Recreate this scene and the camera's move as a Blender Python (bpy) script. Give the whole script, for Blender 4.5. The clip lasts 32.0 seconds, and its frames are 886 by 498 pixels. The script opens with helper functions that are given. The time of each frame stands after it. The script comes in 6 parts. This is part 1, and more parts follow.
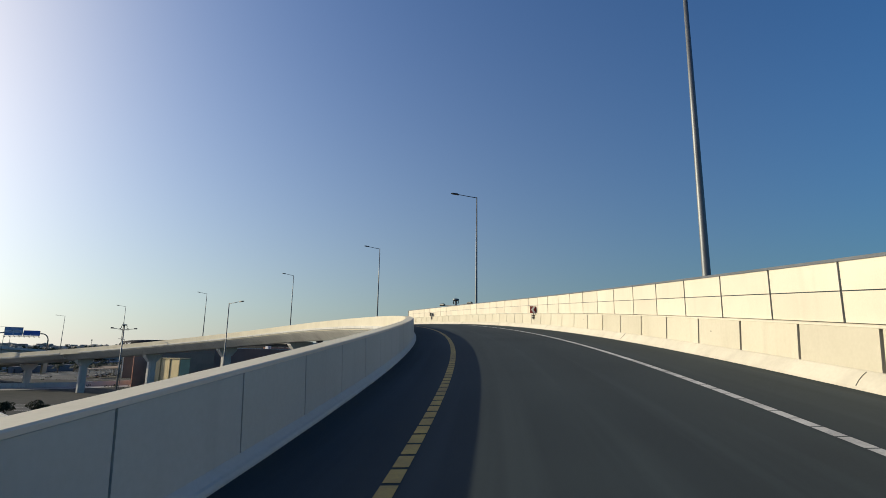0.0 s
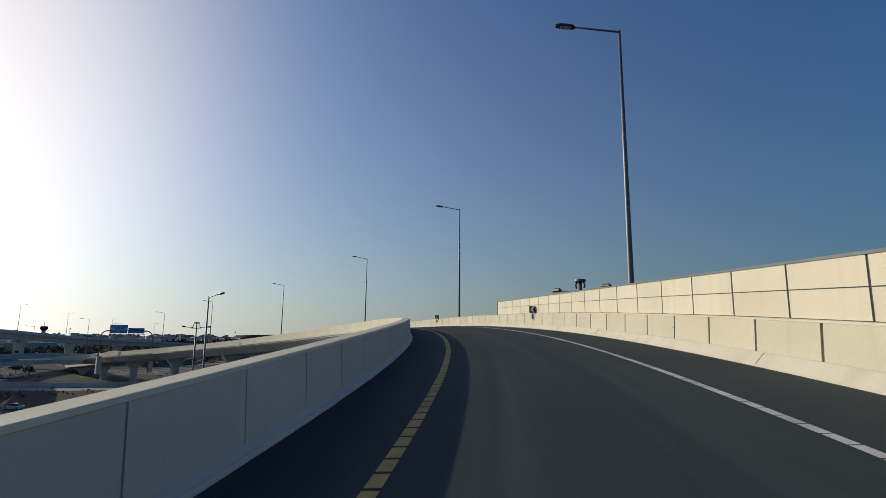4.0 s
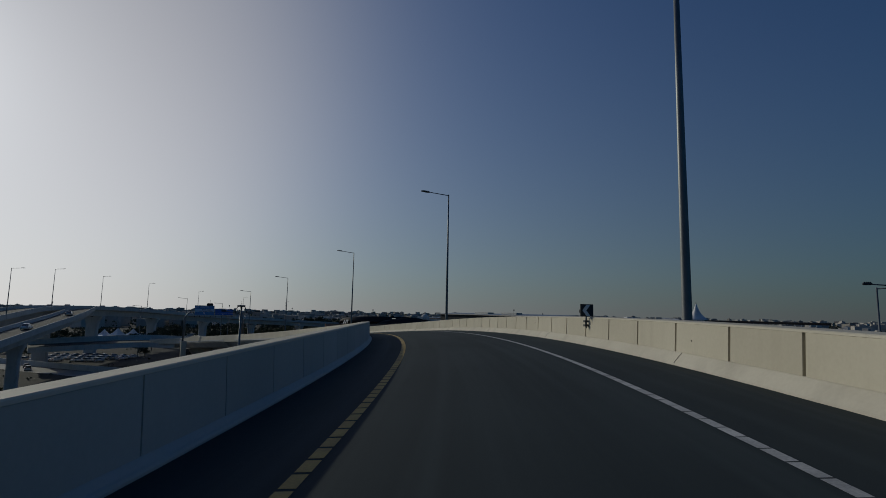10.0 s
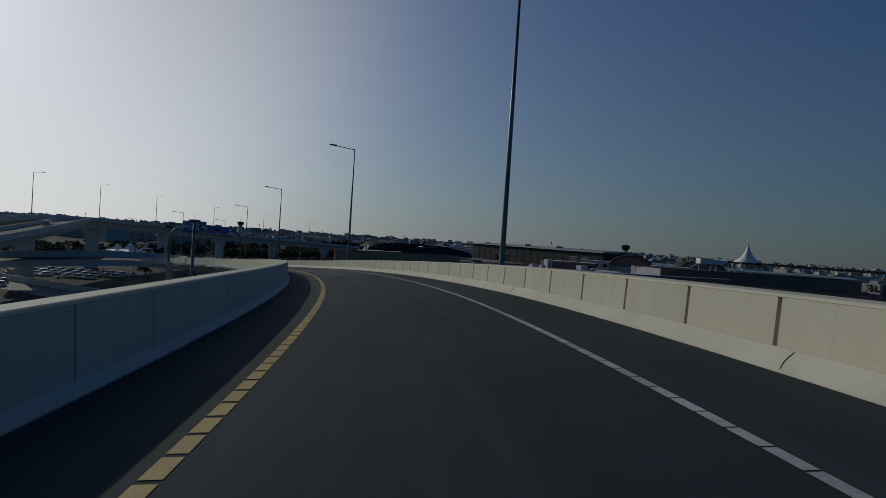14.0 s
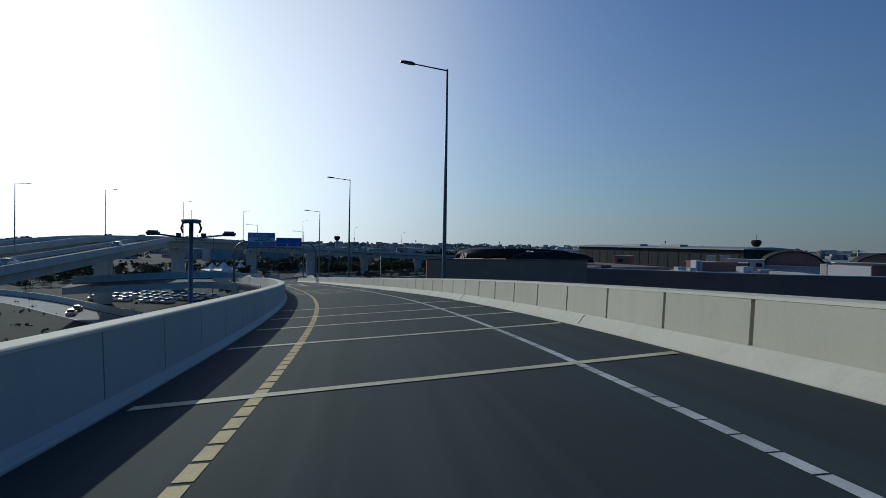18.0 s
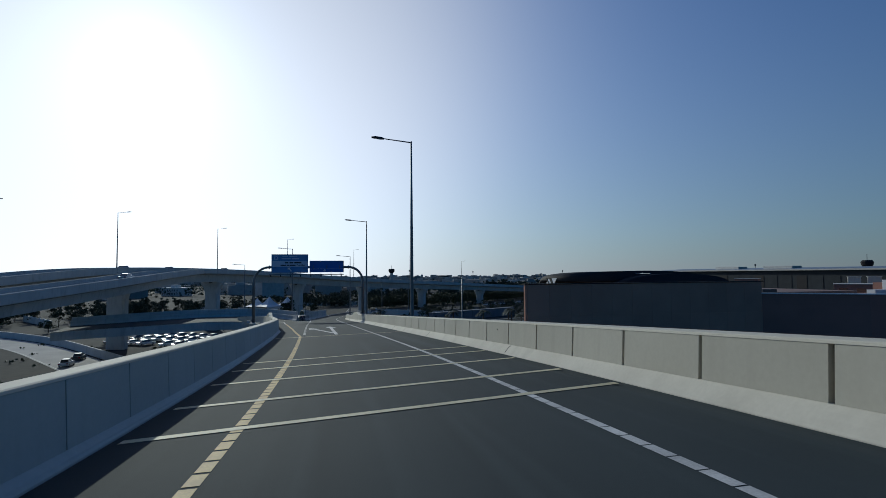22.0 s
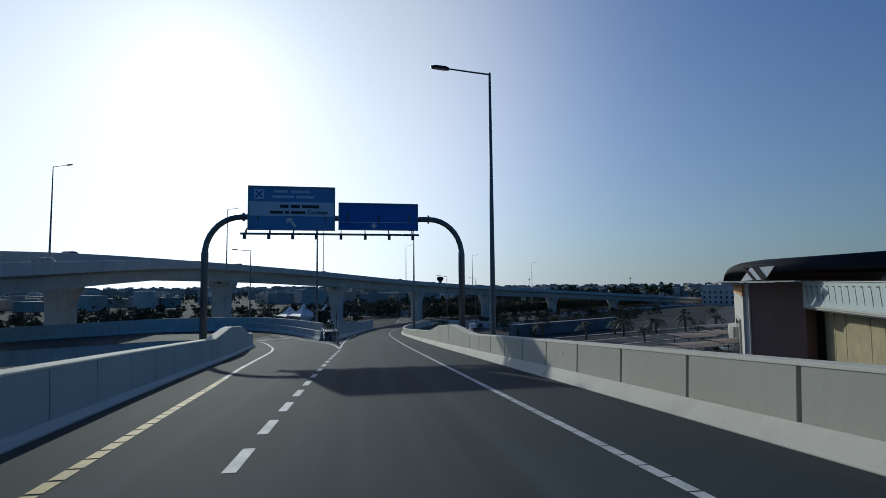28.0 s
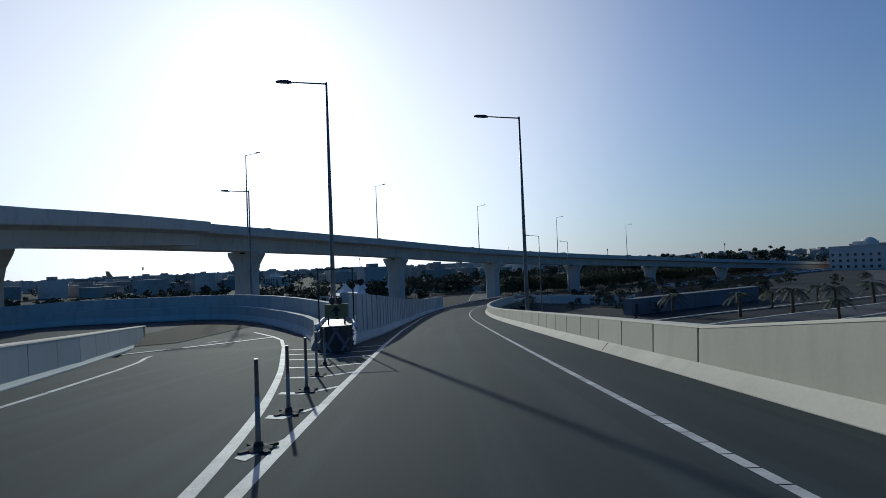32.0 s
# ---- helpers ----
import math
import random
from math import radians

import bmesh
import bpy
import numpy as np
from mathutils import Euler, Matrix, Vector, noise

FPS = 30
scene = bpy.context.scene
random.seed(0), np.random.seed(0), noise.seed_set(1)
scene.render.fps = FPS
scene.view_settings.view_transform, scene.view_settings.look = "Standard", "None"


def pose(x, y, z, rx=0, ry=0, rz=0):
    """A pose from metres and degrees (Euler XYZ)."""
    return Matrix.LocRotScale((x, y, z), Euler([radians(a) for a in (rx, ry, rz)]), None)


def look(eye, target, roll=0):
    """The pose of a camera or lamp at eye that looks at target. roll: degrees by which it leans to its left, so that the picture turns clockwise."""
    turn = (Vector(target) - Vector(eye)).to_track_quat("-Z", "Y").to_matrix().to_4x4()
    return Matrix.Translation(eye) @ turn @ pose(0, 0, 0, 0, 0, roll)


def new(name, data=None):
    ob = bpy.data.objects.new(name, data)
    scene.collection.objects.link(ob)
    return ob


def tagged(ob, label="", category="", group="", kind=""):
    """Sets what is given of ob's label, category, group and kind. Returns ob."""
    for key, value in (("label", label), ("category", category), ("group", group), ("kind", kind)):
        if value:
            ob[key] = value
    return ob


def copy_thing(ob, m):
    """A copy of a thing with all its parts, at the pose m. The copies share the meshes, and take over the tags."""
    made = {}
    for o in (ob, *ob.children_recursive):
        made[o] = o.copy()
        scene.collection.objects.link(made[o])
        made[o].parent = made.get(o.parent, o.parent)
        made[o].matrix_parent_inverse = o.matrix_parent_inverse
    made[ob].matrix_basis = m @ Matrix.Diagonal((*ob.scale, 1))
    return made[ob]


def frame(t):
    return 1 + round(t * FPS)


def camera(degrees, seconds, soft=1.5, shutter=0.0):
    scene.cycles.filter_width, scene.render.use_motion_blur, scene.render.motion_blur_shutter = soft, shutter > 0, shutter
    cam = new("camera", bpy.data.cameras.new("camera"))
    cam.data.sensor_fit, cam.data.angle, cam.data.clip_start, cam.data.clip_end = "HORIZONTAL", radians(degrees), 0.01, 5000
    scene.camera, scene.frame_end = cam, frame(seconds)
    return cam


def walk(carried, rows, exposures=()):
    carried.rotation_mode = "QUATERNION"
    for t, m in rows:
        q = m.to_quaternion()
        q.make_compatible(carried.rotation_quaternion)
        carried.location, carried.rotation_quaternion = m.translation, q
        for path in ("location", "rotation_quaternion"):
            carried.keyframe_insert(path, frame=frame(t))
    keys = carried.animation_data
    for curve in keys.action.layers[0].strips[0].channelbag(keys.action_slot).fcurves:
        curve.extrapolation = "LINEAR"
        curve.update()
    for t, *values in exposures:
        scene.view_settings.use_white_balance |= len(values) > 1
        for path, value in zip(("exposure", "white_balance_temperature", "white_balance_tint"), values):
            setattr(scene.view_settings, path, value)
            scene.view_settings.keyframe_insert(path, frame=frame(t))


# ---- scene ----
SUN = Vector((-0.9367, 0.0754, 0.3420)).normalized()

cam = camera(79.84, 32.0, soft=0.7)
walk(cam, [
    (0, pose(-0.407, 0.000, 1.603, 100.835, -0.956, 7.985)),
    (0.5, pose(-0.458, 4.489, 2.017, 100.840, -0.567, 10.913)),
    (1, pose(-0.643, 8.937, 2.414, 100.807, -0.811, 12.001)),
    (1.5, pose(-0.958, 13.340, 2.793, 100.482, -0.848, 13.413)),
    (2, pose(-1.398, 17.694, 3.156, 99.979, -0.910, 14.970)),
    (2.5, pose(-1.957, 21.996, 3.503, 99.630, -1.157, 16.690)),
    (3, pose(-2.633, 26.246, 3.835, 99.521, -1.162, 18.340)),
    (3.5, pose(-3.420, 30.442, 4.152, 99.292, -0.957, 19.997)),
    (4, pose(-4.314, 34.585, 4.454, 99.363, -0.593, 21.352)),
    (4.5, pose(-5.311, 38.677, 4.743, 99.497, -0.037, 22.536)),
    (5, pose(-6.411, 42.720, 5.018, 99.639, 0.513, 23.711)),
    (5.5, pose(-7.614, 46.712, 5.279, 99.728, 0.859, 25.029)),
    (6, pose(-8.919, 50.653, 5.523, 99.724, 0.836, 26.361)),
    (6.5, pose(-10.329, 54.542, 5.748, 99.513, 0.424, 28.074)),
    (7, pose(-11.844, 58.374, 5.955, 99.158, 0.235, 29.319)),
    (7.5, pose(-13.462, 62.148, 6.144, 98.554, 0.048, 31.221)),
    (8, pose(-15.183, 65.859, 6.315, 98.102, -1.045, 33.075)),
    (8.5, pose(-17.005, 69.504, 6.468, 97.519, -0.559, 33.185)),
    (9, pose(-18.920, 73.084, 6.604, 97.191, -0.870, 34.248)),
    (9.5, pose(-20.925, 76.597, 6.723, 96.968, -1.500, 35.672)),
    (10, pose(-23.017, 80.042, 6.825, 96.746, -1.128, 36.313)),
    (10.5, pose(-25.192, 83.419, 6.910, 96.220, -1.789, 36.620)),
    (11, pose(-27.448, 86.726, 6.978, 96.163, -0.447, 36.970)),
    (11.5, pose(-29.781, 89.963, 7.025, 95.786, -0.248, 37.943)),
    (12, pose(-32.190, 93.127, 7.050, 95.508, -0.243, 38.171)),
    (12.5, pose(-34.674, 96.216, 7.056, 94.735, -0.729, 37.314)),
    (13, pose(-37.231, 99.222, 7.040, 91.709, -4.475, 36.196)),
    (13.5, pose(-39.852, 102.144, 7.004, 89.259, -4.193, 39.061)),
    (14, pose(-42.537, 104.981, 6.948, 88.875, -3.762, 39.819)),
    (14.5, pose(-45.281, 107.735, 6.873, 88.503, -3.110, 40.026)),
    (15, pose(-48.086, 110.409, 6.778, 88.187, -2.448, 40.199)),
    (15.5, pose(-50.953, 113.010, 6.664, 87.973, -1.990, 40.866)),
    (16, pose(-53.889, 115.542, 6.530, 87.784, -1.341, 42.489)),
    (16.5, pose(-56.903, 118.015, 6.377, 88.267, -2.005, 44.771)),
    (17, pose(-60.010, 120.435, 6.210, 88.870, -1.159, 44.695)),
    (17.5, pose(-63.218, 122.808, 6.032, 88.919, -1.172, 46.768)),
    (18, pose(-66.536, 125.135, 5.842, 89.274, -0.966, 49.880)),
    (18.5, pose(-69.964, 127.417, 5.640, 89.949, -0.990, 53.117)),
    (19, pose(-73.499, 129.647, 5.424, 90.784, -0.687, 55.327)),
    (19.5, pose(-77.047, 131.770, 5.200, 91.190, -1.340, 56.994)),
    (20, pose(-80.564, 133.767, 4.971, 91.267, -0.849, 59.496)),
    (20.5, pose(-84.375, 135.818, 4.716, 91.280, -1.181, 61.785)),
    (21, pose(-88.297, 137.818, 4.445, 91.952, -0.353, 56.321)),
    (21.5, pose(-92.254, 139.732, 4.163, 92.399, 0.315, 58.305)),
    (22, pose(-96.234, 141.565, 3.872, 92.744, 0.433, 55.658)),
    (22.5, pose(-100.137, 143.283, 3.590, 93.026, 1.344, 55.205)),
    (23, pose(-104.048, 144.939, 3.311, 93.344, 1.025, 56.020)),
    (23.5, pose(-107.968, 146.545, 3.034, 93.511, 1.360, 55.897)),
    (24, pose(-111.900, 148.116, 2.760, 93.504, 2.210, 56.341)),
    (24.5, pose(-115.853, 149.663, 2.486, 93.376, 2.775, 55.694)),
    (25, pose(-119.836, 151.196, 2.214, 93.369, 2.662, 56.391)),
    (25.5, pose(-123.854, 152.724, 1.940, 93.371, 2.431, 57.276)),
    (26, pose(-127.909, 154.254, 1.667, 93.384, 2.172, 58.105)),
    (26.5, pose(-132.001, 155.792, 1.393, 93.413, 1.973, 58.632)),
    (27, pose(-136.127, 157.344, 1.118, 93.750, 1.392, 59.585)),
    (27.5, pose(-140.280, 158.914, 0.839, 93.427, 1.557, 60.865)),
    (28, pose(-144.456, 160.499, 0.553, 93.951, 0.485, 60.363)),
    (28.5, pose(-148.644, 162.097, 0.261, 93.865, 0.750, 60.559)),
    (29, pose(-152.839, 163.708, -0.036, 94.191, 0.382, 60.841)),
    (29.5, pose(-157.035, 165.331, -0.340, 94.040, 0.450, 60.761)),
    (30, pose(-161.229, 166.964, -0.648, 94.422, 0.181, 61.216)),
    (30.5, pose(-165.419, 168.608, -0.962, 93.783, 1.251, 61.103)),
    (31, pose(-169.603, 170.262, -1.280, 93.892, 1.234, 61.373)),
    (31.5, pose(-173.782, 171.926, -1.604, 93.408, 1.625, 63.130)),
    (32, pose(-177.956, 173.602, -1.933, 91.678, 2.301, 67.394)),
], exposures=[(0, 0.12, 6950, 5), (3.5, -0.27, 6700, 5), (6, -0.65, 6300, 4), (9, -1.6, 6050, 4), (13, -1.6, 5950, 3), (16, -1.35, 5600, 0), (18, -0.8, 5350, 0), (20, -0.58, 5400, 1), (22, -0.85, 5400, 1), (24, -1.05, 5400, 1), (27, -0.83, 5400, 1), (29, -0.72, 5400, 1), (30.5, -0.58, 5400, 2), (32, -0.7, 5450, 2)])

# ---- world and sun ----
world = bpy.data.worlds.new("sky")
scene.world = world
world.use_nodes = True
wn = world.node_tree.nodes
sky = wn.new("ShaderNodeTexSky")
sky.sky_type = "NISHITA"
sky.sun_disc = False
sky.sun_elevation = math.asin(SUN.z)
sky.sun_rotation = math.atan2(SUN.x, SUN.y)
sky.air_density, sky.dust_density, sky.ozone_density = 1.0, 0.3, 3.0
wn["Background"].inputs["Strength"].default_value = 0.1
wl = world.node_tree.links
rich = wn.new("ShaderNodeHueSaturation")
rich.inputs["Saturation"].default_value = 1.36
wl.new(sky.outputs[0], rich.inputs["Color"])


def wmath(op, a, c=None):
    nd = wn.new("ShaderNodeMath")
    nd.operation = op
    for k, x in enumerate((a, c)):
        if x is None:
            continue
        if isinstance(x, (int, float)):
            nd.inputs[k].default_value = x
        else:
            wl.new(x, nd.inputs[k])
    return nd.outputs[0]


# desert haze: a broad pale glow round the sun and a pale layer along the horizon
way = wn.new("ShaderNodeTexCoord").outputs["Generated"]
toward = wn.new("ShaderNodeVectorMath")
toward.operation = "DOT_PRODUCT"
toward.inputs[1].default_value = SUN
wl.new(way, toward.inputs[0])
angle = wmath("ARCCOSINE", wmath("MINIMUM", toward.outputs["Value"], 0.9999))


def fade(centre, width, size):
    """A plateau round the sun that fades out at an angle."""
    return wmath("DIVIDE", size, wmath("ADD", 1.0, wmath("EXPONENT", wmath("DIVIDE", wmath("SUBTRACT", angle, centre), width))))


veil = fade(0.535, 0.10, 1.0)
glow = wmath("ADD", wmath("ADD", wmath("MULTIPLY", veil, 17.0), wmath("ADD", fade(0.95, 0.10, 0.42), fade(1.40, 0.12, 0.13))), wmath("MULTIPLY", wmath("EXPONENT", wmath("MULTIPLY", angle, -6.0)), 20.0))
parts = wn.new("ShaderNodeSeparateXYZ")
wl.new(way, parts.inputs[0])
high = wmath("MULTIPLY_ADD", wmath("EXPONENT", wmath("MULTIPLY", wmath("MAXIMUM", parts.outputs["Z"], 0.0), -2.0)), 0.75)
high.node.inputs[2].default_value = 0.28
glow = wmath("MULTIPLY", glow, high)
low = wmath("MULTIPLY", wmath("EXPONENT", wmath("MULTIPLY", wmath("MAXIMUM", parts.outputs["Z"], 0.0), -2.9)), 0.88)
side = wmath("MULTIPLY_ADD", wmath("EXPONENT", wmath("MULTIPLY", wmath("POWER", wmath("DIVIDE", angle, 1.15), 2.0), -1.0)), 8.0)
side.node.inputs[2].default_value = 0.0
layer = wn.new("ShaderNodeVectorMath")
layer.operation = "SCALE"
layer.inputs[0].default_value = (1.08, 0.955, 0.94)
wl.new(side, layer.inputs["Scale"])
mixed = wn.new("ShaderNodeMix")
mixed.data_type = "RGBA"
wl.new(low, mixed.inputs["Factor"])
deep = wn.new("ShaderNodeVectorMath")
deep.operation = "MULTIPLY"
deep.inputs[1].default_value = (0.28, 1.01, 1.26)
wl.new(rich.outputs[0], deep.inputs[0])
wl.new(deep.outputs[0], mixed.inputs["A"])
far_haze = wn.new("ShaderNodeVectorMath")
far_haze.inputs[1].default_value = (0.80, 0.84, 0.98)
wl.new(layer.outputs[0], far_haze.inputs[0])
wl.new(far_haze.outputs[0], mixed.inputs["B"])
pale = wn.new("ShaderNodeVectorMath")
pale.operation = "SCALE"
pale.inputs[0].default_value = (1.03, 0.915, 0.88)
wl.new(glow, pale.inputs["Scale"])
total = wn.new("ShaderNodeVectorMath")
wl.new(pale.outputs[0], total.inputs[1])
thin = wn.new("ShaderNodeVectorMath")
thin.operation = "SCALE"
wl.new(mixed.outputs["Result"], thin.inputs[0])
wl.new(wmath("SUBTRACT", 1.0, wmath("MULTIPLY", veil, 0.75)), thin.inputs["Scale"])
wl.new(thin.outputs[0], total.inputs[0])
haze = wn.new("ShaderNodeVectorMath")
haze.operation = "MINIMUM"
haze.inputs[1].default_value = (26.0, 26.0, 26.0)
wl.new(total.outputs[0], haze.inputs[0])
wl.new(haze.outputs[0], wn["Background"].inputs["Color"])
sun = new("sun", bpy.data.lights.new("sun", "SUN"))
sun.data.energy, sun.data.angle, sun.data.color = 3.75, radians(0.6), (1.0, 0.895, 0.70)
sun.matrix_world = look((0, 0, 60), Vector((0, 0, 60)) - SUN)


# ---- materials ----
def material(name, colour, rough=0.8, metal=0.0, dark=None, scale=6.0, fine=60.0, bump=0.0, spots=None, vary=0.0, spec=0.5):
    """Base colour with a coarse and a fine variation towards `dark`, and relief."""
    m = bpy.data.materials.new(name)
    m.use_nodes = True
    n, l = m.node_tree.nodes, m.node_tree.links
    b = n["Principled BSDF"]
    b.inputs["Roughness"].default_value = rough
    b.inputs["Metallic"].default_value = metal
    b.inputs["Specular IOR Level"].default_value = spec
    col = (*colour, 1)
    if dark is None:
        dark = tuple(c * 0.8 for c in colour)
    geo = n.new("ShaderNodeNewGeometry")
    big, small = n.new("ShaderNodeTexNoise"), n.new("ShaderNodeTexNoise")
    for tex, sc, det in ((big, 1.0 / scale, 5), (small, fine, 3)):
        tex.inputs["Scale"].default_value = sc
        tex.inputs["Detail"].default_value = det
        l.new(geo.outputs["Position"], tex.inputs["Vector"])
    mix = n.new("ShaderNodeMix")
    mix.data_type = "RGBA"
    mix.inputs["A"].default_value, mix.inputs["B"].default_value = col, (*dark, 1)
    add = n.new("ShaderNodeMath")
    add.operation = "MULTIPLY_ADD"
    add.inputs[1].default_value = 0.45
    l.new(small.outputs["Fac"], add.inputs[0])
    l.new(big.outputs["Fac"], add.inputs[2])
    ramp = n.new("ShaderNodeMapRange")
    ramp.inputs["From Min"].default_value, ramp.inputs["From Max"].default_value = 0.5, 0.95
    l.new(add.outputs[0], ramp.inputs["Value"])
    l.new(ramp.outputs[0], mix.inputs["Factor"])
    out = mix.outputs["Result"]
    if vary:
        info = n.new("ShaderNodeObjectInfo")
        hsv = n.new("ShaderNodeHueSaturation")
        rng = n.new("ShaderNodeMapRange")
        rng.inputs["To Min"].default_value, rng.inputs["To Max"].default_value = 1 - vary, 1 + vary
        l.new(info.outputs["Random"], rng.inputs["Value"])
        l.new(rng.outputs[0], hsv.inputs["Value"])
        l.new(out, hsv.inputs["Color"])
        out = hsv.outputs["Color"]
    l.new(out, b.inputs["Base Color"])
    if bump:
        bm = n.new("ShaderNodeBump")
        bm.inputs["Strength"].default_value = bump
        bm.inputs["Distance"].default_value = 0.02
        l.new(small.outputs["Fac"], bm.inputs["Height"])
        l.new(bm.outputs["Normal"], b.inputs["Normal"])
    return m


def streaked(m, colour, amount=0.35, wide=1.3):
    """Adds run-down stains, long in z, over a wall material."""
    n, l = m.node_tree.nodes, m.node_tree.links
    b = n["Principled BSDF"]
    old = b.inputs["Base Color"].links[0].from_socket
    geo = n.new("ShaderNodeNewGeometry")
    sc = n.new("ShaderNodeVectorMath")
    sc.operation = "MULTIPLY"
    sc.inputs[1].default_value = (wide, wide, 0.18)
    tex = n.new("ShaderNodeTexNoise")
    tex.inputs["Scale"].default_value = 2.2
    tex.inputs["Detail"].default_value = 6
    rng = n.new("ShaderNodeMapRange")
    rng.inputs["From Min"].default_value, rng.inputs["From Max"].default_value = 0.52, 0.75
    rng.inputs["To Max"].default_value = amount
    mix = n.new("ShaderNodeMix")
    mix.data_type = "RGBA"
    l.new(geo.outputs["Position"], sc.inputs[0])
    l.new(sc.outputs[0], tex.inputs["Vector"])
    l.new(tex.outputs["Fac"], rng.inputs["Value"])
    l.new(rng.outputs[0], mix.inputs["Factor"])
    l.new(old, mix.inputs["A"])
    mix.inputs["B"].default_value = (*colour, 1)
    l.new(mix.outputs["Result"], b.inputs["Base Color"])
    return m


M = {}
M["asphalt"] = material("asphalt", (0.041, 0.053, 0.057), 0.85, dark=(0.029, 0.038, 0.042), scale=5, fine=90, bump=0.18, spec=0.12)
def trafficked(m, worn, stain):
    """Adds wheel paths, a paving seam and lengthwise streaks, from the mesh's own lane coordinates."""
    n, l = m.node_tree.nodes, m.node_tree.links
    b = n["Principled BSDF"]
    lane = n.new("ShaderNodeAttribute")
    lane.attribute_name = "lane"
    sep = n.new("ShaderNodeSeparateXYZ")
    l.new(lane.outputs["Vector"], sep.inputs[0])

    def calc(op, a, c, k=None):
        nd = n.new("ShaderNodeMath")
        nd.operation = op
        for i, x in enumerate((a, c, k)):
            if isinstance(x, (int, float)):
                nd.inputs[i].default_value = x
            elif x is not None:
                l.new(x, nd.inputs[i])
        return nd.outputs[0]

    stretch = n.new("ShaderNodeVectorMath")
    stretch.operation = "MULTIPLY"
    stretch.inputs[1].default_value = (0.035, 1.6, 1.0)
    l.new(lane.outputs["Vector"], stretch.inputs[0])
    tex = n.new("ShaderNodeTexNoise")
    tex.inputs["Scale"].default_value, tex.inputs["Detail"].default_value = 1.0, 6
    l.new(stretch.outputs[0], tex.inputs["Vector"])
    paths = 0.0
    for centre in (-0.35, 1.55):
        off = calc("DIVIDE", calc("SUBTRACT", sep.outputs["Y"], centre), 0.42)
        paths = calc("ADD", calc("EXPONENT", calc("MULTIPLY", calc("MULTIPLY", off, off), -1.0), 0.0), paths)
    mix = n.new("ShaderNodeMix")
    mix.data_type = "RGBA"
    l.new(calc("MULTIPLY", calc("MULTIPLY", paths, 0.9), tex.outputs["Fac"]), mix.inputs["Factor"])
    l.new(b.inputs["Base Color"].links[0].from_socket, mix.inputs["A"])
    mix.inputs["B"].default_value = (*stain, 1)
    wear = n.new("ShaderNodeMix")
    wear.data_type = "RGBA"
    rng = n.new("ShaderNodeMapRange")
    rng.inputs["From Min"].default_value, rng.inputs["From Max"].default_value, rng.inputs["To Max"].default_value = 0.5, 0.72, 0.75
    l.new(tex.outputs["Fac"], rng.inputs["Value"])
    l.new(rng.outputs[0], wear.inputs["Factor"])
    l.new(mix.outputs["Result"], wear.inputs["A"])
    wear.inputs["B"].default_value = (*worn, 1)
    l.new(wear.outputs["Result"], b.inputs["Base Color"])
    return m


trafficked(M["asphalt"], (0.052, 0.066, 0.070), (0.026, 0.034, 0.038))
M["exit_asphalt"] = material("exit_asphalt", (0.058, 0.068, 0.071), 0.85, dark=(0.043, 0.052, 0.055), scale=5, fine=80, bump=0.18, spec=0.15)
M["new_asphalt"] = material("new_asphalt", (0.020, 0.020, 0.020), 0.9, dark=(0.015, 0.015, 0.015), scale=4, fine=60, bump=0.15, spec=0.12)
M["old_road"] = material("worn_asphalt", (0.11, 0.112, 0.112), 0.9, dark=(0.07, 0.072, 0.073), scale=9, fine=20, bump=0.2, spec=0.15)
M["pale_road"] = material("pale_concrete_road", (0.34, 0.33, 0.32), 0.9, dark=(0.25, 0.25, 0.245), scale=7, fine=12, bump=0.1)
M["concrete"] = streaked(material("painted_concrete", (0.605, 0.56, 0.45), 0.82, dark=(0.53, 0.485, 0.38), scale=3, fine=14, bump=0.04, vary=0.05), (0.42, 0.37, 0.29), 0.28)
# parapet paint with the inner side's blue-green shade put into its colour
M["shaded_paint"] = streaked(material("shade_tinted_paint", (0.40, 0.455, 0.455), 0.82, dark=(0.35, 0.40, 0.40), scale=3, fine=14, bump=0.04, vary=0.04), (0.27, 0.30, 0.30), 0.22)
M["toe"] = streaked(material("kerb_concrete", (0.65, 0.605, 0.50), 0.85, dark=(0.56, 0.515, 0.42), scale=1.6, fine=14, bump=0.06), (0.30, 0.27, 0.22), 0.30, 0.5)
M["grey_concrete"] = streaked(material("grey_concrete", (0.60, 0.59, 0.56), 0.85, dark=(0.48, 0.47, 0.45), scale=5, fine=12, bump=0.12), (0.24, 0.23, 0.22), 0.4, 0.7)
M["screen"] = streaked(material("screen_panel", (0.70, 0.64, 0.52), 0.7, dark=(0.62, 0.56, 0.45), scale=2, fine=30, bump=0.06, vary=0.06), (0.46, 0.40, 0.32), 0.2)
M["joint"] = material("dark_joint", (0.05, 0.048, 0.045), 0.9)
M["white"] = material("white_road_paint", (0.62, 0.62, 0.60), 0.7, dark=(0.30, 0.30, 0.30), scale=0.7, fine=35, bump=0.1)
M["yellow"] = material("yellow_road_paint", (0.55, 0.37, 0.08), 0.7, dark=(0.30, 0.20, 0.06), scale=0.7, fine=35, bump=0.1)
M["bar_paint"] = material("cream_road_paint", (0.62, 0.56, 0.36), 0.7, dark=(0.36, 0.33, 0.21), scale=0.9, fine=30, bump=0.1)
M["steel"] = material("galvanised_steel", (0.20, 0.21, 0.22), 0.5, 0.6, dark=(0.14, 0.15, 0.16), scale=1, fine=30)
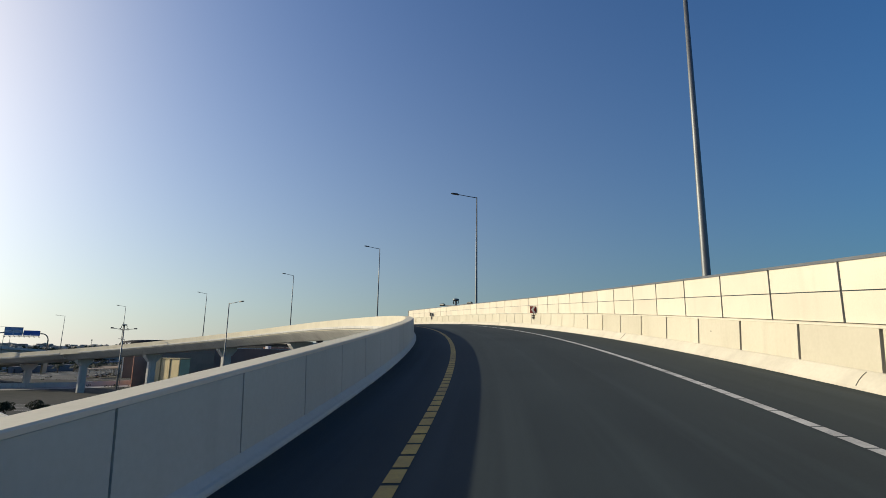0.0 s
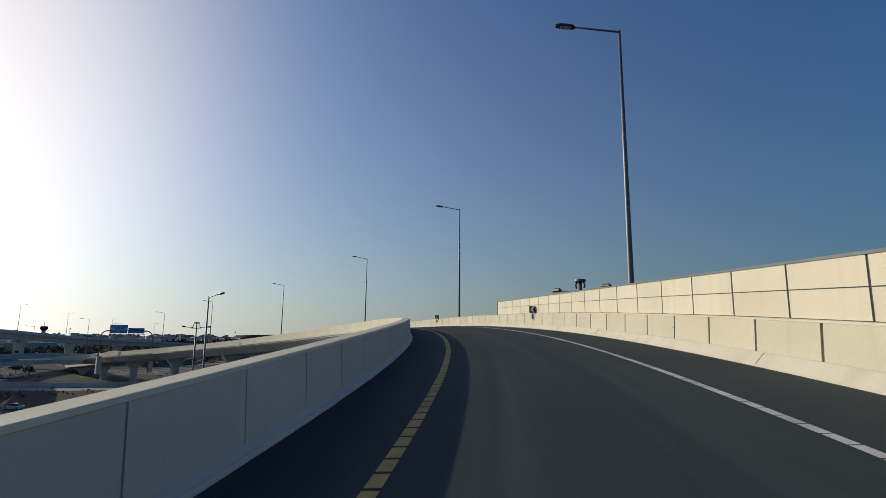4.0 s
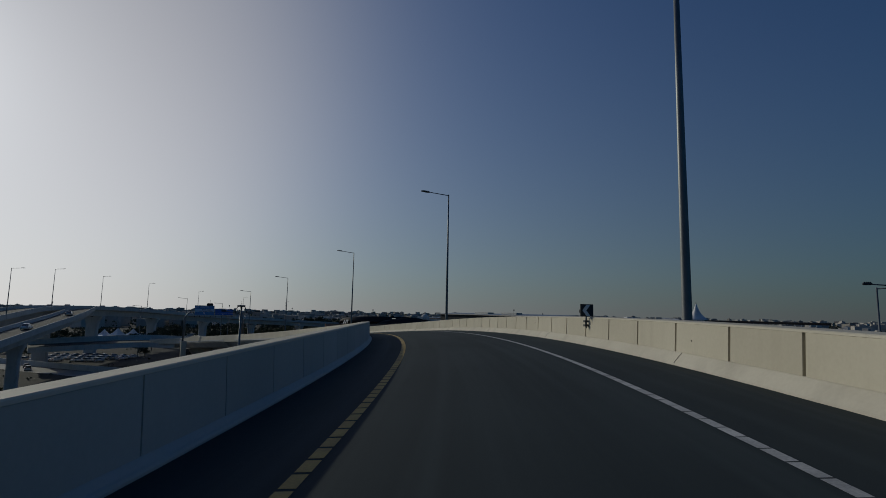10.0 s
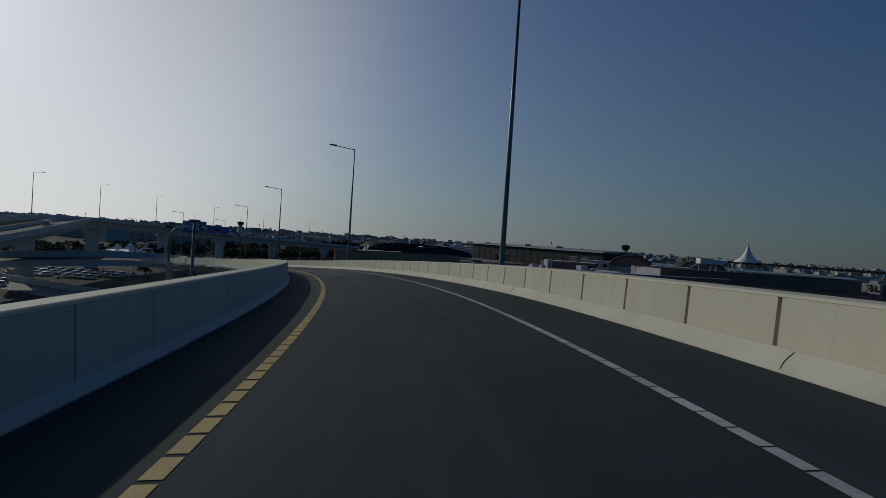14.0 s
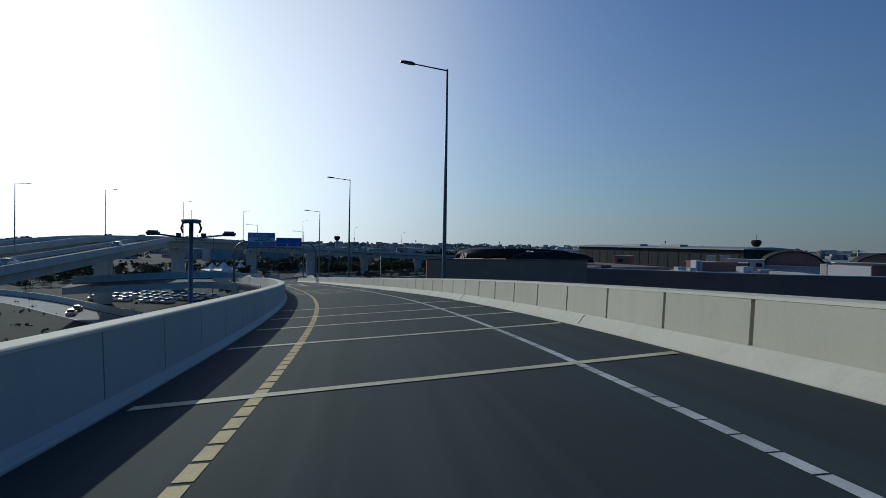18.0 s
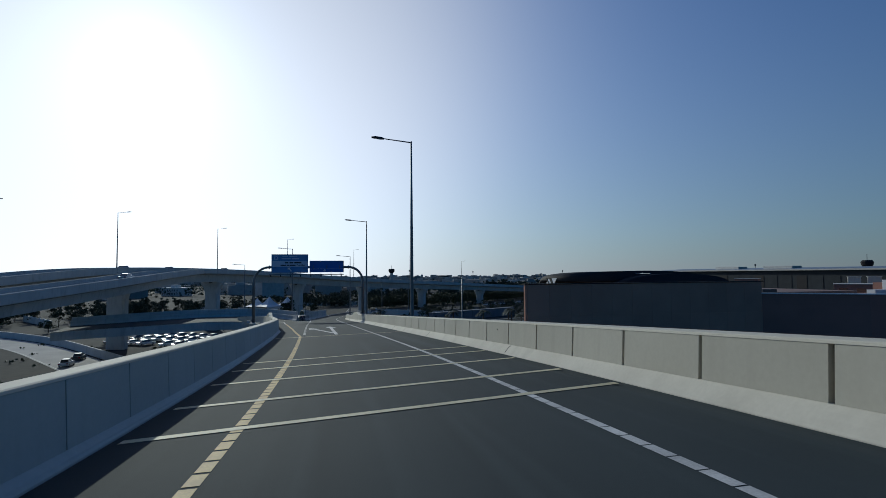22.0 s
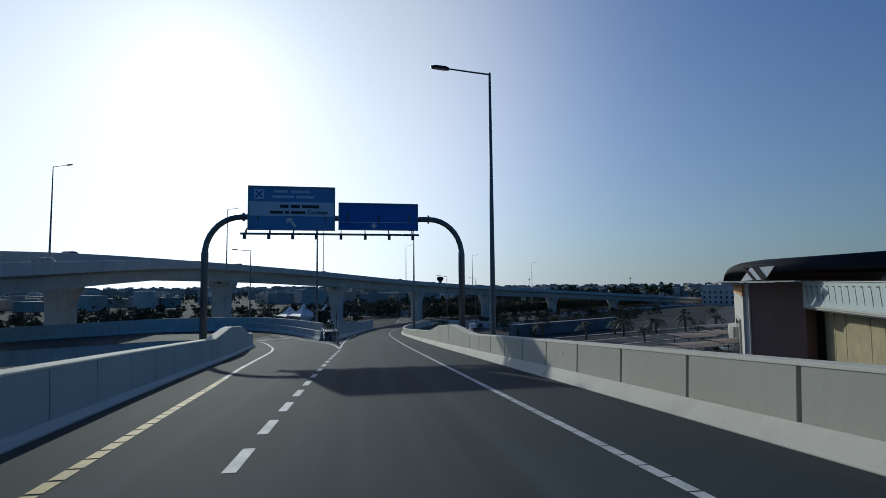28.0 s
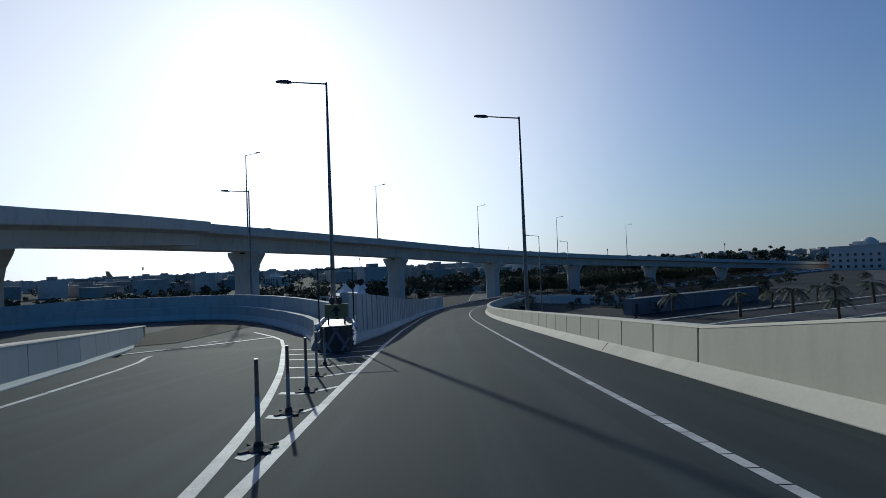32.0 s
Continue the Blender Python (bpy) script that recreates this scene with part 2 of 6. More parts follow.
M["dark_steel"] = material("dark_steel", (0.06, 0.065, 0.07), 0.45, 0.4, scale=1, fine=30)
M["lens"] = material("lamp_lens", (0.55, 0.55, 0.52), 0.25, scale=1)
M["blue"] = material("sign_blue", (0.035, 0.13, 0.52), 0.4, dark=(0.03, 0.11, 0.45), scale=2, fine=20)
# sign blue with the glare over the left board mixed into its colour
M["glare_blue"] = material("glare_sign_blue", (0.13, 0.27, 0.55), 0.4, dark=(0.10, 0.23, 0.50), scale=2, fine=20)
M["light_blue"] = material("sign_pale_panel", (0.55, 0.64, 0.76), 0.4, dark=(0.46, 0.56, 0.70), scale=1, fine=20)
M["sign_white"] = material("sign_white", (0.75, 0.77, 0.80), 0.4, scale=1)
M["sign_back"] = material("sign_aluminium", (0.35, 0.36, 0.37), 0.45, 0.7, scale=1)
M["red"] = material("sign_red", (0.28, 0.03, 0.03), 0.45, scale=1)
M["black"] = material("matt_black", (0.025, 0.025, 0.027), 0.6, scale=1)
M["rubber"] = material("rubber", (0.03, 0.03, 0.03), 0.85, scale=0.4, fine=40)
M["orange"] = material("delineator_plastic", (0.24, 0.15, 0.11), 0.6, dark=(0.15, 0.10, 0.08), scale=0.3)
M["sand"] = material("sandy_ground", (0.071, 0.071, 0.069), 0.95, dark=(0.033, 0.039, 0.039), scale=38, fine=0.6, bump=0.1, spec=0.08)
M["brown"] = material("brown_cladding", (0.23, 0.145, 0.112), 0.75, dark=(0.185, 0.118, 0.094), scale=4, fine=10)
M["block_brown"] = material("brown_metal_cladding", (0.56, 0.29, 0.20), 0.8, dark=(0.48, 0.245, 0.17), scale=4, fine=10, vary=0.05, spec=0.1)
M["hall_grey"] = material("hall_grey_cladding", (0.055, 0.06, 0.065), 0.8, dark=(0.04, 0.045, 0.05), scale=4, fine=10, vary=0.05, spec=0.1)
M["slate"] = material("slate_cladding", (0.36, 0.20, 0.155), 0.8, dark=(0.28, 0.16, 0.13), scale=4, fine=10, vary=0.05, spec=0.1)
M["roof_dark"] = material("dark_roof_metal", (0.030, 0.028, 0.031), 0.75, 0.0, scale=4, fine=6, spec=0.2)
M["pale_wall"] = streaked(material("pale_render", (0.58, 0.55, 0.50), 0.8, dark=(0.50, 0.47, 0.42), scale=4, fine=10), (0.35, 0.32, 0.28), 0.25)
M["gallery"] = material("gallery_panel", (0.50, 0.55, 0.54), 0.75, dark=(0.43, 0.48, 0.47), scale=2, fine=12)
M["tan_stone"] = streaked(material("tan_stone", (0.42, 0.35, 0.20), 0.8, dark=(0.33, 0.27, 0.15), scale=2, fine=8, bump=0.1), (0.17, 0.14, 0.09), 0.45)
M["orange_band"] = material("orange_stone_band", (0.50, 0.26, 0.09), 0.8, scale=2)
M["glass"] = material("dark_window_glass", (0.03, 0.04, 0.05), 0.08, 0.0, scale=3, spec=1.0)
M["worn_red"] = material("worn_red_film", (0.36, 0.24, 0.26), 0.7, dark=(0.22, 0.15, 0.16), scale=12, fine=40)
M["board_yellow"] = material("aged_yellow_board", (0.30, 0.23, 0.10), 0.6, dark=(0.22, 0.17, 0.08), scale=5, fine=20)
M["post_grey"] = material("post_plastic", (0.34, 0.33, 0.33), 0.6, dark=(0.24, 0.23, 0.23), scale=2, fine=20)
M["hall_blue"] = material("low_hall_render", (0.17, 0.185, 0.21), 0.85, dark=(0.13, 0.14, 0.16), scale=3, fine=10)
M["canopy"] = material("shade_cover", (0.34, 0.27, 0.22), 0.8, dark=(0.25, 0.19, 0.15), scale=3, fine=10)
M["fabric"] = material("white_membrane", (0.72, 0.72, 0.74), 0.6, scale=8)
M["leaf"] = material("dusty_leaves", (0.055, 0.070, 0.030), 0.7, dark=(0.028, 0.038, 0.018), scale=0.8, fine=5, vary=0.25)
M["bark"] = material("bark", (0.12, 0.085, 0.055), 0.9, scale=0.3, fine=20, bump=0.5)
M["cream_wall"] = material("cream_hall_wall", (0.72, 0.60, 0.36), 0.8, dark=(0.62, 0.51, 0.30), scale=3, fine=10)
M["house_a"] = material("house_render", (0.50, 0.46, 0.39), 0.85, dark=(0.42, 0.38, 0.32), scale=6, fine=3, vary=0.15)
M["house_b"] = material("house_white", (0.64, 0.62, 0.58), 0.8, dark=(0.55, 0.53, 0.49), scale=6, fine=3, vary=0.1)
CAR_PAINTS = [material("car_paint_" + k, c, 0.28, 0.0, dark=tuple(x * 0.9 for x in c), scale=2, fine=3, spec=0.7) for k, c in
              (("white", (0.70, 0.70, 0.69)), ("silver", (0.40, 0.41, 0.42)), ("dark", (0.05, 0.055, 0.06)), ("sand", (0.42, 0.36, 0.27)))]
M["rim"] = material("alloy_rim", (0.45, 0.46, 0.47), 0.3, 0.8, scale=0.3)
M["taillight"] = material("tail_lamp_red", (0.30, 0.01, 0.01), 0.2, scale=0.3)


# ---- mesh helpers ----
class Geo:
    """Collects vertices and faces for one mesh."""

    def __init__(self):
        self.v, self.f = [], []

    def put(self, verts, faces):
        k = len(self.v)
        self.v.extend(tuple(map(float, p)) for p in verts)
        self.f.extend(tuple(i + k for i in q) for q in faces)
        return self

    def box(self, a, b, m=None, c=0.0):
        """A box between corners a and b, its upright edges cut by c."""
        x0, y0, z0 = a
        x1, y1, z1 = b
        ring = [(x0 + c, y0), (x1 - c, y0), (x1, y0 + c), (x1, y1 - c), (x1 - c, y1), (x0 + c, y1), (x0, y1 - c), (x0, y0 + c)] if c else [(x0, y0), (x1, y0), (x1, y1), (x0, y1)]
        return self.loft([[(x, y, z0) for x, y in ring], [(x, y, z1) for x, y in ring]], m)

    def loft(self, rings, m=None, caps=True, closed=True):
        n = len(rings[0])
        verts = [p for r in rings for p in r]
        if m is not None:
            verts = [m @ Vector(p) for p in verts]
        faces = []
        for k in range(len(rings) - 1):
            for i in range(n if closed else n - 1):
                j = (i + 1) % n
                faces.append((k * n + i, k * n + j, (k + 1) * n + j, (k + 1) * n + i))
        if caps and closed:
            faces.append(tuple(reversed(range(n))))
            faces.append(tuple(range((len(rings) - 1) * n, len(rings) * n)))
        return self.put(verts, faces)

    def tube(self, path, radii, n=8, m=None):
        path = [Vector(p) for p in path]
        if not isinstance(radii, (list, tuple)):
            radii = [radii] * len(path)
        rings = []
        ref = None
        for k, p in enumerate(path):
            t = (path[min(k + 1, len(path) - 1)] - path[max(k - 1, 0)]).normalized()
            if ref is None:
                ref = Vector((1, 0, 0)) if abs(t.x) < 0.9 else Vector((0, 1, 0))
            u = (ref - t * ref.dot(t)).normalized()
            w = t.cross(u)
            ref = u
            rings.append([p + (u * math.cos(2 * math.pi * i / n) + w * math.sin(2 * math.pi * i / n)) * radii[k] for i in range(n)])
        return self.loft(rings, m)

    def mesh(self, name, mats, smooth=False):
        me = bpy.data.meshes.new(name)
        me.from_pydata(self.v, [], self.f)
        for m in (mats if isinstance(mats, (list, tuple)) else [mats]):
            me.materials.append(m)
        bm = bmesh.new()
        bm.from_mesh(me)
        bmesh.ops.recalc_face_normals(bm, faces=bm.faces)
        bm.to_mesh(me)
        bm.free()
        if smooth:
            for p in me.polygons:
                p.use_smooth = True
        return me


def part(name, g, mat, parent=None, label="", smooth=False):
    """Links a Geo (or a ready mesh) as one mesh object under a thing or part."""
    me = g.mesh(name, mat, smooth) if isinstance(g, Geo) else g
    ob = new(name, me)
    if parent is not None:
        ob.parent = parent
    if label:
        tagged(ob, label)
    return ob


def thing(name, label, category, m=None, group="", kind=""):
    ob = new(name)
    ob.empty_display_size = 0.2
    if m is not None:
        ob.matrix_basis = m
    return tagged(ob, label, category, group, kind)


def solid(name, g, mat, label, category, group="", kind="", smooth=False, m=None):
    """A thing that is a single mesh."""
    ob = part(name, g, mat, None, "", smooth)
    if m is not None:
        ob.matrix_basis = m
    return tagged(ob, label, category, group, kind)


# ---- the line of the ramp: bend, slope and cross fall along it ----
STEP = 44.8
KNOTS = np.arange(-1, 12) * STEP
BEND = np.array([0.662, 0.662, 0.6781, 0.6333, 0.6814, 0.42, -0.0519, -0.0595, -0.04, -0.45, -0.8, -0.8, -0.8]) / 100
SLOPE = np.array([12.385, 9.328, 6.27, 1.796, -4.054, -6.652, -6.22, -7.338, -7.6, -5.0, -1.6, 0, 0]) / 100
FALL = np.array([4.758, 5.064, 5.181, 5.212, 5.615, 3.39, 0.927, -0.889, -0.424, 0.182, 0.5, 0.5, 0.5]) / 100
SS = np.arange(KNOTS[0], KNOTS[-1] + 0.1, 0.56)


def summed(a):
    return np.concatenate([[0], np.cumsum((a[1:] + a[:-1]) / 2 * 0.56)])


HEAD = summed(np.interp(SS, KNOTS, BEND))
HEAD -= np.interp(0, SS, HEAD)
LX, LY, LZ = summed(-np.sin(HEAD)), summed(np.cos(HEAD)), summed(np.interp(SS, KNOTS, SLOPE))
LX, LY, LZ = (a - np.interp(0, SS, a) for a in (LX, LY, LZ))


def head(s):
    return float(np.interp(s, SS, HEAD))


def at(s, d=0.0, h=0.0):
    """The point s metres along the ramp, d to the right of its line and h above its surface."""
    th = head(s)
    z = float(np.interp(s, SS, LZ)) + float(np.interp(s, KNOTS, FALL)) * max(min(d, 7.0), -7.0) + h
    return Vector((float(np.interp(s, SS, LX)) + d * math.cos(th), float(np.interp(s, SS, LY)) + d * math.sin(th), z))


GROUND = -14.0
LEFT_S = [-60, 205, 217, 226, 234, 241, 250, 258, 265, 276, 280, 287, 300, 310]
LEFT_D = [-3.09, -3.09, -3.05, -3.15, -3.8, -4.45, -5.3, -6.0, -6.7, -8.2, -9.05, -11.5, -16.6, -20.5]


def left_edge(s):
    return float(np.interp(s, LEFT_S, LEFT_D))


RIGHT = 5.241


def steps(a, b, k):
    n = max(1, round((b - a) / k))
    return [a + (b - a) * i / n for i in range(n + 1)]


def swept(profile, s0, s1, k=2.0, shift=None):
    """A body whose cross-section (d, h) is drawn along the ramp; shift(s) moves it (d, h scale)."""
    g = Geo()
    rings = []
    for s in steps(s0, s1, k):
        dd, hs = shift(s) if shift else (0.0, 1.0)
        rings.append([at(s, d + dd, h * hs if h > 0.5 else h) for d, h in profile])
    return g.loft(rings)


# ---- ground and roads ----
g = Geo()
N = 96
cx, cy = -130.0, 140.0


def gz(x, y):
    """Height of the ground, which dips under the far end of the flyover."""
    return GROUND - 1.0 * math.exp(-((x + 350) ** 2 + (y - 345) ** 2) / 75 ** 2) - 2e-7 * ((x - cx) ** 2 + (y - cy) ** 2)


rings = []
for r in (60, 120, 160, 190, 215, 240, 265, 290, 315, 340, 370, 400, 440, 520, 700, 1000, 1600, 2800, 4600):
    ring = [(cx + r * math.cos(2 * math.pi * i / N), cy + r * math.sin(2 * math.pi * i / N)) for i in range(N)]
    rings.append([(x, y, gz(x, y)) for x, y in ring])
g.loft(rings, caps=False)
k = len(g.v)
g.v.append((cx, cy, GROUND))
g.f.extend((k, i, (i + 1) % N) for i in range(N))
solid("ground", g, M["sand"], "dusty sandy ground with sparse scrub", "ground", kind="structure")

# carriageway of the ramp
g = Geo()
rows, LANES = [], []
for s in steps(-44, 420, 2.0):
    le = left_edge(s) if s < 292 else float(np.interp(s, [292, 300, 312, 330, 420], [-4.1, -3.6, -3.5, -3.5, -3.5]))
    # the outermost strip falls towards the gully
    rows.append([at(s, le + (4.9 - le) * i / 11) for i in range(12)] + [at(s, RIGHT + 0.20, -0.05)])
    LANES.append((s, le))
g.loft(rows, caps=False, closed=False)
road = solid("road", g, M["asphalt"], "dark asphalt ramp road, single lane with shoulders", "road", kind="structure")
tag = road.data.attributes.new("lane", "FLOAT_VECTOR", "POINT")
tag.data.foreach_set("vector", [x for s, le in LANES for i in range(13) for x in (s, le + (4.9 - le) * i / 11, 0.0)])

# deck under the road
deck = swept([(-3.9, -0.06), (-3.9, -0.38), (-3.4, -0.95), (-1.9, -2.3), (4.2, -2.3), (5.7, -0.95), (6.2, -0.38), (6.2, -0.06)], -44, 236, 3.0)
solid("ramp_deck", deck, M["grey_concrete"], "curved grey concrete box-girder deck carrying the ramp", "bridge deck", kind="structure")
low_deck = Geo().loft([[at(s, d, h) for d, h in ((left - 0.75, -0.06), (left - 0.75, -0.38), (left - 0.2, -0.95), (left + 1.2, -2.0), (4.2, -2.3), (5.7, -0.95), (6.2, -0.38), (6.2, -0.06))] for s, left in ((q, max(left_edge(q), -9.5) if q < 292 else -3.5) for q in steps(236, 420, 3.0))])
solid("ramp_lower_deck", low_deck, M["grey_concrete"], "widening grey concrete deck of the ramp's lower end", "bridge deck", kind="structure")


def ramp_pier():
    p = thing("ramp_pier", "flared grey concrete pier under the ramp deck", "bridge pier")
    g = Geo()
    g.loft([[(x * w, y * t, z) for x, y in ((-1, -0.6), (-0.6, -1), (0.6, -1), (1, -0.6), (1, 0.6), (0.6, 1), (-0.6, 1), (-1, 0.6))]
            for z, w, t in ((0, 1.1, 0.8), (-2.2, 1.1, 0.8), (-26, 1.1, 0.8))][::-1])
    part("column", g, M["grey_concrete"], p)
    g = Geo()
    g.loft([[(x * w, y * t, z) for x, y in ((-1, -1), (1, -1), (1, 1), (-1, 1))] for z, w, t in ((-2.2, 1.15, 0.85), (-0.7, 2.4, 0.95), (0, 2.6, 1.0))])
    part("pier_cap", g, M["grey_concrete"], p)
    return p


first = None
for s in range(-20, 420, 36):
    q = at(s, 1.15, -2.3)
    m = Matrix.Translation(q) @ pose(0, 0, 0, 0, 0, math.degrees(head(s)))
    if first is None:
        first = ramp_pier()
        first.matrix_basis = m
        tagged(first, group="ramp piers")
    else:
        copy_thing(first, m)


# ---- road markings ----
def line(name, pts, width, mat, label, h=0.005):
    """A painted line through (s, d) points."""
    g = Geo()
    for (s0, d0), (s1, d1) in zip(pts[:-1], pts[1:]):
        g.put([at(s0, d0 - width / 2, h), at(s0, d0 + width / 2, h), at(s1, d1 + width / 2, h), at(s1, d1 - width / 2, h)], [(0, 1, 2, 3)])
    return solid(name, g, mat, label, "road marking", kind="structure")


def ticked(name, ds, s0, s1, width, mat, label, length=0.40, gap=0.07):
    """A ribbed line: short painted blocks with thin gaps, following d = ds(s)."""
    g = Geo()
    s = s0
    while s < s1:
        e = s + length
        d0, d1 = ds(s), ds(e)
        g.put([at(s, d0 - width / 2, 0.006), at(s, d0 + width / 2, 0.006), at(e, d1 + width / 2, 0.006), at(e, d1 - width / 2, 0.006)], [(0, 1, 2, 3)])
        s = e + gap
    return solid(name, g, mat, label, "road marking", kind="structure")


YL_S = [-40, 217, 224.5, 230, 239, 247.8, 254, 263, 266.7, 271.3, 276.6, 280.4, 284.9, 287.5, 289.6]
YL_D = [-1.494, -1.494, -2.0, -2.35, -3.0, -3.68, -4.25, -4.93, -5.27, -6.0, -7.2, -8.05, -9.2, -10.0, -10.9]
ticked("yellow_edge_line", lambda s: float(np.interp(s, YL_S, YL_D)), -40, 250.0, 0.17, M["yellow"], "ribbed yellow edge line along the inner shoulder")
ticked("exit_edge_line", lambda s: float(np.interp(s, YL_S, YL_D)), 250.1, 289.5, 0.15, M["white"], "thin pale edge line along the exit lane", 0.8, 0.03)
ticked("white_edge_line", lambda s: 3.209, -40, 400, 0.14, M["white"], "ribbed white edge line along the outer shoulder", 0.43, 0.03)
for i, s in enumerate((155.4, 160.4, 164.1, 167.5, 171.6, 190.4, 192.9, 196.0, 198.9, 201.2, 216.9)):
    g = Geo()
    w = 0.11
    for a, b in zip(steps(-2.95, 5.12, 1.0)[:-1], steps(-2.95, 5.12, 1.0)[1:]):
        sa, sb = s + (a - 3.2) * 0.17, s + (b - 3.2) * 0.17
        g.put([at(sa - w, a, 0.011), at(sb - w, b, 0.011), at(sb + w, b, 0.011), at(sa + w, a, 0.011)], [(0, 1, 2, 3)])
    solid("transverse_bar", g, M["bar_paint"], "cream rumble bar painted across the ramp", "road marking", group="rumble bars", kind="structure")
s = 219.0
while s < 268:
    line("lane_dash", [(s, -1.26), (s + 1.15, -1.26)], 0.16, M["white"], "short white dash dividing the two lanes")
    s += 2.05
# forked arrow
arrow = Geo()


def flat(pts, h=0.007):
    arrow.put([at(a, b, h) for a, b in pts], [tuple(range(len(pts)))])


flat([(217.5, 0.72), (217.5, 0.95), (231.3, 1.08), (231.3, 0.82)])
flat([(231.2, 0.42), (235.2, 0.95), (231.2, 1.48)])
flat([(219.6, 0.70), (220.9, 0.72), (228.9, -0.35), (228.6, -0.62)])
flat([(228.2, -0.95), (231.9, -1.02), (229.4, -0.10)])
solid("forked_arrow", arrow, M["white"], "long white straight-and-left arrow painted on the lane", "road marking", kind="structure")
GL = [(269.2, -1.45), (272, -1.68), (274.7, -2.02), (277.3, -2.46), (279.8, -3.01), (283.3, -3.87), (287, -4.95), (292, -6.4)]
GR = [(269.2, -1.36), (275, -1.55), (280, -1.70), (291, -2.0), (303, -2.25), (330, -2.5), (360, -2.5)]
def eased(pts, n=26):
    """A polyline through (s, d) points with its corners rounded."""
    S = np.linspace(pts[0][0], pts[-1][0], n)
    D = np.interp(S, *zip(*pts))
    for _ in range(5):
        D[1:-1] = (D[:-2] + 2 * D[1:-1] + D[2:]) / 4
    return list(zip(S.tolist(), D.tolist()))


line("gore_line", eased(GL), 0.16, M["white"], "solid white line bounding the gore on the exit side")
line("gore_line", GR, 0.16, M["white"], "solid white line bounding the gore on the ramp side")
for s in (275.0, 277.1, 279.3, 281.6, 283.7, 286.0, 288.0, 290.2):
    dl, dr = float(np.interp(s, *zip(*GL))) + 0.1, float(np.interp(s, *zip(*GR))) - 0.1
    dm = (dl + dr) / 2
    g = Geo()
    for (sa, a), (sb, b) in (((s + 0.12, dl), (s, dm)), ((s, dm), (s + 0.75, dr))):
        g.put([at(sa, a, 0.006), at(sb, b, 0.006), at(sb + 0.24, b, 0.006), at(sa + 0.24, a, 0.006)], [(0, 1, 2, 3)])
    solid("gore_chevron", g, M["white"], "white chevron stripe in the gore", "road marking", group="gore stripes", kind="structure")

# paved exit that levels out and bends sharply away
def exit_z(x, y):
    """Height of the exit road: it follows the ramp, lies level round the bend, then falls again."""
    return float(np.interp(-x, [194, 199, 203.5, 207.5, 216, 222, 240], [-4.66, -5.06, -5.30, -5.40, -5.36, -5.32, -5.3])) - 0.045 * max(0.0, 163 - y)


OUT = [(-199.0, 177.0), (-203.5, 177.65), (-207.5, 177.75), (-211.8, 177.1), (-216.2, 176.0), (-219.4, 174.6), (-221.4, 172.9), (-222.5, 170.6), (-223.4, 167.6), (-225.4, 162), (-229, 152), (-232, 140)]
INN = [(-196.5, 169.2), (-199.0, 169.2), (-202.4, 169.2), (-205.5, 169.0), (-208.0, 168.6), (-210.0, 167.5), (-211.3, 165.6), (-212.3, 163), (-213.2, 160), (-214.6, 156), (-217.5, 148), (-221, 137)]


def resample(pts):
    k = np.linspace(0, 11, 45)
    return [Vector((x, y, exit_z(x, y))) for x, y in zip(np.interp(k, range(12), [q[0] for q in pts]), np.interp(k, range(12), [q[1] for q in pts]))]


fine_o, fine_i = resample(OUT), resample(INN)
rows = []
for o, i_ in zip(fine_o, fine_i):
    row = [i_.lerp(o, k / 8) for k in range(9)]
    rows.append([Vector((q.x, q.y, exit_z(q.x, q.y) - 0.012)) for q in row])
solid("exit_road", Geo().loft(rows, caps=False, closed=False), M["exit_asphalt"], "pale worn asphalt exit lane bending away from the ramp", "road", kind="structure")
solid("exit_deck", Geo().loft([[q + Vector((0, 0, h)) for q, h in ((o, -0.05), (i_, -0.05), (i_, -1.7), (o, -1.7))] for o, i_ in zip(fine_o, fine_i)]), M["grey_concrete"], "grey concrete deck below the exit lane", "bridge deck", kind="structure")


def paint(name, pts, width, label, mat="white"):
    """A painted line over the exit road through points of the plan."""
    k = np.linspace(0, len(pts) - 1, 4 * len(pts))
    P = [Vector((x, y, exit_z(x, y) + 0.012)) for x, y in zip(np.interp(k, range(len(pts)), [q[0] for q in pts]), np.interp(k, range(len(pts)), [q[1] for q in pts]))]
    g = Geo()
    for q0, q1 in zip(P[:-1], P[1:]):
        t = (q1 - q0).normalized()
        n = Vector((t.y, -t.x, 0)) * width / 2
        g.put([q0 - n, q0 + n, q1 + n, q1 - n], [(0, 1, 2, 3)])
    return solid(name, g, M[mat], label, "road marking", kind="structure")


paint("give_way_line", [(-205.0, 168.9), (-205.6, 171.3)], 0.26, "white give-way line across the exit lane")
paint("give_way_line", [(-205.75, 171.75), (-206.3, 173.6), (-207.2, 175.9)], 0.26, "white give-way line across the exit lane")
e0 = at(292, -6.4)
paint("gore_line", [(e0.x, e0.y), (-205.2, 176.2), (-207.4, 176.0), (-210.2, 175.2)], 0.16, "solid white line bounding the gore on the exit side")
patch = [(-208.4, 168.8), (-208.4, 171.4), (-211.3, 173.4), (-214.3, 175.5), (-216.8, 173.6), (-219.3, 171.7), (-216.2, 170.3), (-213.4, 168.9)]
solid("new_asphalt", Geo().put([(x, y, exit_z(x, y) + 0.01) for x, y in patch], [tuple(range(8))]), M["new_asphalt"], "dark newer asphalt where the exit meets the cross lane", "road", kind="structure")


# ---- parapets of the ramp ----
def rise_right(s):
    return float(np.interp(s, [0, 260.5, 266.8, 273.0, 280.0, 400], [1.0, 1.0, 1.52, 1.48, 1.0, 1.0]))


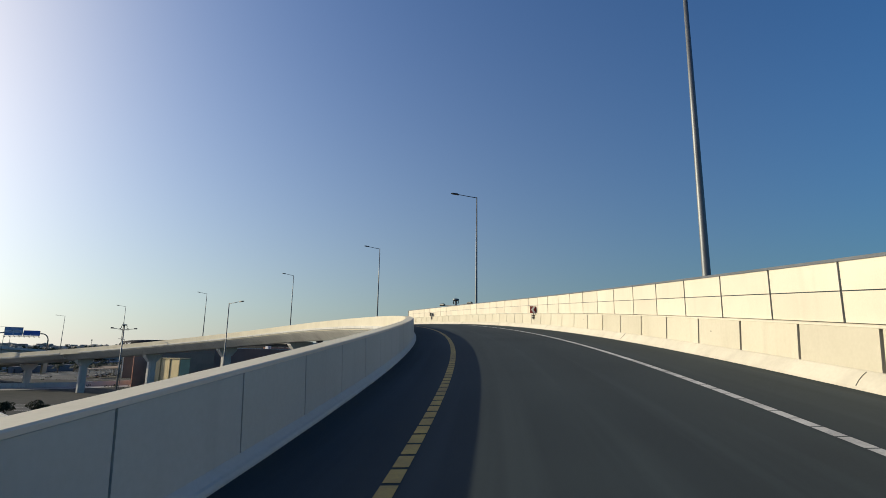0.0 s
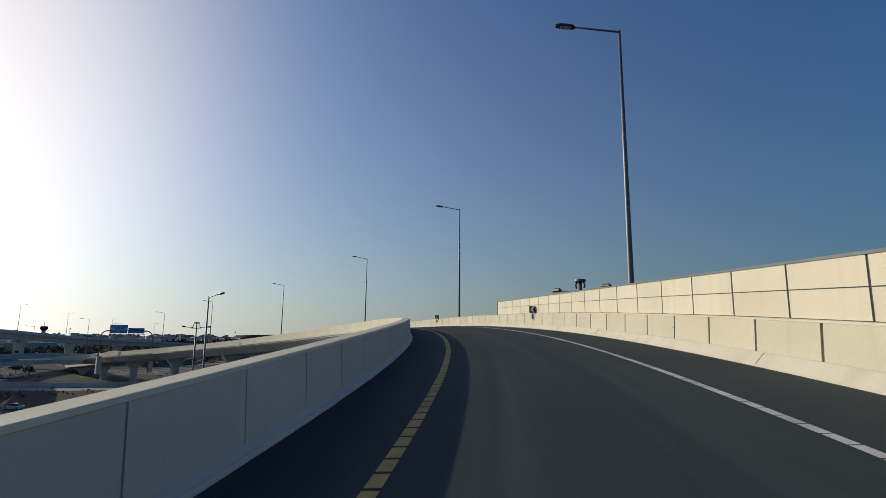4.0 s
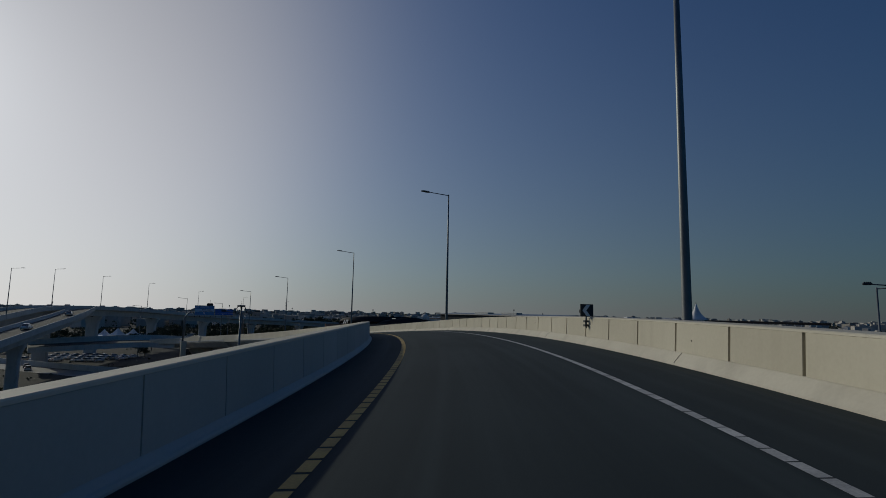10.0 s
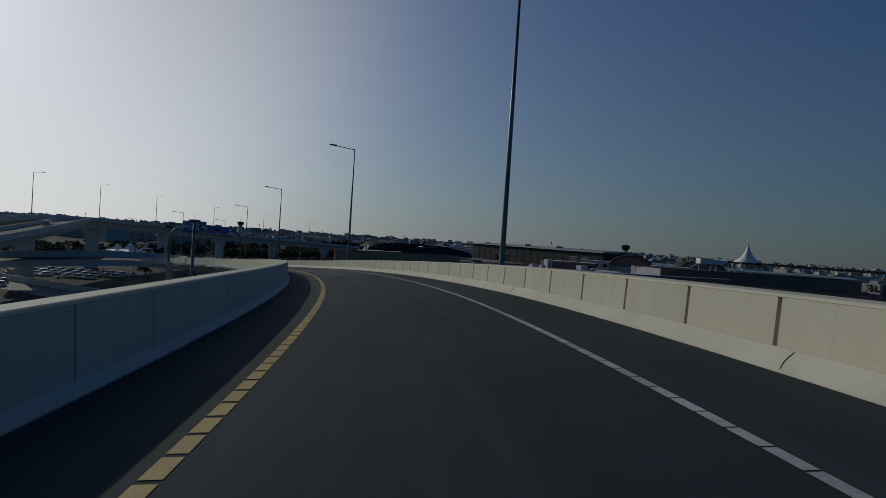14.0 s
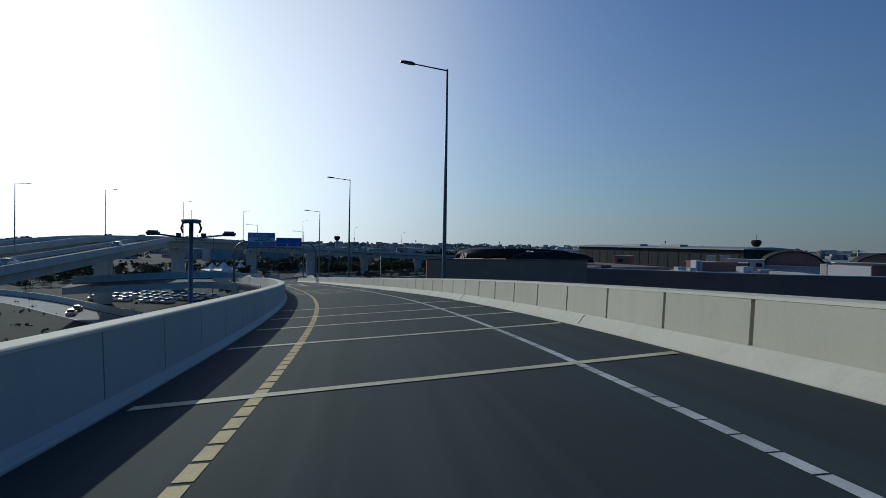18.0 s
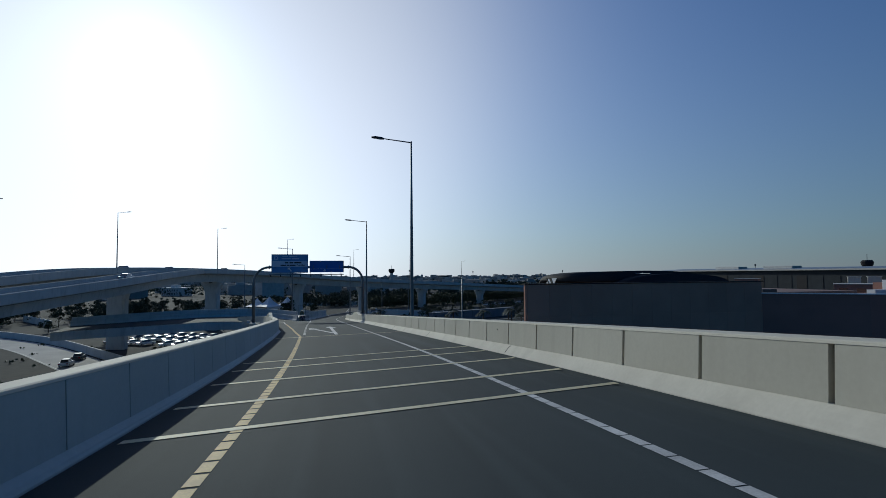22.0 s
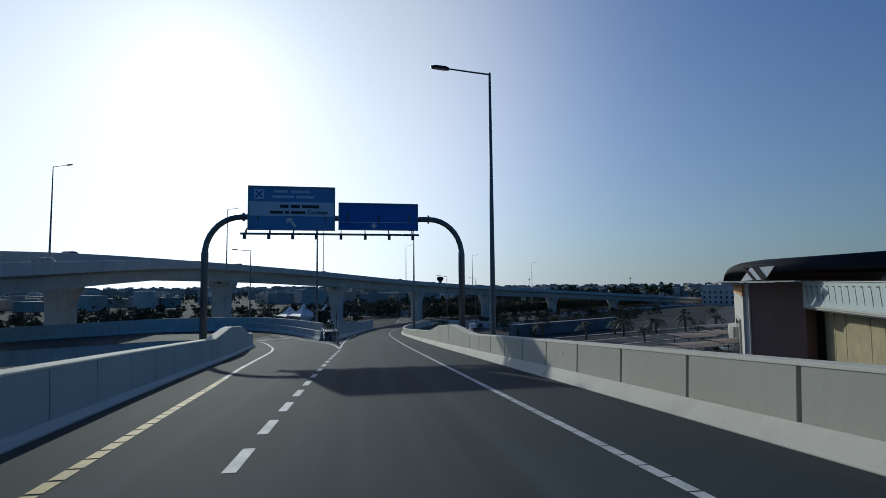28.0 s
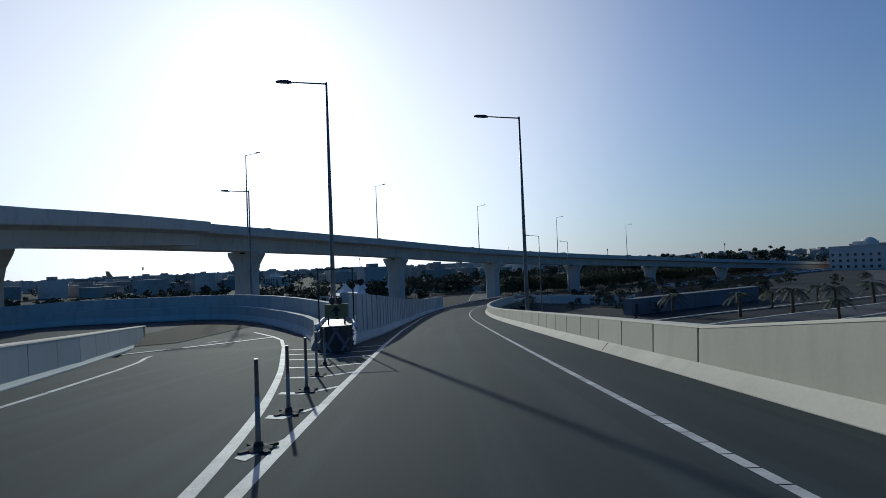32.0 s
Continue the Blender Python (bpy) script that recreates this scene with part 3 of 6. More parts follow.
def rise_left(s):
    return float(np.interp(s, [0, 258, 262.5, 267, 273, 290], [1.0, 1.0, 1.5, 1.5, 1.0, 1.0]))


def parapet(name, label, s0, s1, edge, side, top, rise, joints, gap, w, th, face="concrete", toe=None):
    """A concrete parapet: sloped toe, core and coping, with separate face panels between the joints."""
    p = thing(name, label, "parapet", kind="structure")

    def sec(prof, a, b, k=2.0):
        g = Geo()
        rings = []
        for s in steps(a, b, k):
            e, r = edge(s), rise(s)
            rings.append([at(s, e + side * d, top * r if h == 9 else h) for d, h in prof])
        return g.loft(rings)

    slope = toe or [(0, -0.05), (0.0, 0.03), (0.02, 0.06), (w * 0.30, th * 0.50), (w * 0.52, th * 0.76), (w * 0.68, th * 0.93)]
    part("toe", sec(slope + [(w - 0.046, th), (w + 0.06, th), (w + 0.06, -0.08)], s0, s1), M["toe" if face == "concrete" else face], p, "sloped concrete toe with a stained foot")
    core, cope = Geo(), Geo()
    r1, r2 = [], []
    for s in steps(s0, s1, 1.0):
        e, t = edge(s), top * rise(s)
        r1.append([at(s, e + side * d, h) for d, h in ((w + 0.06, th - 0.04), (w + 0.07, t - 0.03), (w + 0.40, t - 0.03), (w + 0.44, -0.6), (w + 0.03, -0.6))])
        r2.append([at(s, e + side * d, h) for d, h in ((w - 0.02, t - 0.028), (w - 0.005, t + 0.005), (w + 0.02, t + 0.02), (w + 0.40, t + 0.02), (w + 0.43, t - 0.028))])
    part("core", core.loft(r1), M["joint"], p, "dark recessed joint backing")
    part("coping", cope.loft(r2), M["concrete"], p)
    part("back_face", sec([(w + 0.441, -0.62), (w + 0.405, 9), (w + 0.45, 9), (w + 0.50, -0.62)], s0, s1), M["concrete"], p)
    for a, b in zip(joints[:-1], joints[1:]):
        a, b = a + gap, b - gap
        rings = []
        for q in steps(a, b, 1.1):
            e, t = edge(q), top * rise(q)
            rings.append([at(q, e + side * d, h) for d, h in ((w - 0.045, th + 0.002), (w - 0.012, t - 0.032), (w + 0.08, t - 0.032), (w + 0.06, th + 0.002))])
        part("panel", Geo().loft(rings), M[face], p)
    return p


MARKS = (-6, 11.4, 22.8, 61.2, 76.9, 84.3, 95.5, 107.6, 114.4, 120.9, 125.2, 136.7, 147.7, 154.7, 161.6, 170.6, 179.7, 186.8, 196.0, 203.1, 214.1, 230.3, 239.3, 248.7, 258.2, 260.5, 267.8, 272.4, 280.2, 289.5, 372)
JR = [MARKS[0]]
for a, b in zip(MARKS[:-1], MARKS[1:]):
    n = 1 if 260 < a < 280 else round((b - a) / 2.23)
    JR += [a + (b - a) * (i + 1) / n for i in range(n)]
JL = [-6.0]
for a, b in zip((-6.0, 3.7, 32.9, 55.1, 81.8, 168.4), (3.7, 32.9, 55.1, 81.8, 168.4, 299.0)):
    n = round((b - a) / 2.0)
    JL += [a + (b - a) * (i + 1) / n for i in range(n)]
parapet("parapet_outer", "cream concrete parapet with dark vertical joints on the outer side", -44, 400, lambda s: RIGHT, 1, 0.975, rise_right, JR, 0.042, 0.47, 0.235, toe=[(0.155, -0.08), (0.158, -0.03), (0.19, 0.0), (0.26, 0.085), (0.335, 0.165), (0.395, 0.218)])
for i, s in enumerate(steps(-3, 286, 12.4)):
    # a thin uneven joint down the toe, opening towards the road
    g = Geo()
    o = [0.0, 0.008 * math.sin(i * 2.1), 0.016 * math.sin(i * 1.3 + 1), 0.012 * math.sin(i * 3.7)]
    w_ = 0.0035 + 0.0015 * (i % 3)
    pr = ((0.393, 0.218), (0.333, 0.167), (0.258, 0.087), (0.188, 0.002))
    rings = [[at(s + o[k] - w_, RIGHT + d, h), at(s + o[k] + w_, RIGHT + d, h), at(s + o[k] + w_, RIGHT + d - 0.004, h + 0.007), at(s + o[k] - w_, RIGHT + d - 0.004, h + 0.007)] for k, (d, h) in enumerate(pr)]
    part("toe_joint", g.loft(rings), M["joint"], bpy.data.objects["parapet_outer"], "thin dark joint across the toe")
for i, (s, h) in enumerate(((15.2, 0.62), (27.9, 0.7), (52.3, 0.58), (58.1, 0.55), (66.0, 0.66), (70.4, 0.5), (79.0, 0.72), (88.6, 0.6), (97.1, 0.55), (112.7, 0.66), (117.5, 0.72), (131.0, 0.6), (150.2, 0.68), (176.4, 0.6), (199.5, 0.7), (221.0, 0.62), (247.3, 0.66))):
    c = at(s, RIGHT + 0.425 + (h - 0.29) * 0.05, h)
    th = head(s)
    e, n = Vector((-math.sin(th), math.cos(th), 0)), Vector((math.cos(th), math.sin(th), 0))
    rings = [[c + e * r * math.cos(a) + Vector((0, 0, r * math.sin(a))) + n * o for a in np.linspace(0, 2 * math.pi, 11)[:-1]] for r, o in ((0.018, -0.010), (0.022, 0.04))]
    part("plugged_hole", Geo().loft(rings), M["joint"], bpy.data.objects["parapet_outer"], "small dark plugged hole")
# the inner panels take the paint that carries their shade
parapet("parapet_inner", "cream concrete parapet with fine vertical joints on the inner side", -44, 300, left_edge, -1, 1.006, rise_left, JL, 0.014, 0.17, 0.15, "shaded_paint")


def wall_run(name, label, pts, top, thick, mat, ribs=0.0):
    """A free-standing concrete wall through (s, d) points, or points of the plan."""
    w = thing(name, label, "wall", kind="structure")
    P = [at(*q) if len(q) == 2 else Vector(q) for q in pts]
    rings = []
    for i, q in enumerate(P):
        t = (P[min(i + 1, len(P) - 1)] - P[max(i - 1, 0)])
        n = Vector((t.y, -t.x, 0)).normalized() * thick / 2
        rings.append([q + n * 2.0 + Vector((0, 0, -2)), q + n * 2.0 + Vector((0, 0, 0.1)), q + n * 1.1 + Vector((0, 0, 0.4)), q + n + Vector((0, 0, top)),
                      q - n + Vector((0, 0, top)), q - n * 1.1 + Vector((0, 0, 0.4)), q - n * 2.0 + Vector((0, 0, 0.1)), q - n * 2.0 + Vector((0, 0, -2))])
    part("wall_body", Geo().loft(rings), mat, w)
    if ribs:
        L = 0.0
        for a, b in zip(P[:-1], P[1:]):
            t = b - a
            n = Vector((t.y, -t.x, 0)).normalized() * thick * 0.53
            k = 0.0
            while k < t.length:
                q = a + t * (k / t.length)
                u = t.normalized() * 0.05
                for sg in (1, -1):
                    part("rib", Geo().loft([[q + n * sg - u + Vector((0, 0, z)), q + n * sg + u + Vector((0, 0, z)), q + n * sg * 1.25 + u + Vector((0, 0, z)), q + n * sg * 1.25 - u + Vector((0, 0, z))] for z in (0.5, top - 0.02)]), mat, w)
                k += ribs
    return w


wall_run("exit_wall", "grey concrete wall along the outer side of the exit bend", fine_o, 0.98, 0.3, M["grey_concrete"])
behind = []
for i, q in enumerate(fine_o):
    t = fine_o[min(i + 1, 44)] - fine_o[max(i - 1, 0)]
    behind.append(q + Vector((t.y, -t.x, 0)).normalized() * 0.75)
wall_run("exit_back_wall", "taller grey concrete wall behind the exit parapet", behind[4:], 1.75, 0.25, M["grey_concrete"])

wall_run("ramp_inner_wall", "grey ribbed concrete wall beyond the crash cushion", [(s, -3.35 - 0.6 * max(0, (300 - s) / 10) * 0.8) for s in range(292, 372, 4)], 2.25, 0.3, M["grey_concrete"], 1.5)

# ---- screen on the outer parapet ----
scr = thing("noise_screen", "cream two-board noise screen on top of the outer parapet", "noise screen", kind="structure")
TOP = 2.134
s = -1.155
while s < 82.6:
    a, b = s + 0.032, min(s + 2.269, 82.8) - 0.032
    for h0, h1 in ((1.01, 1.570), (1.592, TOP)):
        rings = [[at(q, RIGHT + d, h) for d, h in ((0.56, h0), (0.56, h1), (0.72, h1), (0.72, h0))] for q in (a, (a + b) / 2, b)]
        part("panel", Geo().loft(rings), M["screen"], scr)
    rings = [[at(s + o, RIGHT + d, h) for o, d in ((-0.030, 0.578), (0.030, 0.578), (0.030, 0.80), (-0.030, 0.80))] for h in (0.99, TOP + 0.01)]
    part("post", Geo().loft(rings), M["dark_steel"], scr, "thin dark steel post")
    s += 2.269
rings = [[at(82.85 + o, RIGHT + d, h) for o, d in ((-0.05, 0.53), (0.05, 0.53), (0.05, 0.82), (-0.05, 0.82))] for h in (0.99, TOP + 0.02)]
part("post", Geo().loft(rings), M["dark_steel"], scr)
rings = [[at(q, RIGHT + d, h) for d, h in ((0.585, 1.5705), (0.585, 1.5915), (0.70, 1.5915), (0.70, 1.5705))] for q in steps(-1, 82.6, 2.0)]
part("mid_rail", Geo().loft(rings), M["dark_steel"], scr)
rings = [[at(q, RIGHT + d, h) for d, h in ((0.54, TOP - 0.01), (0.54, TOP + 0.05), (0.74, TOP + 0.05), (0.74, TOP - 0.01))] for q in steps(-1, 82.7, 2.0)]
part("top_rail", Geo().loft(rings), M["steel"], scr)


# ---- lamps ----
def street_lamp(height, arm, name="street_lamp", label="tall tapered steel street lamp with one arm", slim=1.0):
    """One-armed lamp with the arm along -x."""
    p = thing(name, label, "street lamp")
    part("pole", Geo().tube([(0, 0, 0), (0, 0, 0.02), (0, 0, height * 0.5), (0, 0, height)], [0.15 * slim, 0.15 * slim, 0.11 * slim, 0.065 * slim], 8), M["steel"], p, "", True)
    part("base_plate", Geo().box((-0.26, -0.26, -0.03), (0.26, 0.26, 0.03), None, 0.05), M["steel"], p)
    part("arm", Geo().tube([(0, 0, height - 0.05), (-arm * 0.5, 0, height + 0.05), (-arm, 0, height + 0.16)], [0.05, 0.045, 0.04], 8), M["steel"], p, "", True)
    head_ = Geo().loft([[(-arm - x, y * w, height + 0.14 + x * 0.09 + z) for y, z in ((-1, 0), (-0.7, t), (0.7, t), (1, 0), (0.8, -0.05), (-0.8, -0.05))]
                        for x, w, t in ((-0.12, 0.07, 0.06), (0.05, 0.16, 0.11), (0.6, 0.18, 0.09), (0.85, 0.10, 0.04))])
    hd = part("luminaire", head_, M["dark_steel"], p, "flat dark lamp head")
    part("lens", Geo().loft([[(-arm - x, y, height + 0.088 + x * 0.09) for y in (-0.12, 0.12)] + [(-arm - x, y, height + 0.074 + x * 0.09) for y in (0.12, -0.12)] for x in (0.1, 0.62)]), M["lens"], hd)
    part("cap", Geo().tube([(0, 0, height), (0, 0, height + 0.07)], [0.07, 0.03], 8), M["steel"], p)
    return p


POLE_S = (17.6, 58.8, 99.6, 140.3, 181.2, 222.3, 260.0)
lamp = None
for s in POLE_S:
    q = at(s, 6.834)
    br = Geo().loft([[at(s + o, RIGHT + d, h) for d, h in ((0.88, -0.45), (0.88, 0.6), (2.0, 0.6), (2.0, 0.2))] for o in (-0.45, 0.45)])
    solid("lamp_bracket", br, M["concrete"], "concrete bracket on the outer face of the parapet carrying a lamp", "bracket", group="lamp brackets", kind="structure")
    m = Matrix.Translation(q + Vector((0, 0, 0.63))) @ pose(0, 0, 0, 0, 0, math.degrees(head(s)))
    if lamp is None:
        lamp = street_lamp(14.05, 2.3)
        lamp.matrix_basis = m
        tagged(lamp, group="ramp lamps")
    else:
        copy_thing(lamp, m)


def high_mast(height, wide=1.0):
    """Mast with a ring of equipment and two arms of floodlights along x."""
    p = thing("high_mast", "grey steel mast with a head frame and floodlights on two arms", "light mast")
    part("pole", Geo().tube([(0, 0, 0), (0, 0, height * 0.5), (0, 0, height)], [0.30, 0.22, 0.16], 10), M["steel"], p, "", True)
    hx = 2.9
    part("arm", Geo().tube([(-hx, 0, height - 0.2 - 0.85 * wide), (-0.4, 0, height - 0.2 - 1.15 * wide), (0.4, 0, height - 0.2 - 1.15 * wide), (hx, 0, height - 0.2 - 0.85 * wide)], 0.07, 8), M["steel"], p)
    part("lower_arm", Geo().tube([(-hx * 0.4, 0, height - 1.5), (hx * 0.4, 0, height - 1.5)], 0.04, 6), M["steel"], p)
    for sx in (-1, 1):
        f = part("floodlight", Geo().loft([[(sx * hx + x * w, y * w, height - 0.17 - 0.85 * wide + z) for x, y in ((-0.45, -0.22), (0.45, -0.22), (0.45, 0.22), (-0.45, 0.22))] for z, w in ((-0.16, 0.8), (0.0, 1.0), (0.12, 0.9))]), M["dark_steel"], p)
        for k in range(4):
            part("fin", Geo().box((sx * hx - 0.34 + k * 0.19, -0.14, height - 0.06 - 0.85 * wide), (sx * hx - 0.24 + k * 0.19, 0.14, height + 0.05 - 0.85 * wide)), M["dark_steel"], f)
        part("bracket", Geo().tube([(sx * 0.15, 0, height - 0.15), (sx * 0.62 * wide, 0, height - 0.2), (sx * 0.76 * wide, 0, height - 0.2 - 0.4 * wide), (sx * 0.62 * wide, 0, height - 0.2 - 0.75 * wide)], 0.08, 6), M["dark_steel"], p)
        part("camera_unit", Geo().box((sx * 0.95 - 0.16, -0.14, height - 1.32), (sx * 0.95 + 0.16, 0.14, height - 0.98), None, 0.04), M["dark_steel"], p)
    part("head_ring", Geo().tube([(0.64 * wide * math.cos(a), 0.64 * wide * math.sin(a), height - 0.14) for a in np.linspace(0, 2 * math.pi, 17)], 0.05, 6), M["steel"], p)
    part("canopy", Geo().loft([[(r * wide * math.cos(a), r * wide * math.sin(a), height + z) for a in np.linspace(0, 2 * math.pi, 17)[:-1]] for r, z in ((0.72, -0.10), (0.70, 0.06), (0.3, 0.12))]), M["steel"], p)
    part("lightning_rod", Geo().tube([(0, 0, height + 0.08), (0, 0, height + 0.8)], 0.015, 5), M["steel"], p)
    return p


masts = [(-110.3, 136.6, 7.2, 52), (-10.2, 83.6, 9.6, -35), (-204.2, 121.0, 8.2, 50), (-17.0, 160.0, 11.8, 15)]
mast = {}
for x, y, z, a in masts:
    wide = 1.0 if x < -100 else 0.7
    m = pose(x, y, z - 26.0, 0, 0, a)
    if wide not in mast:
        mast[wide] = high_mast(26.0, wide)
        mast[wide].matrix_basis = m
        tagged(mast[wide], group="light masts")
    else:
        copy_thing(mast[wide], m)


# ---- sign gantry ----
def gantry():
    A, B = Vector((-182.0, 164.05, 0)), Vector((-176.4, 180.2, 0))
    ux = (B - A).normalized()
    span = (B - A).length
    m = Matrix.Translation(A) @ Matrix.Rotation(math.atan2(ux.y, ux.x), 4, "Z")
    p = thing("sign_gantry", "grey steel portal gantry with two blue direction signs", "sign gantry", m)
    za, zb = at(268.8, -9.8).z, at(269.9, 6.9).z
    for x, base, sx in ((0, za, 1), (span, zb + 1.2, -1)):
        x1 = x + sx * 2.3
        path = [(x, 0, base), (x, 0, 2.75)] + [(x1 - sx * 2.3 * math.cos(t), 0, 2.75 + 2.45 * math.sin(t)) for t in np.linspace(0.12, math.pi / 2, 9)] + [(x1 + sx * 0.8, 0, 5.2)]
        part("post", Geo().tube(path, [0.23] * 2 + [0.19] * 10, 12), M["steel"], p, "curved tubular steel post", True)
        part("base_plate", Geo().box((x - 0.4, -0.4, base - 0.04), (x + 0.4, 0.4, base + 0.05), None, 0.06), M["steel"], p)
        part("junction_box", Geo().box((x - sx * 0.75 - 0.2, -0.16, base + 0.02), (x - sx * 0.75 + 0.2, 0.16, base + 0.32), None, 0.03), M["fabric"], p, "small white junction box")
        part("conduit", Geo().tube([(x - sx * 0.55, 0, base + 0.15), (x - sx * 0.3, 0, base + 0.16), (x - sx * 0.25, 0, base + 0.5)], 0.03, 6), M["dark_steel"], p)
        for bx in (-0.3, 0.3):
            for by in (-0.3, 0.3):
                part("bolt", Geo().tube([(x + bx, by, base + 0.05), (x + bx, by, base + 0.14)], 0.03, 6), M["steel"], p)
        part("flange", Geo().tube([(x1 + sx * 0.02, 0, 5.2), (x1 + sx * 0.12, 0, 5.2)], 0.30, 12), M["steel"], p)
    part("beam", Geo().tube([(3.0, 0.12, 5.2), (span - 3.0, 0.12, 5.2)], 0.19, 12), M["steel"], p, "", True)
    # boards stand just in front of the beam (towards -y is away from traffic here; traffic comes from +x world)
    f = 1 if (Vector((1, 0, 0)).dot(Vector((-ux.y, ux.x, 0))) > 0) else -1
    y0 = 0.26 * f
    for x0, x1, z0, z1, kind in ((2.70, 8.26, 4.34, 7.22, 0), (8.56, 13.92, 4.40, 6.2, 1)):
        bd = part("sign_board", Geo().box((x0, min(y0, y0 - 0.06 * f), z0), (x1, max(y0, y0 - 0.06 * f), z1)), M["blue" if kind else "glare_blue"], p, "large blue direction sign board")
        fr = [((x0 - 0.04, z0 - 0.04), (x1 + 0.04, z0 + 0.02)), ((x0 - 0.04, z1 - 0.02), (x1 + 0.04, z1 + 0.04)), ((x0 - 0.04, z0), (x0 + 0.02, z1)), ((x1 - 0.02, z0), (x1 + 0.04, z1))]
        for (a0, b0), (a1, b1) in fr:
            part("frame", Geo().box((a0, y0 - 0.08, b0), (a1, y0 + 0.03, b1)), M["sign_back"], bd)
        yf = y0 + 0.006 * f

        def plate(u0, v0, u1, v1, mat, name, lift=0.0):
            yy = yf + lift * f
            return part(name, Geo().box((u0, min(yy, yy - 0.004 * f), v0), (u1, max(yy, yy - 0.004 * f), v1)), mat, bd)

        def shape(pts, mat, name, lift=0.006):
            ya, yb = yf + (lift - 0.003) * f, yf + (lift + 0.003) * f
            return part(name, Geo().loft([[(u, ya, v) for u, v in pts], [(u, yb, v) for u, v in pts]]), mat, bd)

        W_, H_ = x1 - x0, z1 - z0
        if kind == 0:
            plate(x0 + 0.05, z0 + 0.95, x1 - 0.05, z0 + 1.85, M["light_blue"], "pale_band")
            plate(x0 + 0.05, z0 + 0.93, x1 - 0.05, z0 + 0.95, M["sign_white"], "rule")
            plate(x0 + 0.05, z0 + 1.85, x1 - 0.05, z0 + 1.87, M["sign_white"], "rule")
            # plain square with a crossed emblem
            plate(x0 + 0.35, z0 + 2.05, x0 + 0.98, z0 + 2.68, M["light_blue"], "emblem_plate")
            cx0, cz0 = x0 + 0.665, z0 + 2.365
            for sg in (1, -1):
                shape([(cx0 - 0.25, cz0 - sg * 0.18), (cx0 - 0.18, cz0 - sg * 0.25), (cx0 + 0.25, cz0 + sg * 0.18), (cx0 + 0.18, cz0 + sg * 0.25)], M["blue"], "emblem_bar")
            # name lines as plain bars, then the one common word
            for u0, u1 in ((2.0, 2.55), (2.7, 3.3), (3.42, 4.55)):
                plate(x0 + u0, z0 + 1.47, x0 + u1, z0 + 1.68, M["black"], "lettering_bar", 0.005)
            for u0, u1 in ((1.35, 2.2), (2.3, 2.6), (2.7, 3.65)):
                plate(x0 + u0, z0 + 1.08, x0 + u1, z0 + 1.26, M["black"], "lettering_bar", 0.005)
            for u0, u1, v in ((1.6, 2.5, 2.5), (2.7, 3.9, 2.5), (1.5, 2.9, 2.14), (3.05, 4.2, 2.14)):
                plate(x0 + u0, z0 + v, x0 + u1, z0 + v + 0.16, M["light_blue"], "lettering_bar", 0.003)
            cu = bpy.data.curves.new("word", "FONT")
            cu.body, cu.size, cu.extrude, cu.offset = "Corridor", 0.36, 0.004, 0.009
            cu.materials.append(M["black"])
            w = new("lettering", cu)
            w.parent = bd
            w.matrix_basis = Matrix.Translation((x0 + 3.78 if f < 0 else x0 + 3.78, yf + 0.012 * f, z0 + 1.07)) @ Matrix.Rotation(math.pi / 2, 4, "X")
            ax, az = x0 + 2.75, z0 + 0.46
            shape([(ax - 0.32, az + 0.34), (ax + 0.14, az + 0.34), (ax + 0.0, az + 0.22), (ax + 0.34, az - 0.2), (ax + 0.2, az - 0.32), (ax - 0.14, az + 0.1), (ax - 0.3, az - 0.06)], M["sign_white"], "arrow")
        else:
            plate(x0 + 0.05, z0 + 0.50, x1 - 0.05, z0 + 0.53, M["sign_white"], "rule")
            ax, az = x0 + 2.35, z0 + 0.24
            shape([(ax - 0.26, az + 0.08), (ax, az - 0.17), (ax + 0.26, az + 0.08), (ax + 0.1, az + 0.08), (ax + 0.1, az + 0.2), (ax - 0.1, az + 0.2), (ax - 0.1, az + 0.08)], M["sign_white"], "arrow")
        for u in np.linspace(x0 + 0.6, x1 - 0.6, 3):
            part("clamp", Geo().box((u - 0.06, min(y0 - 0.3 * f, y0), 4.9), (u + 0.06, max(y0 - 0.3 * f, y0), 5.5)), M["steel"], bd)
    # lighting rail below the boards
    zr, yr = 4.02, 0.75 * f
    part("rail", Geo().tube([(2.3, yr, zr), (13.95, yr, zr)], 0.07, 8), M["steel"], p)
    part("rail", Geo().tube([(2.3, 0.3 * f, zr + 0.02), (13.95, 0.3 * f, zr + 0.02)], 0.05, 8), M["steel"], p)
    for u in (2.6, 4.1, 5.6, 7.1, 8.7, 10.3, 11.9, 13.5):
        b = part("bracket", Geo().loft([[(u + o, 0.2 * f, 4.45), (u + o, 0.95 * f, 4.02), (u + o, 0.95 * f, 3.92), (u + o, 0.2 * f, 4.05)] for o in (-0.03, 0.03)]), M["steel"], p)
        part("floodlight", Geo().box((u - 0.09, min(0.78 * f, 1.05 * f), 3.66), (u + 0.09, max(0.78 * f, 1.05 * f), 3.95)), M["dark_steel"], b)
    return p


gantry()
for nm, s, d in (("gantry_plinth", 268.8, -9.8), ("gantry_plinth", 269.9, 6.9)):
    q = at(s, d)
    solid(nm, Geo().box((-0.75, -0.75, -6.0), (0.75, 0.75, -0.04 if d < 0 else 1.16), None, 0.08), M["concrete"], "concrete plinth under a gantry post", "plinth", group="gantry plinths", kind="structure", m=Matrix.Translation(q) @ pose(0, 0, 0, 0, 0, math.degrees(head(s))))


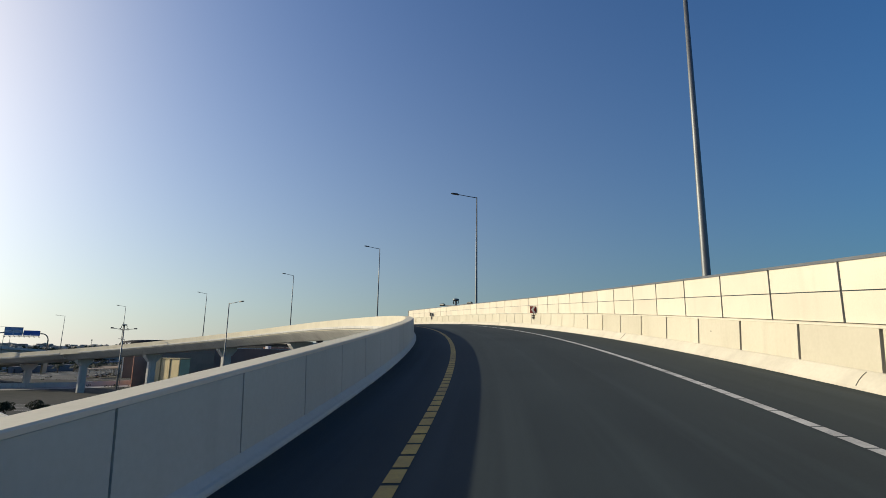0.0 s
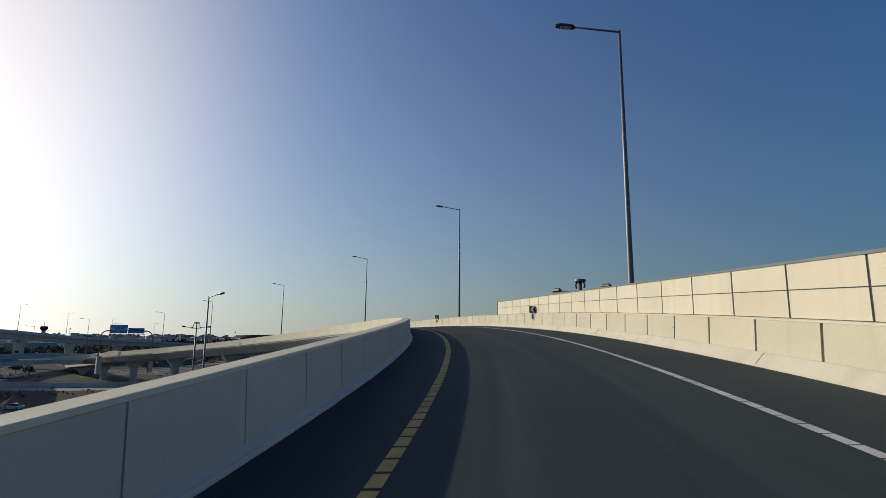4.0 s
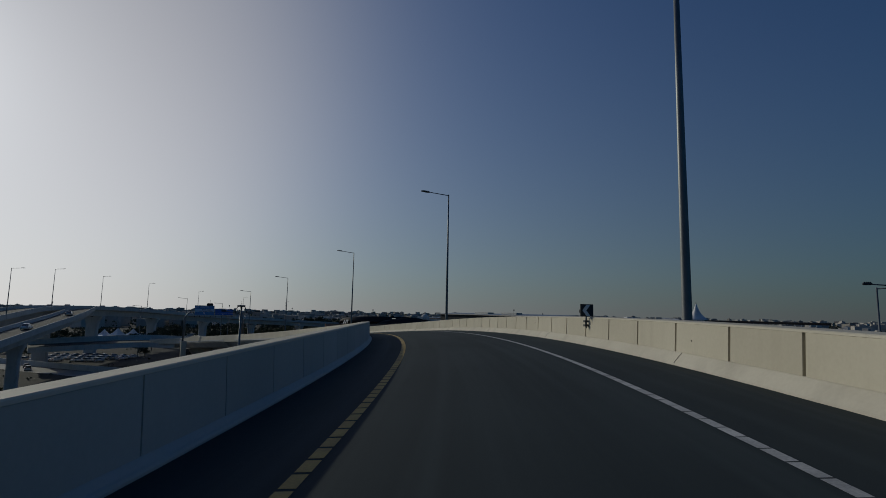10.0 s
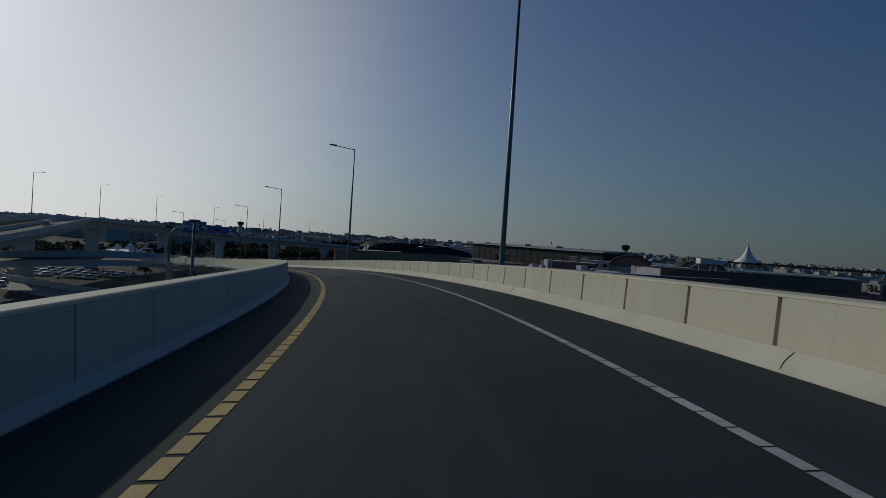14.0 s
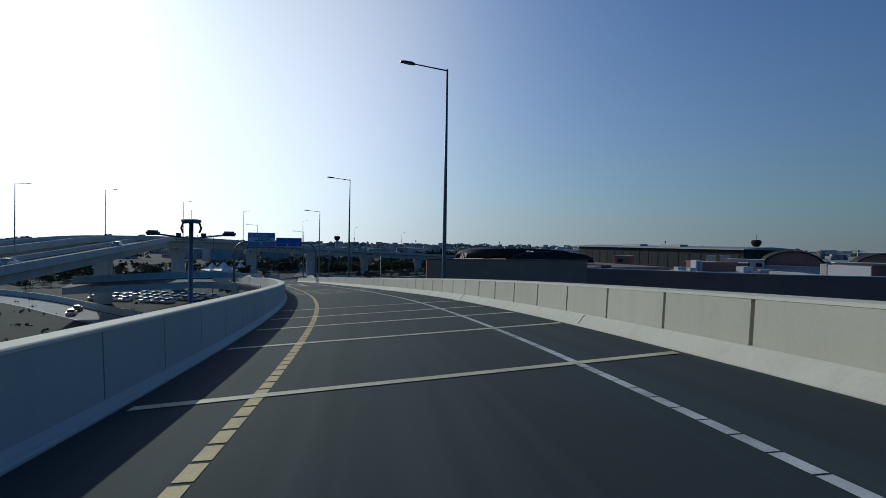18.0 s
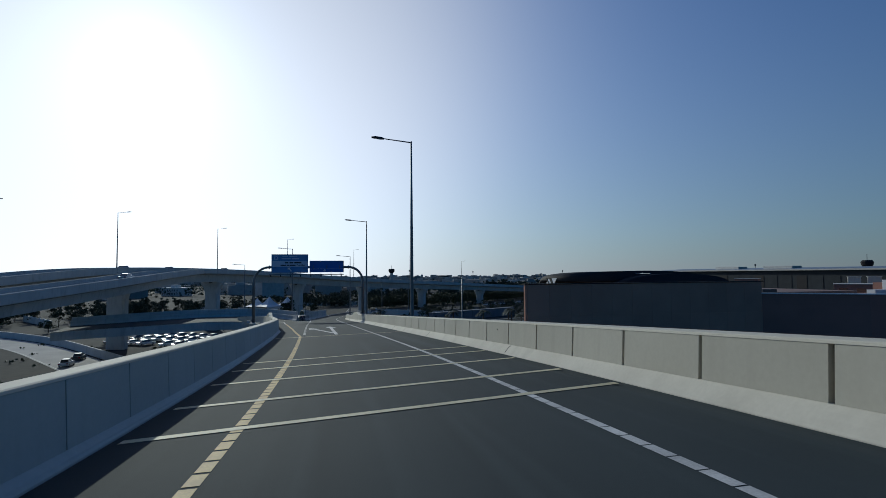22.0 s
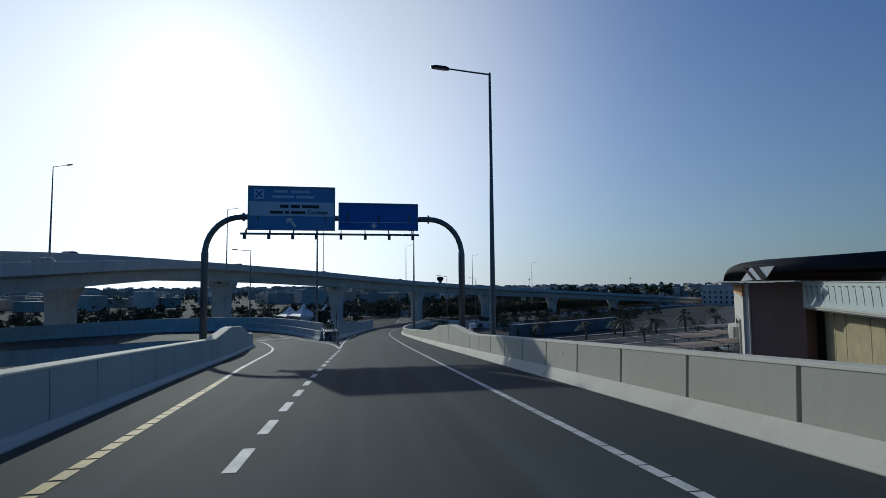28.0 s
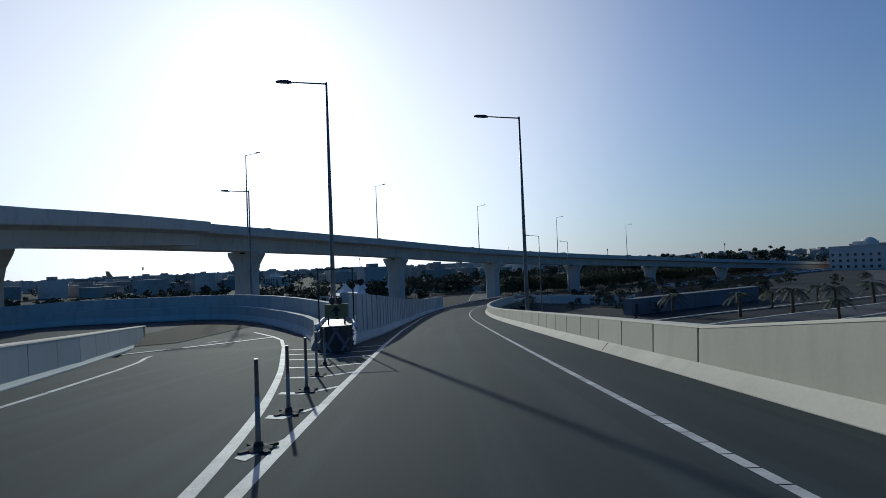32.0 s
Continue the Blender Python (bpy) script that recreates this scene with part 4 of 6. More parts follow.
# ---- chevron signs on the outer parapet ----
def chevron_sign(face):
    p = thing("chevron_sign", "square bend chevron sign on a short post clamped to the parapet", "road sign")
    bd = part("sign_plate", Geo().box((-0.28, -0.015, 0.40), (0.28, 0.015, 0.88), None, 0.004), face, p)
    for dz in (1, -1):
        part("chevron", Geo().loft([[(x, y, 0.64 + dz * z) for x, z in ((-0.20, 0.0), (-0.02, 0.22), (0.15, 0.22), (-0.03, 0.0))] for y in (-0.022, -0.016)]), M["sign_white"], bd)
    part("post", Geo().tube([(0, 0.05, -0.05), (0, 0.05, 0.8)], 0.03, 8), M["steel"], p)
    for z in (0.06, 0.22):
        part("clamp", Geo().box((-0.08, 0.0, z - 0.04), (0.08, 0.14, z + 0.04)), M["dark_steel"], p)
    part("brace", Geo().tube([(0, 0.05, 0.45), (0, 0.13, 0.1)], 0.02, 6), M["steel"], p)
    return p


for s, face, lab in ((37.8, M["red"], "red and white bend chevron sign clamped to the parapet"), (72.2, M["black"], "dark grey bend chevron sign with white arrow on the parapet"), (104.8, M["black"], "dark grey bend chevron sign with white arrow on the parapet")):
    c = chevron_sign(face)
    c.matrix_basis = Matrix.Translation(at(s, RIGHT + 0.36, 0.62)) @ pose(0, 0, 0, 0, 0, math.degrees(head(s)) + 12)
    tagged(c, lab, group="bend signs")


# ---- gore furniture ----
def delineator():
    p = thing("delineator_post", "pale delineator post with a brown top and black foot", "delineator", group="gore delineators")
    part("base", Geo().loft([[(r * math.cos(a), r * math.sin(a), z) for a in np.linspace(0, 2 * math.pi, 13)[:-1]] for r, z in ((0.17, 0.0), (0.16, 0.025), (0.06, 0.05), (0.045, 0.10))]), M["rubber"], p)
    part("tube", Geo().tube([(0, 0, 0.08), (0, 0, 0.3), (0, 0, 0.66)], [0.034, 0.03, 0.03], 10), M["post_grey"], p, "dull pale grey shaft", True)
    part("sleeve", Geo().loft([[(x * w, y, z) for x, y in ((-0.046, -0.022), (0.046, -0.022), (0.046, 0.022), (-0.046, 0.022))] for z, w in ((0.62, 0.9), (0.64, 1.0), (1.03, 1.0), (1.05, 0.9))]), M["orange"], p, "flat brown reflective sleeve")
    for k in range(4):
        part("foot_bar", Geo().box((0.03, -0.035, 0.0), (0.24, 0.035, 0.035), Matrix.Rotation(k * math.pi / 2 + 0.4, 4, "Z"), 0.008), M["rubber"], p)
    return p


dl_ = delineator()
spots = [(275.44, -1.81), (277.5, -2.04), (279.62, -2.29), (281.92, -2.62), (284.22, -2.93)]
dl_.matrix_basis = Matrix.Translation(at(*spots[0], 0.006))
for s, d in spots[1:]:
    copy_thing(dl_, Matrix.Translation(at(s, d, 0.006)))


def crash_cushion():
    p = thing("crash_cushion", "dark crash cushion with faded crossed stripes and a yellow board", "crash cushion")
    for i in range(3):
        part("bay", Geo().box((-0.55 + 0.02 * i, 0.9 * i, 0.0), (0.55 - 0.02 * i, 0.9 * i + 0.86, 0.95), None, 0.12), M["dark_steel"], p)
    for sx in (-1, 1):
        for z in (0.3, 0.7):
            part("rail", Geo().loft([[(sx * 0.58, y, z - 0.13), (sx * 0.66, y, z - 0.07), (sx * 0.60, y, z), (sx * 0.66, y, z + 0.07), (sx * 0.58, y, z + 0.13), (sx * 0.56, y, z)] for y in (-0.1, 3.0)]), M["sign_back"], p)
        part("top_tube", Geo().tube([(sx * 0.62, 2.6, 1.02), (sx * 0.62, 0.6, 1.05), (sx * 0.66, 0.1, 1.0), (sx * 0.72, -0.15, 0.86)], 0.055, 8), M["fabric"], p, "white bent guard tube")
    nose = part("nose", Geo().loft([[(0.58 * math.cos(a), -0.45 * math.sin(a), z) for a in np.linspace(0, math.pi, 9)] for z in (0.05, 0.98)]), M["dark_steel"], p, "dark rounded nose")

    def strip(x0, z0, x1, z1, w):
        """A raised pale stripe bent round the nose."""
        rings = []
        for k in range(6):
            f = k / 5
            x, z = x0 + (x1 - x0) * f, z0 + (z1 - z0) * f
            y = -0.45 * math.sqrt(max(0.02, 1 - (x / 0.58) ** 2))
            rings.append([(x - w, y - 0.02, z), (x + w, y - 0.02, z), (x + w, y + 0.03, z), (x - w, y + 0.03, z)])
        part("stripe", Geo().loft(rings), M["worn_red"], nose, "faded pinkish diagonal stripe")

    strip(-0.42, 0.1, 0.05, 0.92, 0.06)
    strip(0.42, 0.1, -0.05, 0.92, 0.06)
    strip(-0.18, 0.1, -0.46, 0.55, 0.05)
    strip(0.18, 0.1, 0.46, 0.55, 0.05)
    bd = part("marker_board", Geo().box((-0.42, 0.35, 1.22), (0.42, 0.40, 1.72)), M["board_yellow"], p, "dull yellow marker board")
    part("symbol", Geo().loft([[(x, y, z) for x, z in ((-0.05, 1.28), (0.05, 1.28), (0.05, 1.46), (0.17, 1.44), (0, 1.66), (-0.17, 1.44), (-0.05, 1.46))] for y in (0.338, 0.348)]), M["black"], bd)
    for x0, x1, z0, z1 in ((-0.66, -0.61, 0.95, 3.05), (0.61, 0.66, 0.95, 3.05), (-0.61, 0.61, 3.0, 3.05)):
        part("frame_bar", Geo().box((x0, 0.42, z0), (x1, 0.47, z1)), M["dark_steel"], p, "thin dark frame bar")
    for sx in (-0.3, 0.3):
        part("leg", Geo().tube([(sx, 0.42, 0.9), (sx, 0.42, 1.7)], 0.03, 6), M["dark_steel"], p)
    for sx in (-0.14, 0.14):
        part("beacon", Geo().tube([(sx, 0.38, 1.72), (sx, 0.38, 1.78), (sx, 0.38, 1.95), (sx, 0.38, 2.0)], [0.05, 0.11, 0.11, 0.03], 10), M["dark_steel"], p)
    return p


cc = crash_cushion()
cc.matrix_basis = Matrix.Translation(at(288.6, -3.45)) @ pose(0, 0, 0, 0, 0, math.degrees(head(288)) + 8)
copy_thing(lamp, Matrix.Translation((-209.82, 193.09, -5.88)) @ pose(0, 0, 0, 0, 0, math.degrees(head(300))))
copy_thing(lamp, Matrix.Translation((-210.9, 179.9, 9.7 - 14.05)) @ pose(0, 0, 0, 0, 0, math.degrees(head(300))))
for x, y, z, a in ((-237.7, 176.4, 6.7, 60), (-42.0, 72.0, 7.8, 157), (-300.0, 262.0, 3.0, 100), (-268, 232, 3.0, 90), (-20.3, 133.3, 9.3, 190), (-12.0, 172.1, 16.0, 200)):
    tl = street_lamp(z - GROUND, 2.3)
    tl.matrix_basis = pose(x, y, GROUND, 0, 0, a)
    tagged(tl, "tall steel street lamp rising from the low road", "street lamp", "low road lamps")
sl = street_lamp(3.5 - GROUND, 1.4, slim=0.62)
sl.matrix_basis = pose(-138.5, 172.7, GROUND, 0, 0, 60)
tagged(sl, "short dark street lamp beside the station", "street lamp")


# ---- flyover ----
class Way:
    """A road in the air through given points (x, y, z of the parapet top)."""

    def __init__(self, pts, k=4.0):
        P = [Vector(p) for p in pts]
        out = []
        for i in range(len(P) - 1):
            a, b, c, d = P[max(i - 1, 0)], P[i], P[i + 1], P[min(i + 2, len(P) - 1)]
            n = max(1, round((c - b).length / k))
            for j in range(n):
                u = j / n
                out.append(0.5 * (2 * b + (c - a) * u + (2 * a - 5 * b + 4 * c - d) * u * u + (3 * b - a - 3 * c + d) * u ** 3))
        out.append(P[-1])
        self.p = out
        self.n = []
        for i in range(len(out)):
            t = out[min(i + 1, len(out) - 1)] - out[max(i - 1, 0)]
            self.n.append(Vector((t.y, -t.x, 0)).normalized())

    def sweep(self, prof, i0=0, i1=None):
        return Geo().loft([[p + n * d + Vector((0, 0, h)) for d, h in prof] for p, n in list(zip(self.p, self.n))[i0:i1]])

    def strip(self, d0, d1, h, k=4):
        return Geo().loft([[p + n * (d0 + (d1 - d0) * i / k) + Vector((0, 0, h)) for i in range(k + 1)] for p, n in zip(self.p, self.n)], caps=False, closed=False)


def bridge(name, label, way, d0, d1, mat, girder=2.6, pier_at=(), pier_w=1.6, cat="bridge"):
    """Deck with parapets between offsets d0 and d1; the way runs along the parapet at d0."""
    b = thing(name, label, cat, kind="structure")
    mid, hw = (d0 + d1) / 2, (d1 - d0) / 2
    part("carriageway", way.strip(d0 + 0.3, d1 - 0.3, -1.0), M["old_road"], b)
    part("slab", way.sweep([(d0 - 0.05, -1.004), (d0 - 0.05, -1.55), (mid - hw * 0.6, -1.95), (mid - hw * 0.5, -2.0 - girder), (mid + hw * 0.5, -2.0 - girder), (mid + hw * 0.6, -1.95), (d1 + 0.05, -1.55), (d1 + 0.05, -1.004)]), mat, b)
    for d, sg in ((d0, 1), (d1, -1)):
        q = part("parapet", way.sweep([(d - 0.12 * sg, -1.5), (d - 0.12 * sg, -0.05), (d - 0.08 * sg, 0.0), (d + 0.12 * sg, 0.0), (d + 0.18 * sg, -0.4), (d + 0.3 * sg, -1.0), (d + 0.2 * sg, -1.5)]), mat, b)
    for i in pier_at:
        i = min(i, len(way.p) - 1)
        c = way.p[i] + way.n[i] * mid
        t = Vector((-way.n[i].y, way.n[i].x, 0))
        z1 = c.z - 2.0 - girder
        ring = ((-1, -0.7), (-0.8, -1), (0.8, -1), (1, -0.7), (1, 0.7), (0.8, 1), (-0.8, 1), (-1, 0.7))
        pr = part("pier", Geo().loft([[c + way.n[i] * x * w + t * y * 1.05 + Vector((0, 0, z - c.z)) for x, y in ring] for z, w in ((GROUND - 6.5, pier_w), (z1 - 3.8, pier_w), (z1 - 2.4, pier_w * 1.16), (z1 - 0.9, pier_w * 1.62), (z1 - 0.5, pier_w * 1.70), (z1 + 0.02, pier_w * 1.70))]), mat, b, "flared concrete pier")
        for sg in (-1, 1):
            f0 = c + t * sg * 1.05 + Vector((0, 0, z1 - c.z))
            part("recess", Geo().loft([[f0 + way.n[i] * x + t * o * sg + Vector((0, 0, z)) for x, z in ((-0.62, -0.42), (0.62, -0.42), (0.62, -0.12), (-0.62, -0.12))] for o in (-0.05, 0.006)]), M["joint"], pr, "dark recess in the pier head")
        part("bearing", Geo().box((-0.3, -0.3, 0), (0.3, 0.3, 0.12), Matrix.Translation(c + Vector((0, 0, z1 - c.z - 0.02)) + way.n[i] * 0.2)), M["dark_steel"], pr)
    return b


FLY = [(-44, 44, -9.3), (-66, 57, -8.6), (-92, 71, -6.8), (-120, 84, -4.5), (-150, 96, -1.5), (-180, 110, 1.2), (-210, 128, 3.7), (-242, 148.5, 6.0), (-279, 178, 6.2), (-304.4, 209.1, 5.1), (-325, 247.2, 2.7), (-341, 287.3, 0.7), (-355, 332, -1.3), (-366, 378, -3.4), (-374, 425, -5.6), (-381, 475, -8.0), (-387, 520, -10.0), (-393, 570, -12.0)]
fly = Way(FLY)
PIERS = [min(range(len(fly.p)), key=lambda j: (fly.p[j] - Vector(q)).length) for q in
         ((-165, 103, 0), (-207, 126, 3.5), (-248.8, 153.8, 6), (-282.9, 182.8, 6.2), (-309.7, 218.9, 4.6), (-329.5, 258.5, 2.2), (-345.7, 302.2, 0), (-360.1, 353.2, -2.3), (-371.7, 411.7, -5), (-380.6, 472.4, -8))]
bridge("flyover", "long curved grey concrete flyover on flared piers", fly, -9.0, 0.0, M["grey_concrete"], 2.2, PIERS, 2.3)
for x, y, z in FLY[5:13]:
    i = min(range(len(fly.p)), key=lambda j: (fly.p[j] - Vector((x, y, z))).length)
    n = fly.n[i]
    copy_thing(lamp, Matrix.Translation(fly.p[i] + Vector((0, 0, -1.1))) @ pose(0, 0, 0, 0, 0, math.degrees(math.atan2(-n.y, -n.x))))

RB = [(-40, 52.0, -9.2), (-64, 61.5, -7.6), (-82, 71.2, -6.1), (-100, 81.4, -4.8), (-130, 98.3, -2.7), (-160, 115.2, -0.6), (-190, 132.1, 1.5), (-220, 149.1, 3.6), (-245, 161.8, 5.2), (-268, 172.0, 6.2)]
way_b = Way(RB)
bridge("merging_ramp", "grey concrete ramp rising to join the flyover", way_b, -7.5, 0.0, M["grey_concrete"], 1.6, [min(range(len(way_b.p)), key=lambda j: abs(way_b.p[j].x - x)) for x in (-104, -142, -180)], 1.2)
# the feet of both, running down to the ground
bridge("flyover_foot", "foot of the flyover running down to the ground", Way([(-44, 44, -9.3), (-22, 31, -10.8), (6, 14.5, -12.3), (40, -5.5, -12.95)]), -9.0, 0.0, M["grey_concrete"], 0.6)
bridge("merging_ramp_foot", "foot of the merging ramp running down to the ground", Way([(-40, 52, -9.2), (-18, 43, -10.8), (8, 32.5, -12.3), (40, 19.5, -12.95)]), -7.5, 0.0, M["grey_concrete"], 0.6)
# ---- roads on the ground ----
def ground_road(name, pts, width, label, h=0.03, pave="old_road"):
    w = Way([(x, y, GROUND) for x, y in pts], 6.0)
    solid(name, w.strip(-width / 2, width / 2, h, 2), M[pave], label, "road", kind="structure")
    for d in (-width / 2 + 0.4, width / 2 - 0.4):
        solid("road_line", w.strip(d - 0.08, d + 0.08, h + 0.006, 1), M["white"], "white edge line on a road below", "road marking", kind="structure")
    return w


low1 = ground_road("low_road_1", [(-142, 240), (-144.5, 214), (-154, 189), (-171, 167), (-190, 153), (-211, 146), (-235, 140), (-262, 133), (-285, 124.5), (-310, 111), (-345, 85), (-400, 40)], 9.5, "pale concrete road curving below the ramps", pave="pale_road")
low4 = ground_road("low_road_4", [(-98, 121.8), (-130, 117), (-165, 112), (-200, 110), (-240, 110), (-290, 104)], 10, "grey asphalt road running below the ramps")
edge_wall = Way([low1.p[i] + low1.n[i] * 5.6 for i in range(len(low1.p))], 8.0)
solid("low_road_wall", edge_wall.sweep([(0.35, -1.0), (0.35, 1.75), (0.0, 1.75), (-0.3, -1.0)]), M["grey_concrete"], "low grey concrete wall along the road below the ramps", "wall", kind="structure")
low2 = ground_road("low_road_2", [(-60, 300), (-120, 262), (-190, 226), (-260, 224), (-330, 250), (-420, 300)], 9, "service road beside the car park", 0.04)
low3 = ground_road("low_road_3", [(-30, 96), (-62, 112), (-95, 122), (-130, 122), (-165, 112), (-195, 92)], 8, "curved asphalt slip road inside the loop", 0.06)


# ---- station beside the ramp ----
U = Vector((0.937, -0.350, 0))
Wv = Vector((0.350, 0.937, 0))


def station():
    base = Vector((-191.2, 238.7, GROUND))
    m = Matrix(((U.x, Wv.x, 0, base.x), (U.y, Wv.y, 0, base.y), (0, 0, 1, base.z), (0, 0, 0, 1)))
    p = thing("station_building", "brown and tan station building with a dark rounded roof", "building", m)
    H = 0.3 - GROUND
    part("rear_block", Geo().loft([[(x, y, z) for x, y in ((0.6, 2.0), (-29.5, 23.2), (-18, 40), (46, 40), (46, 9.0), (9.0, 9.0))] for z in (0, H)]), M["brown"], p)
    L = Vector((-30.9, 22.6, 0))
    e = L.normalized()
    n = Vector((-e.y, e.x, 0))

    def side(t0, t1, off, z0, z1, mat, name, label=""):
        a, c = e * t0, e * t1
        return part(name, Geo().loft([[(q.x, q.y, z) for q in (a + n * off, c + n * off, c - n * 0.5, a - n * 0.5)] for z in (z0, z1)]), mat, p, label)

    side(0, 38.3, 0.15, 0, H - 1.6, M["pale_wall"], "end_wall", "pale rendered side wall")
    side(0, 38.3, 0.22, H - 1.6, H - 0.1, M["orange_band"], "orange_band", "orange stone band")
    side(0.5, 37.5, 0.34, H - 1.75, H - 1.6, M["pale_wall"], "string_course")
    bay = side(9.0, 24.0, 0.45, 1.0, 8.6, M["pale_wall"], "window_bay", "pale surround of a tall window")
    for t0, t1 in ((10.0, 16.2), (16.6, 22.8)):
        a, c = e * t0 + n * 0.47, e * t1 + n * 0.47
        part("window", Geo().loft([[(q.x, q.y, z) for q in (a, c, c - n * 0.1, a - n * 0.1)] for z in (1.5, 8.2)]), M["glass"], bay)
    rings = []
    for z, o in ((0.6, 0.5), (1.2, 1.1), (2.2, 1.55), (5.6, 1.6), (6.2, 1.5), (6.3, 0.4)):
        rings.append([((e * t + n * (o * f)).x, (e * t + n * (o * f)).y, z) for t, f in ((24.5, 0.0), (24.8, 0.6), (26.0, 1.0), (35.0, 1.0), (36.2, 0.6), (36.5, 0.0))])
    part("balcony", Geo().loft(rings), M["pale_wall"], p, "rounded pale balcony")
    part("canopy", Geo().loft([[(x, y, z) for x, y in ((-1.5, -2.5), (-34.5, 21.5), (-30, 26), (3, 3))] for z in (H + 0.02, H + 0.3)]), M["pale_wall"], p, "thin white canopy edge")
    part("front_panel", Geo().loft([[(0.9, 0.3, z), (8.2, 2.6, z), (8.2, 4.2, z), (0.9, 1.9, z)] for z in (0, H + 0.3)]), M["brown"], p, "plain brown clad wall")
    part("corner_trim", Geo().box((0.0, 0.1, 0), (0.9, 1.0, H + 0.1), None, 0.05), M["pale_wall"], p)
    # long side that runs on at an angle: set-back stone facade under a pale gallery
    E2, N2, F0 = Vector((0.898, -0.433, 0)), Vector((-0.433, -0.898, 0)), Vector((8.2, 2.6, 0))

    def run(name, t0, t1, o0, o1, z0, z1, mat, label="", parent=p, lean=0.0):
        """A box along the angled side between t0 and t1, from o0 to o1 in front of it."""
        rings = []
        for z, sh in ((z0, 0.0), (z1, lean)):
            q = [F0 + E2 * (t + sh) + N2 * o for t, o in ((t0, o0), (t1, o0), (t1, o1), (t0, o1))]
            rings.append([(v.x, v.y, z) for v in q])
        return part(name, Geo().loft(rings), mat, parent, label)

    run("facade_core", 0.0, 44.0, -6.0, -2.45, 0, H, M["brown"])
    for i in range(14):
        run("facade_panel", 0.2 + i * 3.15, 3.27 + i * 3.15, -2.44, -2.1 - 0.02 * (i % 3), 0, H - 3.3, M["tan_stone"])
    run("soffit", 0.0, 44.0, -2.4, 0.3, H - 3.3, H - 3.15, M["dark_steel"], "dark soffit under the gallery")
    for k, (o, z) in enumerate(((0.35, H - 3.14), (0.50, H - 2.95))):
        run("moulding", 0.4 + 0.3 * k, 44.0, -0.2, o, z, z + 0.17, M["pale_wall"])
    gal = run("gallery_front", 0.0, 44.0, -0.1, 0.22, H - 2.77, H + 0.22, M["gallery"], "pale grey-green gallery front with dark slots")
    run("gallery_top", -0.3, 44.0, -2.4, 0.35, H + 0.22, H + 0.34, M["pale_wall"])
    for i in range(24):
        t = 1.2 + i * 1.75
        run("slot", t + 0.62, t + 0.74, 0.222, 0.236, H - 2.2, H - 0.30, M["joint"], "", gal, -0.34)
        run("slot", t - 0.30, t + 0.38, 0.222, 0.236, H - 0.31, H - 0.19, M["joint"], "", gal)
    roof = Geo()
    rings = []
    for x, k in ((-1.7, 0.30), (-1.45, 0.62), (-0.9, 0.84), (0.2, 0.96), (2.0, 1.0), (22, 1.03)):
        rings.append([(x, -2.0 + 14 - 14 * math.cos(t), H + 0.05 + (3.9 * k) * math.sin(t) ** 0.22) for t in [0.02, 0.05, 0.1, 0.18, 0.3, 0.5, 0.8, 1.2, 1.57, 2.0, 2.5, 2.9, 3.06, 3.12]])
    part("roof", roof.loft(rings), M["roof_dark"], p, "dark metal barrel roof", True)
    part("eave", Geo().box((-2.4, -2.4, H + 0.36), (12, -1.4, H + 0.52), None, 0.05), M["pale_wall"], p)
    # pale panel standing for bright sky through an open roof edge, with crossing braces
    og = [(2.2, 0.55), (4.1, 2.35), (8.6, 2.5), (6.9, 0.75)]
    part("roof_light", Geo().loft([[(x, y, H + z) for x, z in og] for y in (-2.04, -2.10)]), M["fabric"], p, "pale panel standing for bright sky through the roof edge")
    for x0, x1 in ((4.9, 2.6), (6.5, 4.4)):
        part("brace", Geo().loft([[(x, y, H + z) for x, z in ((x0, 0.45), (x0 + 0.55, 0.45), (x1 + 0.55, 2.6), (x1, 2.6))] for y in (-2.11, -2.17)]), M["roof_dark"], p)
    part("brace", Geo().loft([[(x, y, H + z) for x, z in ((5.0, 2.6), (5.6, 2.6), (7.1, 0.9), (6.7, 0.7))] for y in (-2.11, -2.17)]), M["roof_dark"], p)
    # lower roof that carries on behind
    part("rear_roof", Geo().loft([[(x, 4.0 + 13 - 13 * math.cos(t), H + 0.05 + 3.3 * math.sin(t) ** 0.6) for t in np.linspace(0.02, math.pi - 0.02, 13)] for x in (21.5, 24, 27)]), M["roof_dark"], p, "", True)
    part("roof_rail", Geo().tube([(22, 10, H + 3.45), (27, 10, H + 3.45)], 0.05, 6), M["sign_white"], p)
    return p


station()


